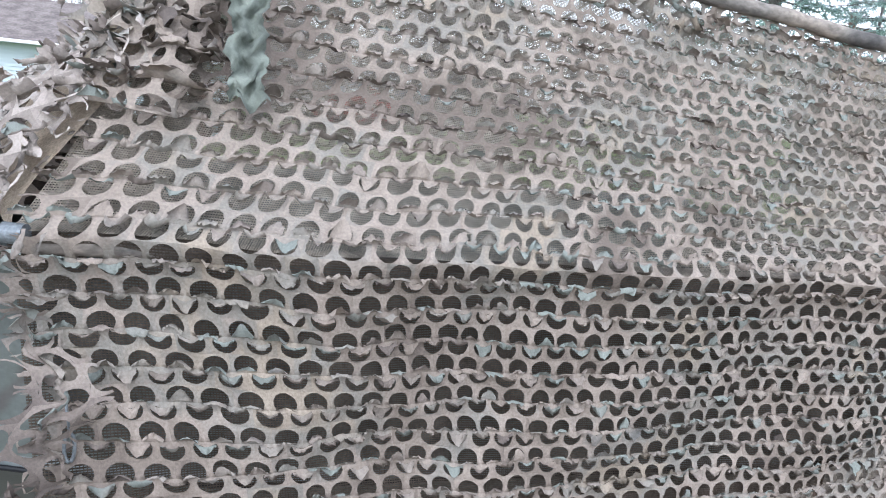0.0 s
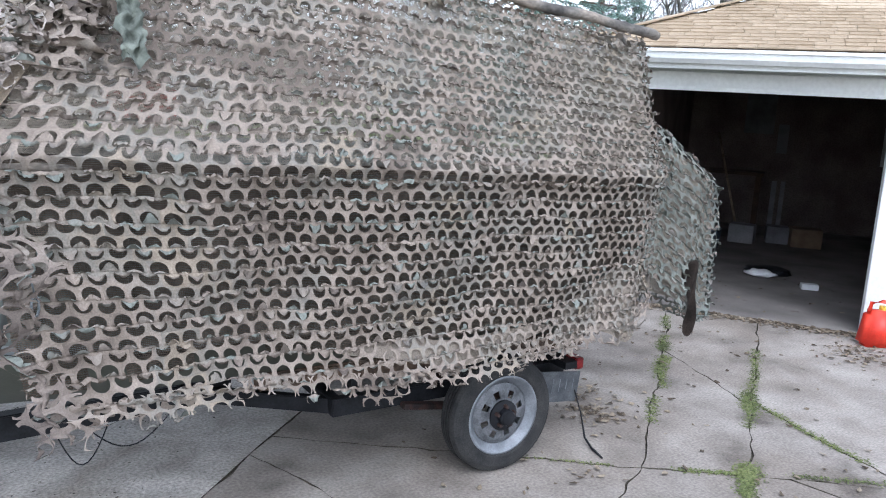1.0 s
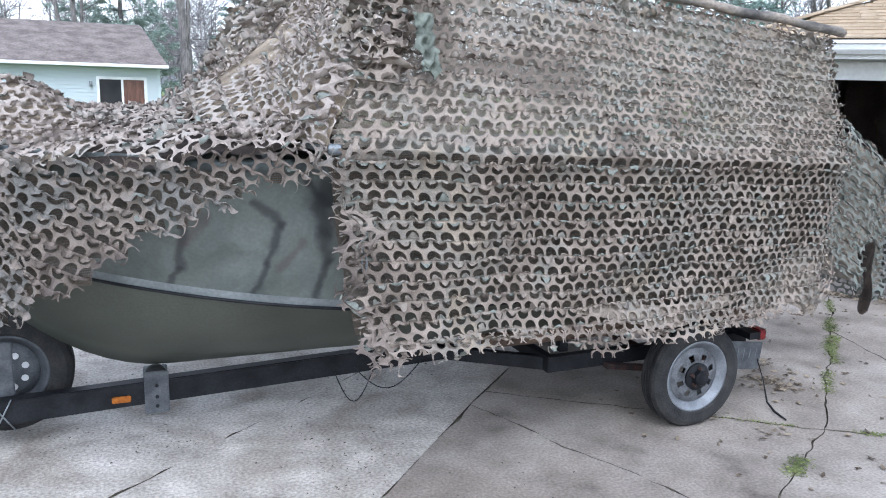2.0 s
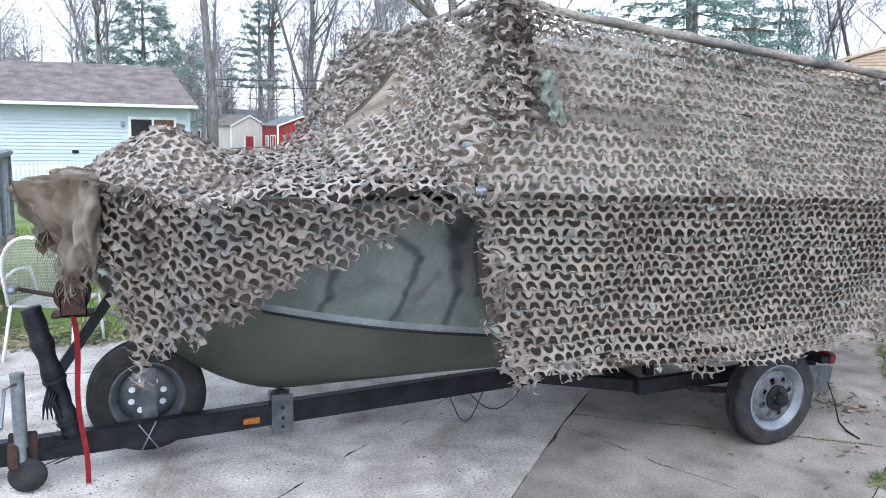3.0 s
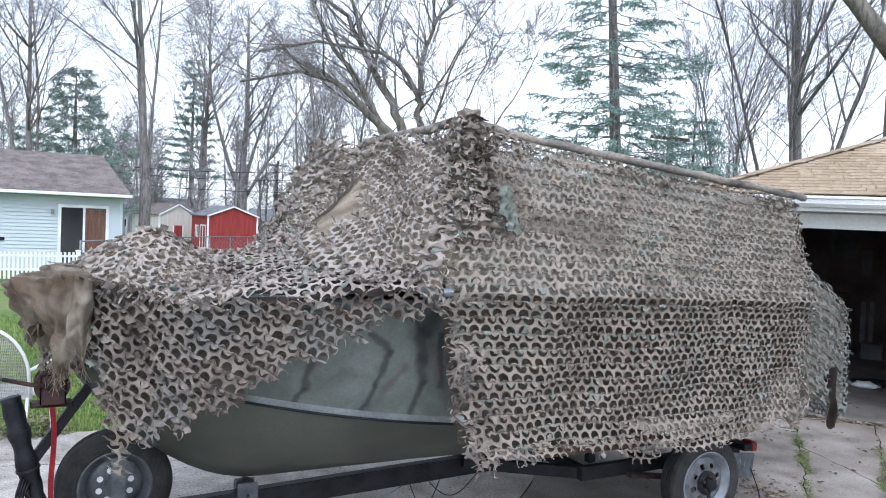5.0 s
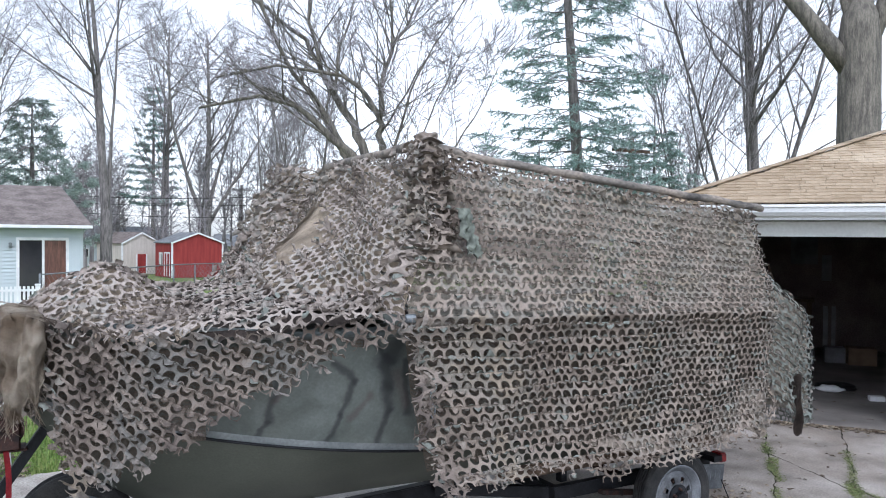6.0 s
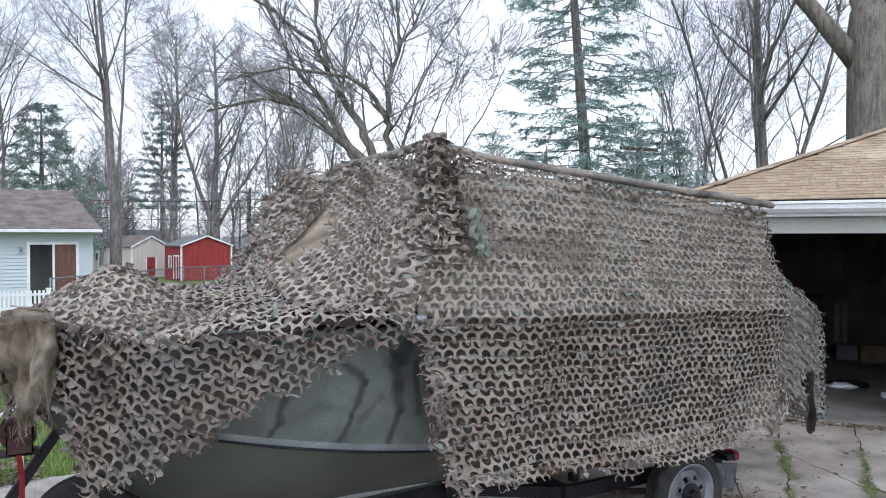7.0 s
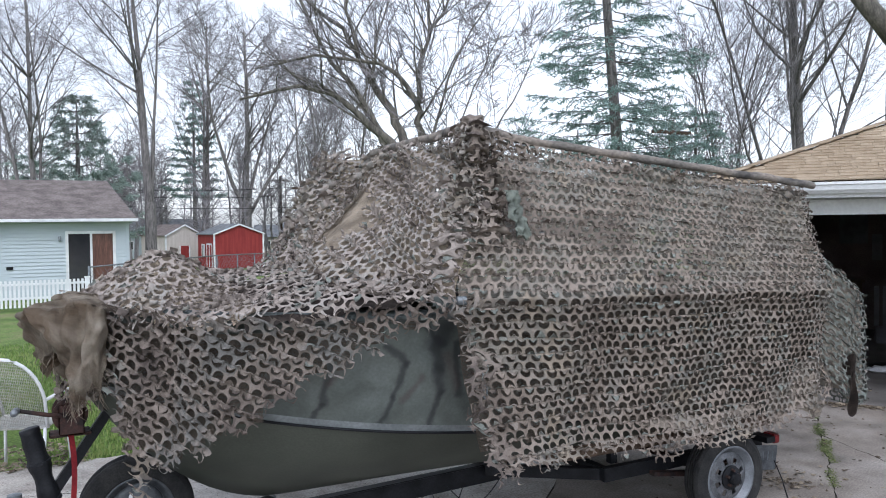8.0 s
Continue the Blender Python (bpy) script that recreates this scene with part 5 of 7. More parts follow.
part("top_knot", bm, M_net_brown, camo, "knot of net on top of the corner", matrix=pose(-1.80, 0.05, 2.468), smooth=True)

bm = bmesh.new()
rows = []
for j in range(24):
    q = j / 23
    cx = -1.735 + 0.004 * q + 0.006 * math.sin(j * 0.9) + 0.004 * math.sin(j * 2.3)
    w = 0.040 * (1 + 0.14 * math.sin(j * 0.55 + 1))
    rows.append([bm.verts.new((cx + (i / 8 - 0.5) * 2 * w, -0.225 - 0.13 * q - 0.018 * math.sin(i * 1.5 + j * 0.45) - 0.012 * math.sin(j * 1.3 + i), 2.11 - 0.25 * q + 0.02 * math.sin(i * 1.1) * q)) for i in range(9)])
for a, b in zip(rows, rows[1:]):
    for k in range(8):
        bm.faces.new((a[k], a[k + 1], b[k + 1], b[k]))
ob = part("cloth_patch", bm, M_patch, camo, "sage green cloth patch", smooth=True)

# second, crumpled layer round the corner
def fold_xyz(p, q):
    s = side_xyz(p, q)
    s[..., 1] -= 0.045 + 0.03 * np.sin(p * 26 + 2 * np.sin(q * 6)) + 0.02 * wobble(p * 2, q, 8)
    s[..., 0] -= 0.03 - 0.03 * np.sin(q * 11 + p * 9)
    return s


net_panel("corner_fold", fold_xyz, -0.08, 0.24, 0.0, 0.72, lambda p, q: q < 0.62 + 0.07 * math.sin(p * 37) and p < 0.20 + 0.04 * math.sin(q * 17), camo, "crumpled net round the corner", 37, rough=0.022, curl=0.023, mint=0.30, turn=True, angle=70, fabric=M_net)


def edge_xyz(p, q):
    """Crumpled front edge of the near side, below the gunwale."""
    s = side_xyz(p, q)
    s[..., 1] -= 0.035 + 0.03 * np.sin(q * 19 + p * 13)
    s[..., 0] -= -0.035 + 0.03 * np.sin(q * 13 + 1) + 0.02 * np.sin(q * 37)
    return s


net_panel("front_edge", edge_xyz, -0.06, 0.14, 1.0, 1.86, lambda p, q: p < 0.08 + 0.04 * math.sin(q * 15), camo, "crumpled brown front edge", 41, rough=0.016, curl=0.012, mint=0.30, turn=True, angle=80, fabric=M_net_brown)

# snap hook tied to the front edge
ring = [(-2.05 + 0.010 * math.sin(a), -0.50, 1.14 + 0.032 * math.cos(a)) for a in [2 * math.pi * k / 20 for k in range(21)]]
tube_part("snap_hook", [(ring, [0.004] * 21), ([(-2.05, -0.50, 1.172), (-2.06, -0.49, 1.24)], [0.003, 0.003])], M_galv, camo, "grey metal snap hook on a cord", sides=8)

# far side, seen through gaps only
def far_xyz(p, q):
    s = side_xyz(p, q)
    s[..., 1] = 1.60 - s[..., 1]
    return s


net_panel("far_panel", far_xyz, 0.0, 2.7, 0.0, 1.3, lambda p, q: True, camo, "", 29)

# ---- cloths ----
def drape(name, surf, ni, nj, material, label, category):
    bm = bmesh.new()
    g = [[bm.verts.new(surf(i / (ni - 1), j / (nj - 1))) for j in range(nj)] for i in range(ni)]
    for i in range(ni - 1):
        for j in range(nj - 1):
            bm.faces.new((g[i][j], g[i + 1][j], g[i + 1][j + 1], g[i][j + 1]))
    bmesh.ops.solidify(bm, geom=bm.faces[:], thickness=0.006)
    return tagged(part(name, bm, material, smooth=True), label, category)


def burlap_surf(f, g):
    a = lerp(-2.1, 2.1, f)
    n1 = 1.5 * noise.noise(Vector((a * 1.5, g * 2.5, 2)))
    n2 = noise.noise(Vector((a * 4.2, g * 5.0, 7)))
    out = min(1, g * 1.9)
    rad = 0.02 + 0.24 * out
    hang = max(0.0, g - 0.40) / 0.60
    n3 = noise.noise(Vector((a * 9, g * 12, 3)))
    fold = 0.05 * math.sin(a * 6.5 + 2.2 * math.sin(g * 5)) * hang - 0.09 * hang ** 1.5 + 0.075 * n2 + 0.034 * n3
    x = -3.67 - (rad + 0.05 * n1 + fold) * math.cos(a * 0.8) * 1.15
    y = CY - 0.20 + (rad * 1.35 + 0.05 * n1 + fold * 0.6) * math.sin(a * 0.9)
    length = float(np.interp(a, [-2.1, -1.5, -1.0, -0.62, -0.3, 0.2, 0.8, 2.1], [0.26, 0.44, 0.38, 0.08, 0.24, 0.33, 0.2, 0.15])) + 0.17 * noise.noise(Vector((a * 4.5, 0, 0))) + 0.05 * noise.noise(Vector((a * 19, 3, 0)))
    z = 1.60 - 0.07 * out ** 2 - hang * length + 0.045 * n1 * out + 0.02 * n2
    return (x, y, z)


burlap = drape("burlap_cloth", burlap_surf, 110, 56, M_burlap, "frayed tan burlap cloth draped over the bow", "cloth")
r = random.Random(61)
threads = []
for k in range(150):
    p = Vector(burlap_surf(r.uniform(0.0, 1.0), r.uniform(0.93, 1.0)))
    L = r.uniform(0.03, 0.13)
    q = p + Vector((r.gauss(0, 0.02), r.gauss(0, 0.02), -L * 0.5))
    threads.append(([p, q, q + Vector((r.gauss(0, 0.025), r.gauss(0, 0.025), -L * 0.5))], [0.003, 0.002, 0.001]))
tube_part("frayed_edge", threads, M_burlap, burlap, "loose frayed threads", sides=3, kind="stuff")


def tail_surf(f, g):
    w = 0.045 * (1 - 0.35 * g) * (1 + 0.2 * math.sin(g * 9))
    return (1.58 + 0.05 * g + (f - 0.5) * 2 * w * 0.8, 0.235 - (f - 0.5) * w + 0.015 * math.sin(f * 6 + g * 8), 0.90 - 0.46 * g - 0.02 * math.sin(f * 7))


drape("dark_cloth_strip", tail_surf, 8, 26, M_burlap_dark, "dark brown cloth strip hanging from the stern", "cloth")

# ---- trailer ----
trailer = thing("boat_trailer", "black steel boat trailer with rust patches on the driveway", "trailer")
part("tongue", beam((-4.35, 0.79, 0.175), (-1.1, 0.79, 0.298), 0.075, 0.122, 0.006), M_black, trailer, "black steel tongue beam")
part("coupler", beam((-4.62, 0.79, 0.175), (-4.30, 0.79, 0.178), 0.07, 0.06, 0.012), M_rust, trailer, "rusty hitch coupler")
for s in (-1, 1):
    part("side_rail", beam((-1.35, 0.79 + s * 0.06, 0.325), (-0.70, 0.79 + s * 0.55, 0.335), 0.05, 0.075, 0.005), M_black, trailer)
    part("side_rail", beam((-0.78, 0.79 + s * 0.55, 0.34), (0.62, 0.79 + s * 0.55, 0.36), 0.05, 0.09, 0.005), M_black, trailer)
    part("bunk", boxes((-1.1, 0.85, 0.79 + s * 0.42 - 0.04, 0.79 + s * 0.42 + 0.04, 0.43, 0.515), bevel=0.01), M_dark_wood, trailer, "carpeted wooden bunk")
    part("leaf_spring", beam((-0.42, 0.79 + s * 0.60, 0.31), (-0.02, 0.79 + s * 0.60, 0.25), 0.05, 0.03, 0.004), M_rust, trailer)
    part("leaf_spring", beam((-0.02, 0.79 + s * 0.60, 0.25), (0.38, 0.79 + s * 0.60, 0.31), 0.05, 0.03, 0.004), M_rust, trailer)
for x in (-0.75, 0.58):
    part("cross_member", boxes((x - 0.03, x + 0.03, 0.24, 1.34, 0.31, 0.38), bevel=0.005), M_black, trailer)
for x in (-0.6, 0.5):
    for s in (-1, 1):
        part("bunk_post", boxes((x - 0.025, x + 0.025, 0.79 + s * 0.42 - 0.025, 0.79 + s * 0.42 + 0.025, 0.36, 0.43)), M_black, trailer)
tube_part("axle", [([(0, 0.10, 0.285), (0, 1.48, 0.285)], [0.027, 0.027])], M_rust, trailer, "rusty axle")
TR, RR = 0.295, 0.195


def wheel(parent, cx, cy, cz, face, dark=False, r=TR, rim_r=RR):
    """A tyre on a steel rim; face is the side that shows (-1 or 1)."""
    h = 0.068
    prof = [(rim_r, -h * 0.86), (rim_r + 0.02, -h), (r - 0.035, -h * 1.02), (r - 0.010, -h * 0.86), (r, -h * 0.62), (r, -h * 0.36), (r - 0.010, -h * 0.34), (r - 0.010, -h * 0.24), (r, -h * 0.22), (r, -0.006), (r - 0.010, -0.005), (r - 0.010, 0.005), (r, 0.006), (r, h * 0.22), (r - 0.010, h * 0.24), (r - 0.010, h * 0.34), (r, h * 0.36), (r, h * 0.62), (r - 0.010, h * 0.86), (r - 0.035, h * 1.02), (rim_r + 0.02, h), (rim_r, h * 0.86), (rim_r, -h * 0.86)]
    turned = Matrix.Rotation(math.pi if face > 0 else 0, 4, "Z")
    w = part("wheel", lathe([(rim_r + 0.008, -h * 0.80), (rim_r + 0.010, -h * 0.92), (rim_r - 0.004, -h * 0.93), (rim_r - 0.014, -h * 0.62), (rim_r - 0.034, -h * 0.50), (rim_r - 0.040, -h * 0.10), (rim_r - 0.030, h * 0.6), (rim_r, h * 0.8)], 56), M_rim_dark if dark else M_rim, parent, "dark grey steel rim" if dark else "silver steel rim", matrix=Matrix.Translation((cx, cy, cz)) @ turned, smooth=True)
    part("tyre", lathe(prof, 64), M_tyre, w, "black treaded rubber tyre", smooth=False)
    bm = bmesh.new()
    n = 8
    ro, ri = rim_r - 0.038, 0.06
    vy = -h * (0.20 if dark else 0.60)
    steps = n * 8
    outer = [bm.verts.new((ro * math.cos(2 * math.pi * k / steps), vy + 0.012, ro * math.sin(2 * math.pi * k / steps))) for k in range(steps)]
    r1 = [bm.verts.new((0.80 * ro * math.cos(2 * math.pi * k / steps), vy - 0.004, 0.80 * ro * math.sin(2 * math.pi * k / steps))) for k in range(steps)]
    r2_ = [bm.verts.new(((0.62 if dark else 0.56) * ro * math.cos(2 * math.pi * k / steps), vy - 0.010, (0.62 if dark else 0.56) * ro * math.sin(2 * math.pi * k / steps))) for k in range(steps)]
    inner = [bm.verts.new((ri * math.cos(2 * math.pi * k / steps), vy - 0.016, ri * math.sin(2 * math.pi * k / steps))) for k in range(steps)]
    for k in range(steps):
        k2 = (k + 1) % steps
        bm.faces.new((outer[k], outer[k2], r1[k2], r1[k]))
        slot = not dark and (k % 8) in (2, 3, 4)
        if not slot:
            bm.faces.new((r1[k], r1[k2], r2_[k2], r2_[k]))
        bm.faces.new((r2_[k], r2_[k2], inner[k2], inner[k]))
    bm.faces.new(inner)
    bmesh.ops.recalc_face_normals(bm, faces=bm.faces)
    bmesh.ops.solidify(bm, geom=bm.faces[:], thickness=0.006)
    part("disc", bm, M_rim_dark if dark else M_disc, w, "slotted steel wheel disc")
    if not dark:
        part("hub", lathe([(0, vy - 0.072), (0.034, vy - 0.070), (0.041, vy - 0.058), (0.043, vy - 0.03), (0.078, vy - 0.022), (0.078, vy + 0.02)], 24), M_black, w, "greasy black hub")
        for k in range(5):
            a = 2 * math.pi * k / 5 + 0.3
            part("wheel_nut", lathe([(0, -0.036), (0.009, -0.036), (0.012, -0.012), (0.012, 0.0)], 6), M_rust, w, matrix=pose(0.05 * math.cos(a), vy - 0.014, 0.05 * math.sin(a)))
    else:
        for k in range(8):
            a = 2 * math.pi * (k + 0.4) / 8
            # solid white discs stand in for bright ground seen through the holes
            part("hole_disc", lathe([(0.0, -0.003), (0.0155, -0.003), (0.0175, 0.0)], 14), M_white, w, "white disc for bright ground seen through a rim hole", matrix=pose(0.088 * math.cos(a), vy - 0.017, 0.088 * math.sin(a)))
    return w


wheel(trailer, 0.0, -0.02, TR - 0.002, -1)
wheel(trailer, 0.0, 1.54, TR - 0.002, 1)
spare = wheel(trailer, -3.465, 1.00, 0.345, -1, dark=True, r=0.31, rim_r=0.19)
part("spare_bracket", boxes((-3.50, -3.42, 0.83, 0.845, 0.255, 0.54), bevel=0.006), M_rim_dark, trailer, "grey steel spare wheel bracket")
tube_part("spare_wire", [([(-3.52, 0.742, 0.27), (-3.42, 0.742, 0.12)], [0.004, 0.004]), ([(-3.43, 0.742, 0.28), (-3.51, 0.742, 0.12)], [0.004, 0.004])], M_galv, trailer, sides=6)
part("roller_bracket", boxes((-2.83, -2.71, 0.735, 0.748, 0.125, 0.35), bevel=0.005), M_rim_dark, trailer, "grey roller bracket with bolt holes")
part("roller_bracket", boxes((-2.83, -2.71, 0.832, 0.845, 0.125, 0.35), bevel=0.005), M_galv, trailer)
part("keel_roller", lathe([(0, -0.042), (0.048, -0.042), (0.055, 0), (0.048, 0.042), (0, 0.042)], 24), M_tyre, trailer, "black rubber keel roller", matrix=pose(-2.77, 0.79, 0.312), smooth=True)
for z in (0.165, 0.215, 0.275):
    part("bolt", lathe([(0, -0.006), (0.010, -0.006), (0.010, 0.0)], 6), M_black, trailer, matrix=pose(-2.77, 0.735, z))
part("side_marker", boxes((-2.985, -2.895, 0.738, 0.752, 0.198, 0.232), bevel=0.004), M_amber, trailer, "amber side marker lamp")
part("tail_lamp", boxes((0.60, 0.66, 0.10, 0.20, 0.385, 0.45), bevel=0.008), M_redlens, trailer, "red tail lamp")
part("lamp_bracket", boxes((0.52, 0.60, 0.09, 0.30, 0.40, 0.44)), M_black, trailer)
bm = bmesh.new()
box(bm, 0.0, 0.33, -0.006, 0.006, -0.17, 0.0, 0.003)
pl = part("step_plate", bm, M_rim_dark, trailer, "dull grey steel plate with vertical scratches", matrix=pose(0.33, 0.10, 0.41, 0, 8, 4))
for k in range(4):
    part("scratch", boxes((0.13 + 0.05 * k, 0.135 + 0.05 * k, -0.008, -0.0065, -0.12 + 0.01 * k, -0.04)), M_rim, pl)
tagged(tube_part("brake_cable", [([(0.62, 0.12, 0.27), (0.63, 0.06, 0.15), (0.62, 0.0, 0.03), (0.60, -0.08, 0.007), (0.57, -0.20, 0.007)], [0.004, 0.004, 0.006, 0.007, 0.005])], M_black, sides=6), "black cable hanging from the trailer onto the ground", "cable")

# winch stand and jack
pts = [Vector((-3.83, 0.77, 0.24)).lerp(Vector((-3.99, 0.77, 0.92)), k / 24) for k in range(25)]
post = tube_part("winch_post", [(pts, [0.050 + 0.016 * noise.noise(p * 13) + 0.002 * math.sin(k * 1.9) for k, p in enumerate(pts)])], M_black, trailer, "winch post wrapped in black cloth", sides=7)
for k, f in enumerate((0.12, 0.45, 0.74)):
    c = Vector((-3.83, 0.77, 0.24)).lerp(Vector((-3.99, 0.77, 0.92)), f)
    part("tie", lathe([(0.050, -0.008), (0.059, -0.006), (0.059, 0.006), (0.050, 0.008)], 20, "Z"), M_black, post, "black tie round the wrapping", matrix=pose(c.x, c.y, c.z, 0, -15, 0))
for k in range(5):
    x0 = -3.93 + 0.012 * k
    tube_part("fray", [([(x0, 0.72, 0.52 - 0.01 * k), (x0 - 0.02, 0.71, 0.44), (x0 - 0.03 + 0.01 * k, 0.715, 0.36)], [0.006, 0.008, 0.003])], M_black, post, sides=5)
part("bow_arm", beam((-3.88, 0.79, 0.58), (-3.60, 0.79, 0.99), 0.05, 0.05, 0.004), M_black, trailer, "black bow stop arm")
part("bow_stop", lathe([(0, -0.05), (0.045, -0.05), (0.055, 0), (0.045, 0.05), (0, 0.05)], 20), M_tyre, trailer, matrix=pose(-3.60, 0.79, 1.01), smooth=True)
wn_ = part("winch", lathe([(0, -0.07), (0.085, -0.07), (0.085, -0.055), (0.035, -0.05), (0.035, 0.05), (0.085, 0.055), (0.085, 0.07), (0, 0.07)], 28), M_rust, trailer, "rusty hand winch", matrix=pose(-3.80, 0.79, 0.98), smooth=False)
part("winch_plate", boxes((-0.055, 0.065, -0.09, -0.078, -0.10, 0.06), (-0.10, 0.10, -0.075, 0.075, -0.112, -0.10), bevel=0.006), M_rust, wn_)
tube_part("crank", [([(0.0, -0.095, 0.0), (-0.10, -0.11, 0.02), (-0.24, -0.12, 0.06)], [0.012, 0.011, 0.010])], M_rust, wn_)
tube_part("crank_grip", [([(-0.24, -0.12, 0.06), (-0.25, -0.20, 0.063)], [0.018, 0.018])], M_galv, wn_, "grey crank grip")
part("strap_roll", lathe([(0, -0.03), (0.06, -0.03), (0.06, 0.03), (0, 0.03)], 24), M_strap, wn_, "roll of red webbing")
bm = bmesh.new()
g = [[bm.verts.new((-3.815 + 0.010 * math.sin(j * 0.6) + 0.002 * j + i * 0.026, 0.715 - 0.002 * j + 0.006 * math.sin(j), 0.90 - j * 0.0595)) for i in range(2)] for j in range(16)]
for a, b in zip(g, g[1:]):
    bm.faces.new((a[0], a[1], b[1], b[0]))
bmesh.ops.solidify(bm, geom=bm.faces[:], thickness=0.004)
part("winch_strap", bm, M_strap, trailer, "red webbing strap hanging to the ground")
jack = part("jack_tube", lathe([(0, 0.14), (0.024, 0.14), (0.024, 0.30), (0.032, 0.30), (0.032, 0.66), (0.034, 0.66), (0.034, 0.675), (0, 0.68)], 24, "Z"), M_galv, trailer, "grey trailer jack", matrix=pose(-4.06, 0.70, -0.06), smooth=False)
tube_part("jack_crank", [([(0, -0.03, 0.63), (-0.05, -0.06, 0.62), (-0.07, -0.07, 0.45), (-0.07, -0.10, 0.44)], [0.009] * 4)], M_galv, jack)
part("jack_wheel", lathe([(0, -0.025), (0.08, -0.025), (0.09, 0), (0.08, 0.025), (0, 0.025)], 28), M_tyre, jack, "small black jack wheel", matrix=pose(0.02, 0, 0.15), smooth=True)
part("jack_clamp", boxes((-4.12, -3.99, 0.735, 0.75, 0.10, 0.30), (-4.12, -4.07, 0.66, 0.735, 0.14, 0.26), bevel=0.006), M_rust, trailer, "rusty jack clamp")
for x in (-4.27, -4.31):
    pts = [(x + 0.03 * math.sin(k * 0.35), 0.73, 0.20 - 0.010 * k) for k in range(18)]
    tube_part("safety_chain", [(pts, [0.006 + 0.003 * (k % 2) for k in range(18)])], M_rust, trailer, "rusty safety chain", sides=6)
pts = [(-3.88 + 0.05 * math.sin(k * 0.8), 0.735, 0.27 - 0.012 * k) for k in range(14)]
tube_part("wiring", [(pts, [0.004] * 14), ([(p[0] - 0.05, p[1], p[2]) for p in pts], [0.003] * 14)], M_black, trailer, "tangled trailer wiring", sides=5)
tube_part("loose_wire", [([(-1.85 + 0.03 * k, 0.30, 0.42 - 0.13 * math.sin(math.pi * k / 12)) for k in range(13)], [0.003] * 13), ([(-1.95 + 0.02 * k, 0.30, 0.40 - 0.16 * math.sin(math.pi * k / 10)) for k in range(11)], [0.003] * 11)], M_black, trailer, "loose black wires under the boat", sides=5)
# ---- trees ----
EYE0 = Vector((-3.90, -3.75))
SWING = 1.7


def spot(az, dist):
    """Plan place by bearing (degrees from +y towards +x) and distance from the path's end."""
    return EYE0.x + dist * math.sin(radians(az - SWING)), EYE0.y + dist * math.cos(radians(az - SWING))


def limb(r, start, way, length, rad, depth, out, up=0.10, wig=0.08, split=(6, 8), spread=0.7, twigs=8):
    """Grow one limb and its side limbs into out[depth]."""
    n = (9, 6, 4, 3)[depth]
    pts, rads = [Vector(start)], [rad]
    d = Vector(way).normalized()
    w = wig * (1, 1.5, 1.8, 1.8)[depth]
    for k in range(n):
        d = (d + Vector((r.gauss(0, w), r.gauss(0, w), r.gauss(0, w * 0.6) + up))).normalized()
        pts.append(pts[-1] + d * (length / n))
        rads.append(rad * lerp(1, 0.22, ((k + 1) / n) ** 0.8))
    out[depth].append((pts, rads))
    if depth >= 3:
        return
    count = r.randint(*split) + (4 if depth == 0 else 0) if depth < 2 else twigs
    for c in range(count):
        f = r.uniform(0.30, 1.0) if depth == 0 else r.uniform(0.2, 1.0)
        i = min(int(f * n), n - 1)
        p = pts[i].lerp(pts[i + 1], f * n - i)
        t = (pts[i + 1] - pts[i]).normalized()
        side = Vector((r.gauss(0, 1), r.gauss(0, 1), r.gauss(0, 0.5)))
        side = (side - t * side.dot(t)).normalized()
        limb(r, p, t + side * r.uniform(0.5, 1.3) * spread, length * r.uniform(0.30, 0.52) * (1.15 - 0.5 * f), min(rads[i] * 0.6, rad * r.uniform(0.22, 0.40)), depth + 1, out, up, wig, split, spread, twigs)


def bare_tree(x, y, stems, seed, label, bark=None, group="bare trees", split=(6, 8), spread=0.75, thick=1.0, wig=0.06, up=0.08, twigs=8):
    """A leafless tree: stems of (lean x, lean y, length, radius, start height)."""
    r = random.Random(seed)
    out = {0: [], 1: [], 2: [], 3: []}
    for lx, ly, length, rad, h in stems:
        limb(r, (lx * 0.25, ly * 0.25, h), (lx, ly, 1), length, rad, 0, out, up, wig, split, spread, twigs)
    t = thing("bare_tree", label, "tree", group, at=(x, y, gz(y) - 0.05))
    base = max(s[3] for s in stems)
    hmax = max(s[4] for s in stems)
    if hmax > 0.3:
        trunk_r = base * 1.35
        out[0].append(([(0, 0, -0.1), (0, 0, 0.3), (0, 0, hmax * 0.6), (0, 0, hmax), (0, 0, hmax + trunk_r), (0, 0, hmax + 2.2 * trunk_r)], [trunk_r * 1.35, trunk_r * 1.1, trunk_r, trunk_r * 0.96, trunk_r * 0.85, trunk_r * 0.3]))
    tube_part("trunk", out[0], bark or M_bark, t, sides=10)
    tube_part("crown", out[1], bark or M_bark, t, "leafless limbs", sides=5, kind="stuff")
    tube_part("branchwork", [(p, [max(a, 0.005 * thick) for a in ra]) for p, ra in out[2]], M_twig, t, "thin bare branches", sides=3, kind="stuff")
    tube_part("twigwork", [(p, [max(a * 0.8, 0.0034 * thick) for a in ra]) for p, ra in out[3]], M_twig, t, "fine bare twigs", sides=3, kind="stuff", smooth=False)
    return t


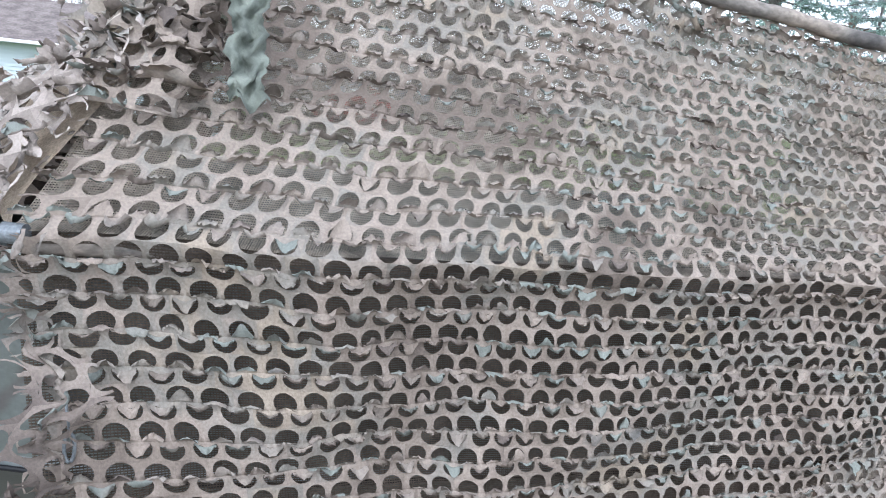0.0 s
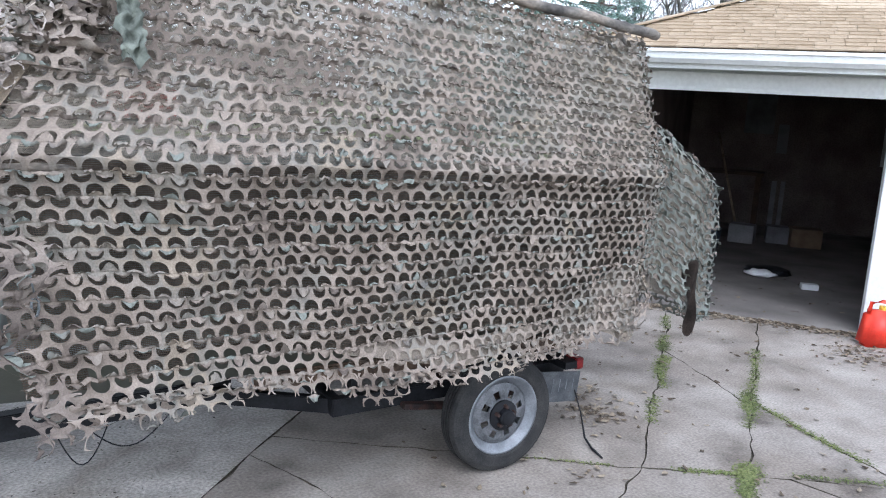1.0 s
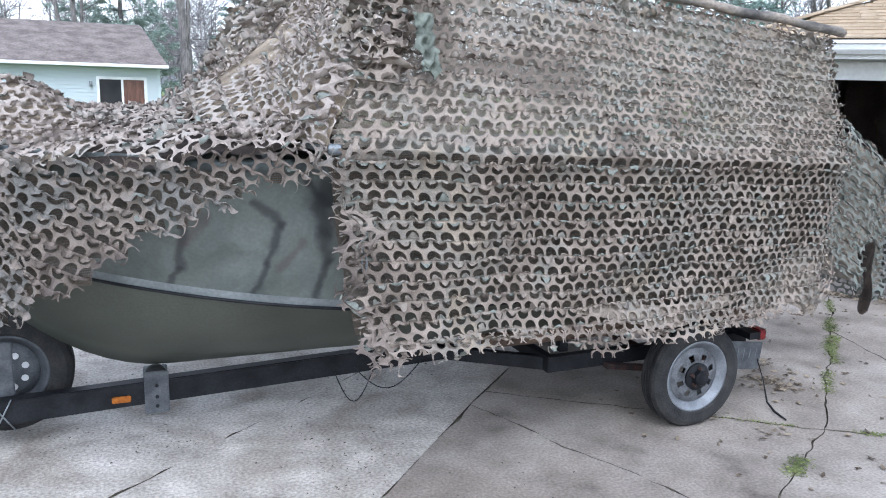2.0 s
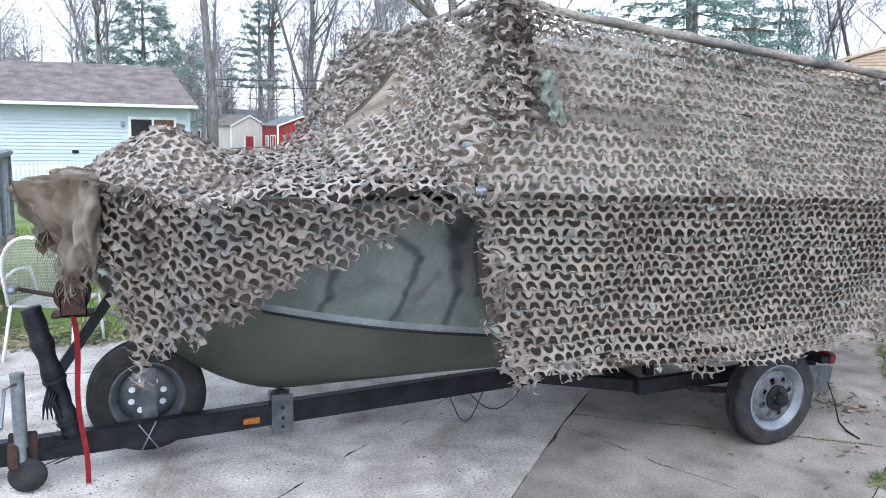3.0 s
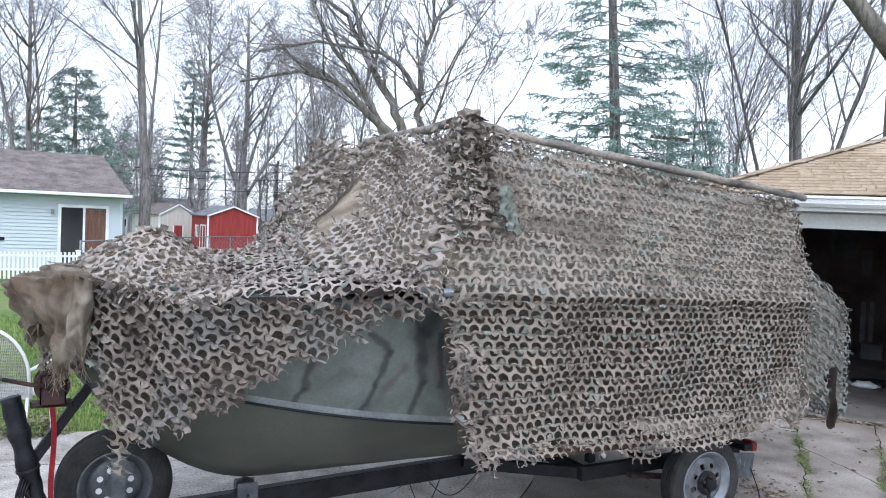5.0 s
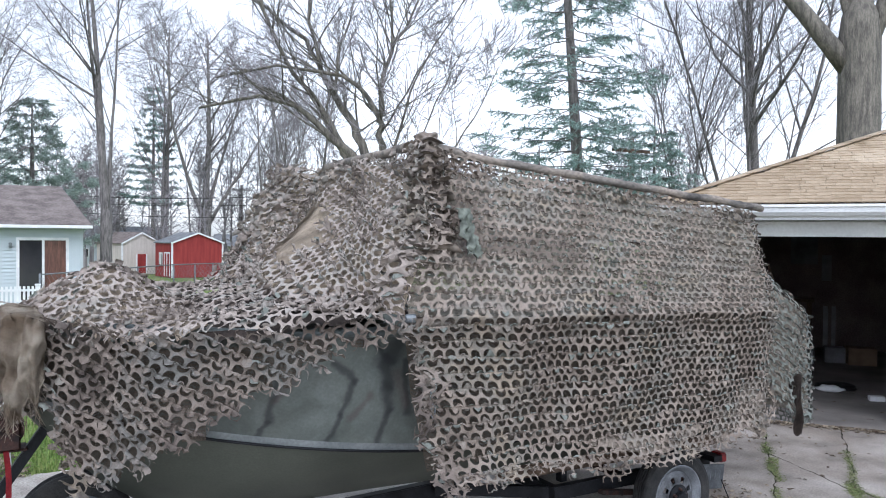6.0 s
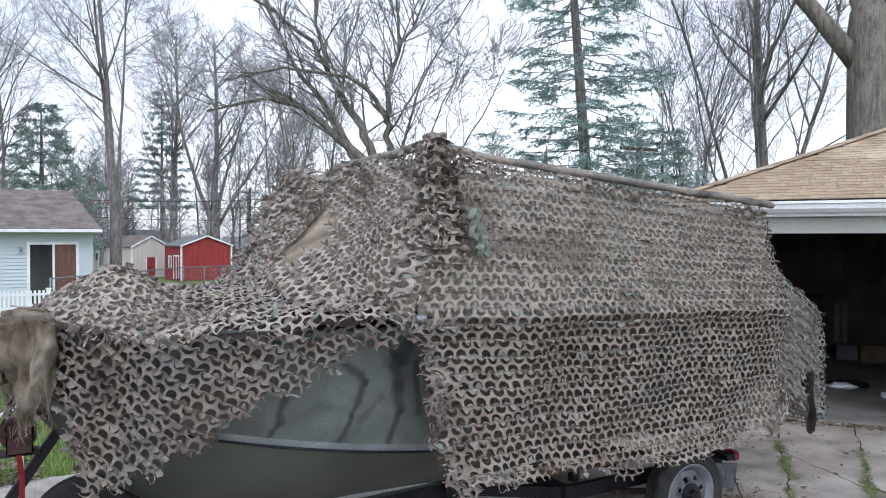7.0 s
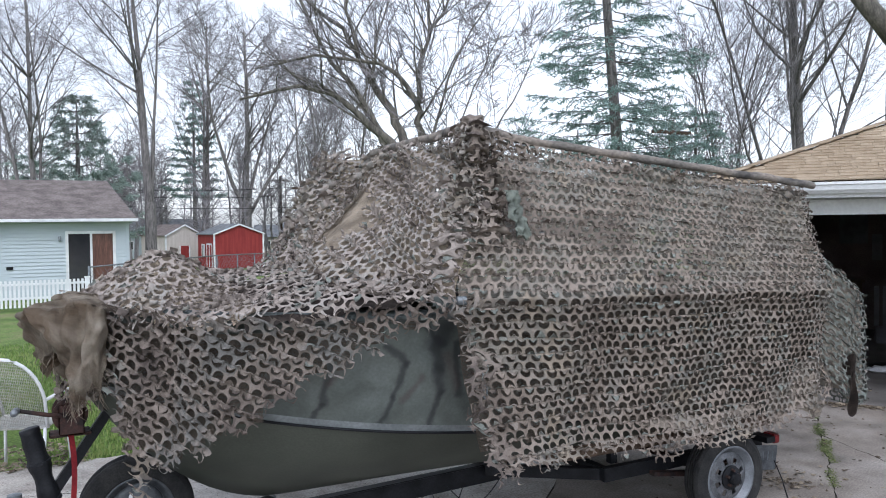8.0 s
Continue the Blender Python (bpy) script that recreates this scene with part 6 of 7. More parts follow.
# the spreading maple behind the boat
MAPLE = [
    ([(-0.30, 3.0), (-0.55, 3.55), (-1.05, 4.0), (-1.60, 4.45), (-2.25, 4.6), (-3.3, 4.35)], 0.15, 0.03),
    ([(-0.20, 3.0), (-0.70, 3.6), (-0.95, 4.1), (-1.25, 4.6), (-1.65, 5.05), (-2.2, 6.2), (-2.5, 7.6)], 0.12, 0.03),
    ([(-0.10, 3.0), (-0.33, 3.6), (-0.52, 4.15), (-0.85, 4.65), (-1.15, 5.1), (-1.5, 5.8), (-2.25, 6.4), (-3.2, 7.0)], 0.15, 0.03),
    ([(0.0, 2.9), (0.0, 3.75), (-0.07, 4.3), (-0.38, 4.75), (-0.75, 5.0), (-1.9, 5.15), (-3.0, 4.9)], 0.12, 0.02),
    ([(-0.07, 4.2), (0.0, 5.1), (0.2, 5.65), (0.12, 6.6), (0.2, 8.0)], 0.08, 0.02),
    ([(0.18, 5.6), (0.42, 6.0), (0.75, 6.7), (1.2, 7.9)], 0.05, 0.012),
    ([(-1.15, 5.1), (-1.35, 6.0), (-1.3, 7.2), (-1.5, 8.2)], 0.06, 0.015),
    ([(0.12, 3.2), (0.31, 3.95), (0.52, 4.75), (0.95, 5.6), (1.7, 6.7)], 0.05, 0.012),
    ([(0.40, 3.0), (1.40, 3.8), (1.92, 4.65), (2.25, 5.4)], 0.035, 0.01),
    ([(0.2, 3.1), (0.75, 3.9), (1.15, 4.9), (1.5, 5.6)], 0.03, 0.01),
    ([(-0.85, 4.65), (-0.9, 5.4), (-0.6, 6.2), (-0.55, 7.4)], 0.05, 0.012),
]
x, y = spot(27.0, 15.0)
side = Vector((math.cos(radians(27)), -math.sin(radians(27)), 0))
deep = Vector((math.sin(radians(27)), math.cos(radians(27)), 0))
r = random.Random(3)
maple = thing("bare_tree", "spreading leafless maple with several pale stems behind the boat", "tree", "bare trees", at=(x, y, gz(y) - 0.05))
out = {0: [([(0, 0, -0.1), (0, 0, 0.5), (0, 0, 1.8), (0, 0, 3.1)], [0.42, 0.34, 0.30, 0.26])], 1: [], 2: [], 3: []}
for k, (line, r0, r1) in enumerate(MAPLE):
    off = r.uniform(-0.8, 0.8)
    pts = []
    for i in range(len(line) - 1):
        for j in range(3):
            u, z = lerp(line[i][0], line[i + 1][0], j / 3), lerp(line[i][1], line[i + 1][1], j / 3)
            g = (i + j / 3) / (len(line) - 1)
            pts.append(side * (u + r.gauss(0, 0.02)) + deep * (off * g + r.gauss(0, 0.02)) + Vector((0, 0, z)))
    pts.append(side * line[-1][0] + deep * off + Vector((0, 0, line[-1][1])))
    n = len(pts) - 1
    rads = [0.72 * lerp(r0, r1, (i / n) ** 0.8) for i in range(n + 1)]
    out[0].append((pts, rads))
    for _ in range(15):
        f = r.uniform(0.18, 1.0)
        i = min(int(f * n), n - 1)
        t = (pts[i + 1] - pts[i]).normalized()
        way = t * 0.8 + side * r.gauss(-0.25, 0.8) + deep * r.gauss(0, 0.6) + Vector((0, 0, r.uniform(0.0, 0.9)))
        limb(r, pts[i], way, r.uniform(0.9, 2.6), min(rads[i] * 0.5, r.uniform(0.012, 0.035)), 1, out, 0.03, 0.09, (6, 8), 0.8, 5)
tube_part("trunk", out[0], M_bark_tan, maple, sides=10)
tube_part("crown", out[1], M_bark_tan, maple, "leafless limbs", sides=5, kind="stuff")
tube_part("branchwork", [(p, [max(a, 0.006) for a in ra]) for p, ra in out[2]], M_twig, maple, "thin bare branches", sides=3, kind="stuff")
tube_part("twigwork", [(p, [max(a, 0.004) for a in ra]) for p, ra in out[3]], M_twig, maple, "fine bare twigs", sides=3, kind="stuff", smooth=False)
# tall double trunk beside the house
x, y = spot(8.3, 33.0)
bare_tree(x, y, [(0.01, 0, 13, 0.16, 2.2), (-0.05, 0.03, 12, 0.11, 2.0), (0.10, 0, 10, 0.08, 3.0)], 5, "tall leafless tree beside the neighbour's house", split=(10, 12), spread=1.25, thick=1.3, wig=0.025, up=0.04, twigs=13)
x, y = spot(1.2, 44.0)
bare_tree(x, y, [(0.0, 0, 15, 0.17, 1.5), (-0.09, 0, 14, 0.13, 1.5), (0.10, 0, 13, 0.11, 1.5)], 6, "cluster of tall thin leafless trunks behind the house", split=(10, 12), spread=1.2, thick=1.4, wig=0.045, up=0.06, twigs=12)
x, y = spot(14.6, 68.0)
bare_tree(x, y, [(0.04, 0, 15, 0.34, 4.2), (0.62, 0, 12, 0.17, 3.8), (-0.35, 0, 13, 0.20, 4.2), (0.2, 0, 14, 0.16, 4.6)], 7, "leafless tree with low side limbs behind the sheds", split=(11, 13), spread=1.2, thick=1.8, wig=0.06, up=0.04, twigs=13)
x, y = spot(11.9, 74.0)
bare_tree(x, y, [(0.0, 0, 19, 0.27, 3.0), (-0.05, 0, 17, 0.17, 1.5), (0.12, 0, 17, 0.13, 3.0)], 8, "straight leafless tree behind the tan shed", split=(9, 11), thick=2.2, spread=1.1, wig=0.04, up=0.06)
x, y = spot(19.5, 44.0)
bare_tree(x, y, [(0.0, 0, 10, 0.15, 1.0), (0.22, 0, 9, 0.11, 1.0), (-0.25, 0, 9, 0.11, 1.0)], 9, "leafless tree with many fine twigs in the back yard", split=(9, 11), thick=1.5, wig=0.05, twigs=12)
x, y = spot(22.5, 34.0)
bare_tree(x, y, [(0.0, 0, 8, 0.10, 1.0), (-0.3, 0, 8, 0.09, 1.0)], 19, "small leafless tree with dense twigs in the back yard", split=(9, 11), thick=1.3, wig=0.06, twigs=12)
x, y = spot(53.0, 24.0)
bare_tree(x, y, [(0.0, 0, 11, 0.19, 1.0), (0.16, -0.1, 10, 0.10, 0.8), (-0.34, 0.1, 10, 0.07, 0.8), (-0.16, -0.1, 10, 0.08, 0.8), (0.36, 0.1, 9, 0.08, 0.8), (-0.55, 0.1, 8, 0.05, 0.8), (0.5, 0, 8, 0.05, 0.8)], 10, "many-stemmed dark leafless tree behind the garage", split=(8, 10), spread=1.05, thick=1.1, wig=0.06, up=0.04)
x, y = spot(58.9, 19.0)
bare_tree(x, y, [(-0.62, 0.45, 7, 0.22, 5.6), (0.02, 0.0, 7, 0.32, 6.2), (0.26, -0.3, 7, 0.20, 6.0), (-0.25, 0.2, 6, 0.10, 6.3)], 12, "massive forked tree trunk rising behind the garage", M_bark_tan, split=(6, 8), thick=1.2, wig=0.06)
x, y = spot(47.8, 28.0)
bare_tree(x, y, [(0.1, 0, 8, 0.08, 0.6), (-0.3, 0, 7, 0.05, 0.6), (0.35, 0, 8, 0.06, 0.6)], 13, "slim leafless tree between spruce and garage", split=(7, 9), thick=1.4)


def spruce(x, y, height, reach, trunk_r, seed, label, lean=0.0, start=1.2, dense=1.0, step=0.42, sweep=-0.15, size=1.0, fluff=1.0, needles=None):
    """A conifer: whorls of boughs with drooping needle sprays."""
    r = random.Random(seed)
    t = thing("conifer", label, "tree", "conifers", at=(x, y, gz(y) - 0.05))
    top = Vector((lean * height, 0, height))
    tube_part("trunk", [([Vector((0, 0, -0.1)), top * 0.33, top * 0.66, top], [trunk_r, trunk_r * 0.75, trunk_r * 0.45, 0.02])], M_bark, t, sides=10)
    boughs, vs, fs = [], [], []
    z = start
    while z < height - 0.2:
        f = (z - start) / (height - start)
        n = r.randint(4, 7)
        a0 = r.uniform(0, 6.28)
        for k in range(n):
            a = a0 + 6.28 * k / n + r.uniform(-0.3, 0.3)
            length = reach * (1 - f) ** 0.75 * r.uniform(0.55, 1.1) + 0.15
            c, s = math.cos(a), math.sin(a)
            base = top * (z / height)
            pts = []
            for i in range(6):
                g = i / 5
                pts.append(base + Vector((c * length * g, s * length * g, length * (sweep * g + 0.22 * g * g) + 0.05 * r.uniform(-1, 1))))
            boughs.append((pts, [0.022 * (1 - 0.8 * i / 5) * (0.5 + trunk_r * 2) for i in range(6)]))
            for _ in range(int(length * 9 * dense) + 2):
                g = r.uniform(0.22, 1.0)
                bare = noise.noise(Vector((c * g * 3, s * g * 3, z * 1.3 + seed))) < -0.30
                i = min(int(g * 5), 4)
                p = pts[i].lerp(pts[i + 1], g * 5 - i)
                b = r.choice((-1, 1)) * r.uniform(0.3, 1.1)
                S = r.uniform(0.25, 0.55) * (0.4 + 0.32 * reach) * (1.15 - 0.5 * g)
                d = Vector((math.cos(a + b), math.sin(a + b), r.uniform(-0.45, 0.15))).normalized() * S
                e = p + d + Vector((0, 0, -0.12 * S))
                boughs.append(([p, p + d * 0.5, e], [0.006, 0.005, 0.003]))
                if bare:
                    continue
                for k in range(int(26 * fluff)):
                    h = r.uniform(0.1, 1.05)
                    o = p + d * h + Vector((0, 0, -0.12 * S * h * h))
                    L = r.uniform(0.05, 0.12) * size
                    v = (d.normalized() * r.uniform(0.2, 0.9) + Vector((r.gauss(0, 0.6), r.gauss(0, 0.6), r.gauss(-0.05, 0.55)))).normalized() * L
                    w = v.cross(Vector((r.gauss(0, 1), r.gauss(0, 1), 1))).normalized() * L * 0.10
                    q = len(vs)
                    vs += [o - w, o + w, o + v * 0.6 + w * 0.8, o + v, o + v * 0.6 - w * 0.8]
                    fs += [(q, q + 1, q + 2, q + 3), (q, q + 3, q + 4)]
        z += step * r.uniform(0.7, 1.2)
    tube_part("boughwork", boughs, M_bark, t, "thin drooping boughs", sides=4, kind="stuff")
    me = bpy.data.meshes.new("needles")
    me.from_pydata([tuple(v) for v in vs], [], fs)
    part_mesh("needles", me, needles or M_needle, t, "blue-green needle sprays with gaps", "stuff")
    return t


x, y = spot(41.7, 21.0)
spruce(x, y, 15, 2.9, 0.18, 2, "tall thin spruce with sparse blue-green boughs", lean=-0.09, start=1.0, dense=0.95, step=0.36, sweep=-0.22, size=1.15, fluff=1.0)
x, y = spot(46.2, 23.0)
spruce(x, y, 5.6, 2.2, 0.10, 3, "low bushy spruce behind the garage", start=0.5, dense=0.9, step=0.34, size=1.1, fluff=1.1)
x, y = spot(38.2, 24.0)
spruce(x, y, 5.0, 2.0, 0.10, 9, "low spruce behind the boat", start=0.5, dense=0.9, step=0.34, size=1.1, fluff=1.0)
x, y = spot(3.9, 47.0)
spruce(x, y, 10.2, 4.3, 0.24, 4, "dark green pine behind the neighbour's house", start=2.2, dense=0.62, step=0.62, size=2.3, fluff=1.3, sweep=0.02, needles=M_pine)
x, y = spot(11.2, 76.0)
spruce(x, y, 17.0, 2.8, 0.24, 5, "slim dark conifer among leafless trees", start=6.0, dense=0.6, step=0.7, size=2.5)

# far woods, haze given only by the paled twig colour
def far_wood(name, rows, seed, label):
    r = random.Random(seed)
    lines = []
    for az, dist, h in rows:
        x, y = spot(az, dist)
        for _ in range(r.randint(2, 4)):
            dx, dy = r.uniform(-1.5, 1.5), r.uniform(-1.5, 1.5)
            hh = h * r.uniform(0.7, 1.1)
            lean = r.gauss(0, 0.05)
            pts = [(x + dx + lean * hh * k / 4 + r.gauss(0, 0.12), y + dy, gz(y) + hh * k / 4) for k in range(5)]
            lines.append((pts, [0.13, 0.10, 0.07, 0.04, 0.015]))
            for _ in range(34):
                f = r.uniform(0.25, 1)
                i = min(int(f * 4), 3)
                p = Vector(pts[i]).lerp(Vector(pts[i + 1]), f * 4 - i)
                a, L = r.uniform(0, 6.28), r.uniform(0.8, 3.2)
                d = Vector((math.cos(a) * 0.6, math.sin(a) * 0.6, r.uniform(0.2, 1.0))).normalized() * L
                q = p + d * 0.5 + Vector((0, 0, 0.1))
                lines.append(([p, q, p + d], [0.028, 0.02, 0.01]))
                for _ in range(4):
                    e = q + Vector((r.gauss(0, 0.6), r.gauss(0, 0.6), abs(r.gauss(0.4, 0.4))))
                    lines.append(([q, e], [0.018, 0.008]))
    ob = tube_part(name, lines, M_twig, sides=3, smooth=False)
    return tagged(ob, label, "woods", kind="stuff")


r = random.Random(31)
far_wood("far_wood", [(r.uniform(-8, 66), r.uniform(62, 95), r.uniform(8, 14)) for _ in range(70)], 32, "leafless woods beyond the back yards, haze painted into their colour")

# ---- neighbour's house ----
house = thing("house", "single-storey house with pale blue siding and brown shingle roof", "house", at=(0, 24.6, -0.30))
HX0, HX1, HY1, HZ = -16.0, -1.33, 7.0, 2.47
wx0, wx1, wz0, wz1 = -3.18, -1.79, 0.08, 2.06
part("wall", boxes((HX0, wx0, 0, 0.15, -0.1, HZ), (wx1, HX1, 0, 0.15, -0.1, HZ), (wx0, wx1, 0, 0.15, wz1, HZ), (wx0, wx1, 0, 0.15, -0.1, wz0)), M_siding, house)
part("wall", boxes((HX1 - 0.15, HX1, 0.15, HY1, -0.1, HZ)), M_siding, house)
part("wall", boxes((HX0, HX1 - 0.15, HY1 - 0.15, HY1, -0.1, HZ)), M_siding, house)
me_board = bpy.data.meshes.new("siding_board")
tmp = bmesh.new()
vv = [tmp.verts.new(p) for p in ((0, 0, 0), (1, 0, 0), (1, -0.030, 0.0), (0, -0.030, 0.0), (0, 0, 0.115), (1, 0, 0.115), (1, -0.004, 0.115), (0, -0.004, 0.115))]
for f in ((0, 3, 2, 1), (4, 5, 6, 7), (3, 7, 6, 2), (0, 1, 5, 4), (0, 4, 7, 3), (1, 2, 6, 5)):
    tmp.faces.new([vv[i] for i in f])
tmp.to_mesh(me_board), tmp.free()
me_board.materials.append(M_siding)
z = 0.0
while z < HZ - 0.1:
    spans = [(HX0, wx0 - 0.06), (wx1 + 0.06, HX1 - 0.07)] if wz0 - 0.1 < z < wz1 else [(HX0, HX1 - 0.07)]
    for a, b in spans:
        ob = part_mesh("siding_board", me_board, None, house)
        ob.matrix_basis = Matrix.Translation((a, -0.002, z)) @ Matrix.Diagonal((b - a, 1, 1, 1))
    z += 0.115
part("corner_board", boxes((HX1 - 0.07, HX1 + 0.02, -0.03, 0.1, -0.05, HZ), bevel=0.005), M_siding, house)
hw_ = part("patio_door", boxes((wx0 - 0.06, wx0 + 0.03, -0.04, 0.1, wz0, wz1 + 0.06), (wx1 - 0.03, wx1 + 0.06, -0.04, 0.1, wz0, wz1 + 0.06), (wx0 + 0.03, wx1 - 0.03, -0.04, 0.1, wz1 - 0.03, wz1 + 0.06), (wx0 + 0.03, wx1 - 0.03, -0.04, 0.1, wz0, wz0 + 0.05), (-2.51, -2.44, -0.02, 0.08, wz0 + 0.05, wz1 - 0.03), bevel=0.004), M_white, house, "white framed sliding patio door")
part("pane", boxes((wx0 + 0.03, -2.51, 0.02, 0.03, wz0 + 0.05, wz1 - 0.03)), M_glass_dark, hw_, "dark screened pane")
part("pane", boxes((-2.44, wx1 - 0.03, 0.03, 0.04, wz0 + 0.05, wz1 - 0.03)), M_curtain, hw_, "pane with a red-brown curtain behind")
part("wall_lamp", boxes((-3.45, -3.36, -0.12, -0.02, 1.80, 1.96), bevel=0.01), M_galv, house, "small grey wall lamp")
part("vent", boxes((-4.93, -4.74, -0.06, -0.02, 0.92, 1.02), bevel=0.01), M_black, house, "dark dryer vent")
bm = bmesh.new()
ez, rzz = HZ - 0.02, 3.85
e0, e1 = -0.45, HY1 + 0.45
pts = [(HX0 - 0.4, e0, ez), (HX1 + 0.22, e0, ez), (HX1 + 0.22, e1, ez), (HX0 - 0.4, e1, ez), (HX0 - 0.4, HY1 / 2, rzz), (HX1 - 0.40, HY1 / 2, rzz)]
c = [bm.verts.new((p[0], p[1], p[2] + 0.10)) for p in pts] + [bm.verts.new(p) for p in pts]
for f in ((0, 1, 5, 4), (2, 3, 4, 5), (1, 2, 5), (3, 0, 4), (6, 9, 8, 7), (0, 6, 7, 1), (1, 7, 8, 2), (2, 8, 9, 3), (3, 9, 6, 0)):
    bm.faces.new([c[i] for i in f])
part("roof", bm, M_roof_brown, house, "brown shingle roof")
part("fascia", boxes((HX0 - 0.4, HX1 + 0.26, e0 - 0.09, e0 - 0.003, ez - 0.03, ez + 0.07), bevel=0.01), M_white, house, "white gutter along the eaves")
part("soffit", boxes((HX0 - 0.4, HX1 + 0.22, e0, 0.0, ez - 0.03, ez - 0.005)), M_white, house)

# ---- white picket fence and chain-link fence ----
fence = thing("picket_fence", "low white picket fence in front of the house", "fence", at=(0, 20.6, -0.15))
part("rail", boxes((-13, -2.80, 0.02, 0.06, 0.14, 0.20)), M_white, fence)
part("rail", boxes((-13, -2.80, 0.02, 0.06, 0.52, 0.58)), M_white, fence)
me_p = bpy.data.meshes.new("picket")
tmp = bmesh.new()
for x0, x1, z0, z1 in ((-0.03, 0.03, -0.08, 0.66),):
    box(tmp, x0, x1, 0.0, 0.018, z0, z1)
tmp.to_mesh(me_p), tmp.free()
me_p.materials.append(M_white)
x = -12.9
while x < -2.85:
    ob = part_mesh("picket", me_p, None, fence)
    ob.location = (x, 0, 0)
    x += 0.105
for x in (-12.9, -10.5, -8.0, -5.2, -2.80):
    part("post", boxes((x - 0.06, x + 0.06, -0.02, 0.10, -0.15, 0.68), (x - 0.075, x + 0.075, -0.035, 0.115, 0.68, 0.72), bevel=0.006), M_white, fence)
link = thing("chain_link_fence", "grey chain-link fence along the back yards", "fence", at=(0, 0, 0))
fpts = [Vector((-2.75, 20.65, gz(20.6))), Vector((2.0, 27.0, gz(27.0))), Vector((7.5, 38.0, gz(38.0))), Vector((16, 44, gz(44.0))), Vector((30, 46, gz(46.0)))]
for a, b in zip(fpts, fpts[1:]):
    n = max(1, int((b - a).length / 2.6))
    for k in range(n):
        p = a.lerp(b, k / n)
        tube_part("post", [([p + Vector((0, 0, -0.1)), p + Vector((0, 0, 1.15))], [0.03, 0.03])], M_galv, link, sides=6)
    tube_part("top_rail", [([a + Vector((0, 0, 1.12)), b + Vector((0, 0, 1.12))], [0.022, 0.022])], M_galv, link, sides=6)
    wires = []
    L = (b - a).length
    d = (b - a) / L
    m = int(L / 0.22)
    for k in range(m):
        for s in (-1, 1):
            p, q = a + d * (0.22 * k), a + d * min(L, max(0, 0.22 * k + s * 1.05))
            wires.append(([p + Vector((0, 0, 0.03)), q + Vector((0, 0, 1.1))], [0.004, 0.004]))
    tube_part("wire_mesh", wires, M_galv, link, "diagonal wire mesh", sides=3, kind="stuff")


# ---- sheds ----
def shed(name, x, y, w, d, h, ridge, rz, wall, roofm, label, doors):
    s = thing(name, label, "shed", at=(x, y, gz(y)), rz=rz)
    bm = bmesh.new()
    prof = [(-w / 2, 0), (w / 2, 0), (w / 2, h), (0, ridge), (-w / 2, h)]
    a = [bm.verts.new((px, 0, pz)) for px, pz in prof]
    b = [bm.verts.new((px, d, pz)) for px, pz in prof]
    bm.faces.new(a), bm.faces.new(list(reversed(b)))
    for i in range(5):
        j = (i + 1) % 5
        bm.faces.new((a[i], b[i], b[j], a[j]))
    bmesh.ops.recalc_face_normals(bm, faces=bm.faces)
    part("wall", bm, wall, s)
    for sgn in (-1, 1):
        bm = bmesh.new()
        o = 0.12
        k = (ridge - h) / (w / 2)
        q = [(sgn * (w / 2 + o), h - k * o + 0.03), (0, ridge + 0.03), (0, ridge + 0.11), (sgn * (w / 2 + o), h - k * o + 0.11)]
        a = [bm.verts.new((px, -0.12, pz)) for px, pz in q]
        b = [bm.verts.new((px, d + 0.12, pz)) for px, pz in q]
        bm.faces.new(a), bm.faces.new(list(reversed(b)))
        for i in range(4):
            j = (i + 1) % 4
            bm.faces.new((a[i], b[i], b[j], a[j]))
        bmesh.ops.recalc_face_normals(bm, faces=bm.faces)
        part("roof", bm, roofm, s)
        part("bargeboard", beam((sgn * (w / 2 + o), -0.135, h - k * o + 0.05), (0, -0.135, ridge + 0.05), 0.02, 0.11), M_white, s, "white bargeboard")
        part("corner_board", boxes((sgn * w / 2 - 0.06, sgn * w / 2 + 0.06, -0.03, 0.06, 0, h)), M_white, s)
    for wx, wy, ww, hh, z0, m, lab in doors:
        side = wy != 0
        dd = part("door", boxes((wx - ww / 2, wx + ww / 2, -0.05, -0.005, z0, z0 + hh)) if not side else boxes((-w / 2 - 0.05, -w / 2 - 0.005, wy - ww / 2, wy + ww / 2, z0, z0 + hh)), m, s, lab)
        if not side:
            for x0 in (wx - ww / 2 - 0.05, wx + ww / 2 - 0.05):
                part("trim", boxes((x0, x0 + 0.1, -0.06, -0.045, z0, z0 + hh)), M_white, dd)
        else:
            for y0 in (wy - ww / 2 - 0.05, wy - 0.04, wy + ww / 2 - 0.05):
                part("trim", boxes((-w / 2 - 0.07, -w / 2 - 0.052, y0, y0 + 0.1, z0, z0 + hh)), M_white, dd)
            part("trim", boxes((-w / 2 - 0.07, -w / 2 - 0.052, wy - ww / 2 + 0.05, wy + ww / 2 - 0.05, z0 + hh - 0.1, z0 + hh)), M_white, dd)
    return s


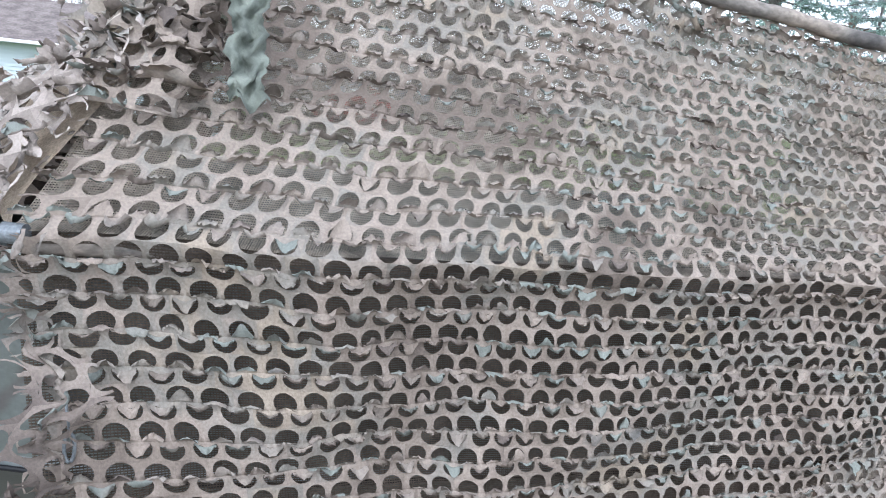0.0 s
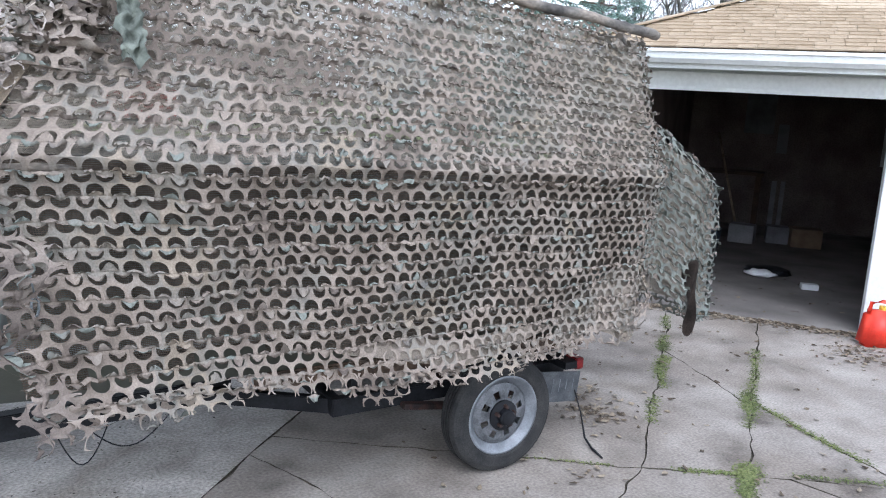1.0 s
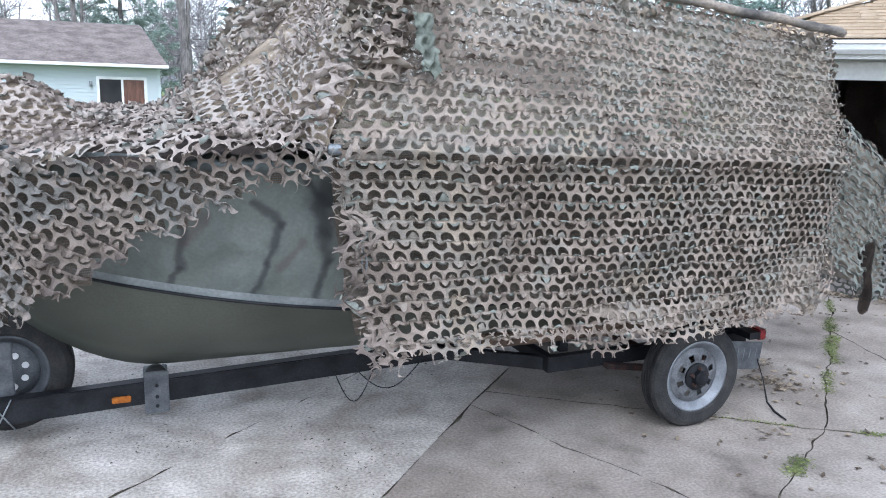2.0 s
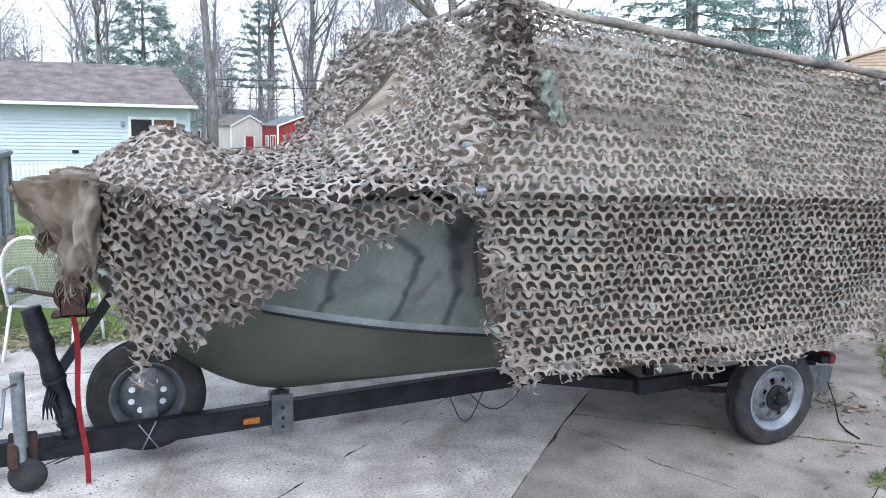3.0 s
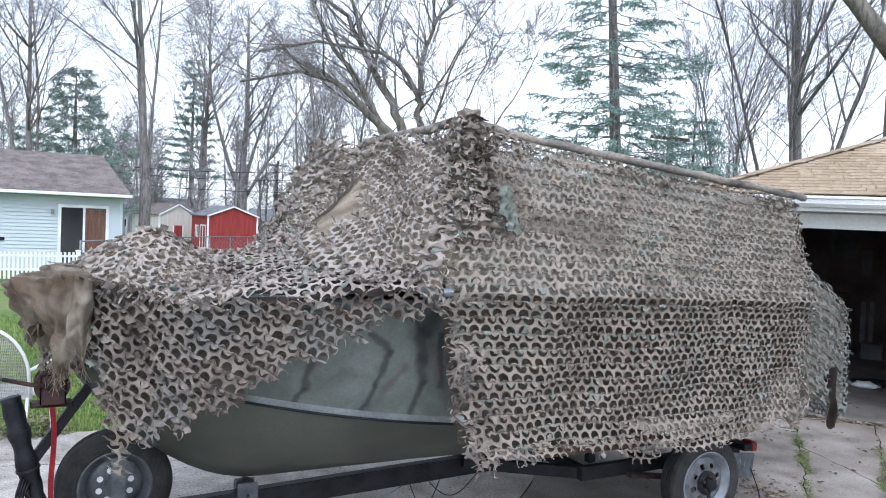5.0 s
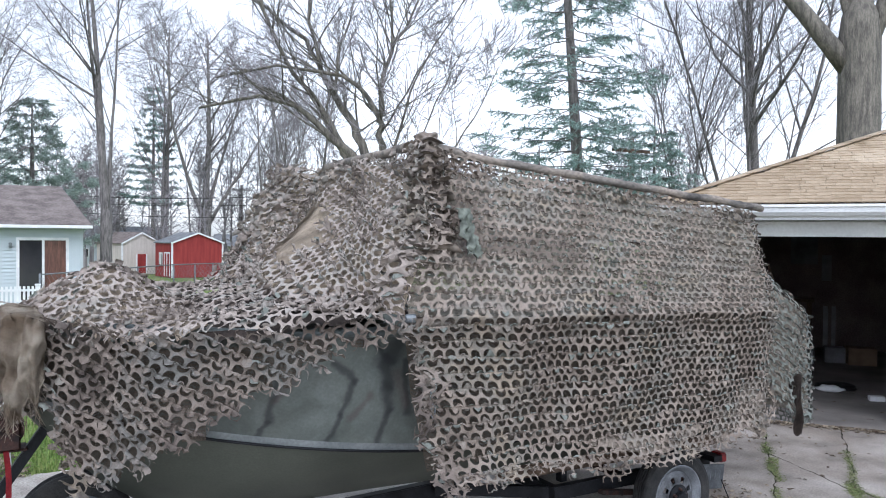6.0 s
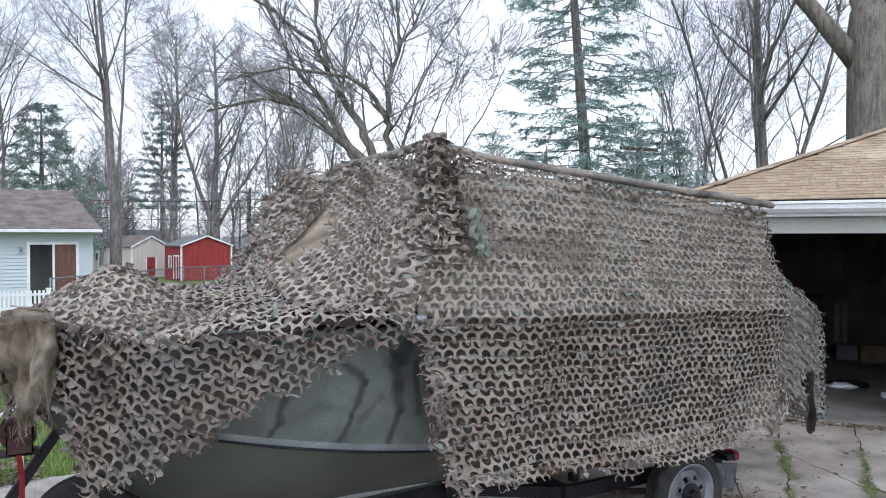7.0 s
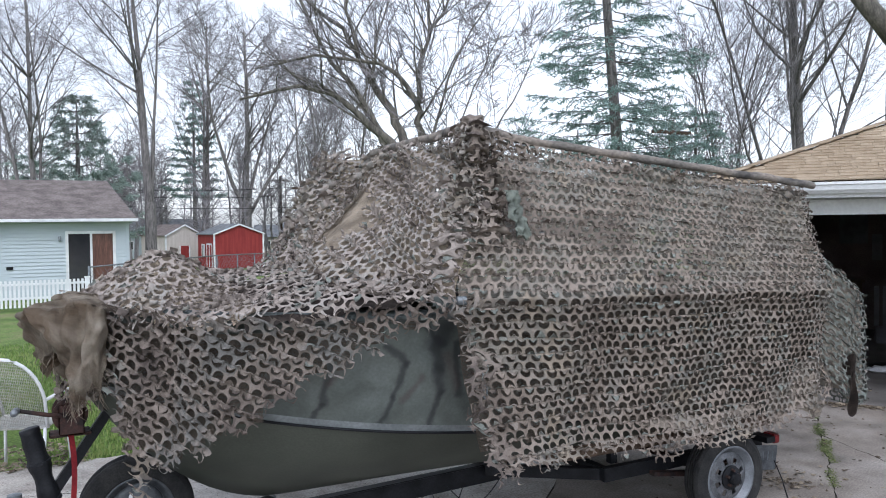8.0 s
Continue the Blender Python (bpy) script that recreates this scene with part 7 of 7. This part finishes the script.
x, y = spot(14.1, 61.0)
shed("red_shed", x, y, 3.8, 3.5, 2.5, 3.2, -14.7 + 24, M_redshed, M_greyroof, "barn-red garden shed with white trim and grey roof", [(0, 0.9, 1.1, 1.75, 0.1, M_redshed, "red double door with white trim"), (0, 2.2, 0.6, 0.9, 0.9, M_glass_dark, "small shed window")])
x, y = spot(10.45, 66.0)
shed("tan_shed", x, y, 3.1, 4.2, 2.4, 3.2, -11 + 30, M_tanshed, M_roof_brown, "tan garden shed with brown roof and red door", [(0.0, 0, 0.8, 1.5, 0.1, M_redshed, "red shed door")])
for az, dist, w, h, m, lab in ((8.9, 84, 9.0, 3.4, M_siding, "far pale house with grey roof"), (17.4, 92, 7.0, 2.8, M_tanshed, "far tan house among trees"), (20.5, 96, 12.0, 3.0, M_siding, "far white house among trees"), (35, 80, 12.0, 3.2, M_tanshed, "far house behind the boat")):
    x, y = spot(az, dist)
    hh = thing("far_house", lab, "house", "far houses", at=(x, y, gz(y)), rz=-az)
    part("wall", boxes((-w / 2, w / 2, 0, 5, -0.1, h * 0.66)), m, hh)
    bm = bmesh.new()
    q = [(-w / 2 - 0.3, -0.4, h * 0.66), (w / 2 + 0.3, -0.4, h * 0.66), (w / 2 + 0.3, 5.4, h * 0.66), (-w / 2 - 0.3, 5.4, h * 0.66), (-w / 2 - 0.3, 2.5, h * 1.15), (w / 2 + 0.3, 2.5, h * 1.15)]
    c = [bm.verts.new(p) for p in q]
    for f in ((0, 1, 5, 4), (2, 3, 4, 5), (1, 2, 5), (3, 0, 4), (3, 2, 1, 0)):
        bm.faces.new([c[i] for i in f])
    part("roof", bm, M_greyroof, hh)
    for k in range(3):
        wd = part("window", boxes((-w / 3 + k * w / 3 - 0.5, -w / 3 + k * w / 3 + 0.5, -0.06, -0.004, h * 0.24, h * 0.52)), M_white, hh)
        part("pane", boxes((-w / 3 + k * w / 3 - 0.42, -w / 3 + k * w / 3 + 0.42, -0.08, -0.062, h * 0.27, h * 0.49)), M_glass_dark, wd)

# utility poles and wires
for az, dist, h in ((18.6, 62, 5.2), (44.6, 30, 5.6), (17.0, 75, 6.5)):
    x, y = spot(az, dist)
    up = thing("utility_pole", "weathered wooden utility pole", "utility pole", "utility poles", at=(x, y, 0))
    tube_part("pole", [([(0, 0, -0.1), (0, 0, h)], [0.14, 0.11])], M_dark_wood, up, sides=10)
    part("cross_arm", boxes((-0.9, 0.9, -0.05, 0.05, h - 0.5, h - 0.38)), M_dark_wood, up)
lines = []
for z0, z1 in ((4.6, 4.9), (4.2, 4.5), (3.6, 3.9)):
    a, b = Vector((*spot(3, 58), z0)), Vector((*spot(46, 30), z1))
    lines.append(([a.lerp(b, k / 14) - Vector((0, 0, 0.9 * math.sin(math.pi * k / 14))) for k in range(15)], [0.012] * 15))
tagged(tube_part("power_lines", lines, M_black, sides=4), "thin overhead power lines between poles", "cable")

# ---- lawn chair, steps ----
chair = thing("lawn_chair", "off-white metal lawn chair with round mesh back on the lawn", "chair", at=(-4.07, 3.35, 0), rz=160)
wires = []
for k in range(41):
    u = (k / 40 - 0.5) * 0.5
    top = 0.62 + 0.335 * math.sqrt(max(0.0, 1 - (u / 0.26) ** 2))
    wires.append(([(u, 0.22 + 0.31 * (z - 0.42) + 0.03 * math.cos(u * 6), z) for z in (0.42, 0.58, 0.72, max(0.73, top - 0.004))], [0.0019] * 4))
for k in range(44):
    z = 0.43 + 0.012 * k
    half = 0.26 * math.sqrt(max(0.0, 1 - (max(0.0, z - 0.62) / 0.335) ** 2)) - 0.004
    if half > 0.02:
        wires.append(([(half * g, 0.22 + 0.31 * (z - 0.42) + 0.03 * math.cos(half * g * 6), z) for g in (-1, -0.5, 0, 0.5, 1)], [0.0019] * 5))
tube_part("backrest", wires, M_mesh_chair, chair, "round wire mesh back", sides=3, kind="stuff")
arc = [(-0.26, 0.22, 0.40)] + [(-0.26 * math.cos(a) * 1.0, 0.27 + 0.12 * math.sin(a), 0.62 + 0.34 * math.sin(a)) for a in [math.pi * k / 16 for k in range(17)]] + [(0.26, 0.22, 0.40)]
tube_part("back_frame", [(arc, [0.014] * len(arc))], M_white, chair)
part("seat", boxes((-0.25, 0.25, -0.25, 0.23, 0.39, 0.405), bevel=0.006), M_mesh_chair, chair, "wire mesh seat")
for sx in (-1, 1):
    tube_part("leg", [([(sx * 0.24, -0.24, 0.40), (sx * 0.26, -0.28, -0.03)], [0.013, 0.013])], M_white, chair)
    tube_part("leg", [([(sx * 0.24, 0.22, 0.40), (sx * 0.26, 0.36, -0.03)], [0.013, 0.013])], M_white, chair)
    tube_part("armrest", [([(sx * 0.26, 0.24, 0.62), (sx * 0.30, 0.0, 0.64), (sx * 0.29, -0.22, 0.62), (sx * 0.25, -0.25, 0.40)], [0.013] * 4)], M_white, chair)

steps = thing("porch_steps", "weathered wooden porch steps with a grey handrail", "steps", at=(-4.55, 4.05, 0))
for k in range(3):
    part("step", boxes((-1.6, -0.02 - 0.02 * k, 0.30 * k, 0.30 * k + 0.32, 0.17 * k + 0.12, 0.17 * k + 0.17), bevel=0.008), M_wood, steps)
    part("riser", boxes((-1.6, -0.05 - 0.02 * k, 0.30 * k + 0.03, 0.30 * k + 0.06, 0.17 * k - 0.03, 0.17 * k + 0.12)), M_wood, steps)
part("porch_floor", boxes((-3.5, -0.1, 0.92, 2.6, 0.44, 0.51), bevel=0.01), M_wood, steps)
for y0 in (0.95, 1.6, 2.4):
    part("post", boxes((-0.20, -0.12, y0, y0 + 0.08, 0.51, 1.45), bevel=0.006), M_galv, steps)
part("handrail", boxes((-0.22, -0.10, 0.93, 2.5, 1.40, 1.45), bevel=0.01), M_galv, steps)
for k in range(9):
    part("baluster", boxes((-0.175, -0.145, 1.08 + 0.16 * k, 1.11 + 0.16 * k, 0.60, 1.40)), M_galv, steps)
part("lower_rail", boxes((-0.19, -0.13, 0.95, 2.5, 0.57, 0.61)), M_galv, steps)

# ---- garage roof shingles ----
def shingle_mesh(w, h, t):
    bm = bmesh.new()
    v = [bm.verts.new(p) for p in ((0, 0, 0), (w, 0, 0), (w, h, 0), (0, h, 0), (0, 0, t), (w, 0, t), (w, h, 0.002), (0, h, 0.002))]
    for f in ((0, 3, 2, 1), (4, 5, 6, 7), (0, 1, 5, 4), (1, 2, 6, 5), (3, 0, 4, 7)):
        bm.faces.new([v[i] for i in f])
    me = bpy.data.meshes.new("shingle")
    bm.to_mesh(me), bm.free()
    me.materials.append(M_shingle)
    return me


sl = math.sqrt(1 + PITCH ** 2)
shapes = [shingle_mesh(w, 0.13, t) for w, t in ((0.11, 0.011), (0.15, 0.014), (0.19, 0.011), (0.22, 0.014), (0.13, 0.009))]
wide = [0.11, 0.15, 0.19, 0.22, 0.13]
r = random.Random(77)
course, made, rest_v, rest_f = 0, 0, [], []
tilt = Matrix.Rotation(math.atan(PITCH), 4, "X")
while course < 38:
    d = course * 0.10
    run = d / sl
    u = EL + run + r.uniform(-0.2, 0.05)
    end = ER + 1.0
    while u < end:
        k = r.randrange(5)
        w = wide[k]
        if u > EL + run - 0.02:
            m = Matrix.Translation((u, EF - 0.02 + run, EZ + 0.026 + PITCH * run)) @ tilt
            if made < 300 and u < 3.0:
                ob = part_mesh("shingle", shapes[k], None, roof)
                ob.matrix_basis = m
                made += 1
            else:
                b = len(rest_v)
                me = shapes[k]
                rest_v += [tuple(m @ v.co) for v in me.vertices]
                rest_f += [tuple(b + i for i in p.vertices) for p in me.polygons]
        u += w + 0.004
    course += 1
me = bpy.data.meshes.new("upper_shingles")
me.from_pydata(rest_v, [], rest_f)
part_mesh("upper_shingles", me, mat("tan_shingle_joined", [(0.29, 0.22, 0.145), (0.40, 0.315, 0.222), (0.475, 0.385, 0.282)], 2.2, 0.95, bump=0.6, bscale=260, fine=0.26, island=0.11), roof, "tan shingle courses", "stuff")
hip = [Vector((EL - 0.02 + k * 0.22, EF - 0.02 + k * 0.22, EZ + 0.035 + PITCH * k * 0.22)) for k in range(17)]
for a, b in zip(hip, hip[1:]):
    part("hip_cap", beam(a, b + (b - a) * 0.25, 0.20, 0.012, 0.003), M_shingle, roof)
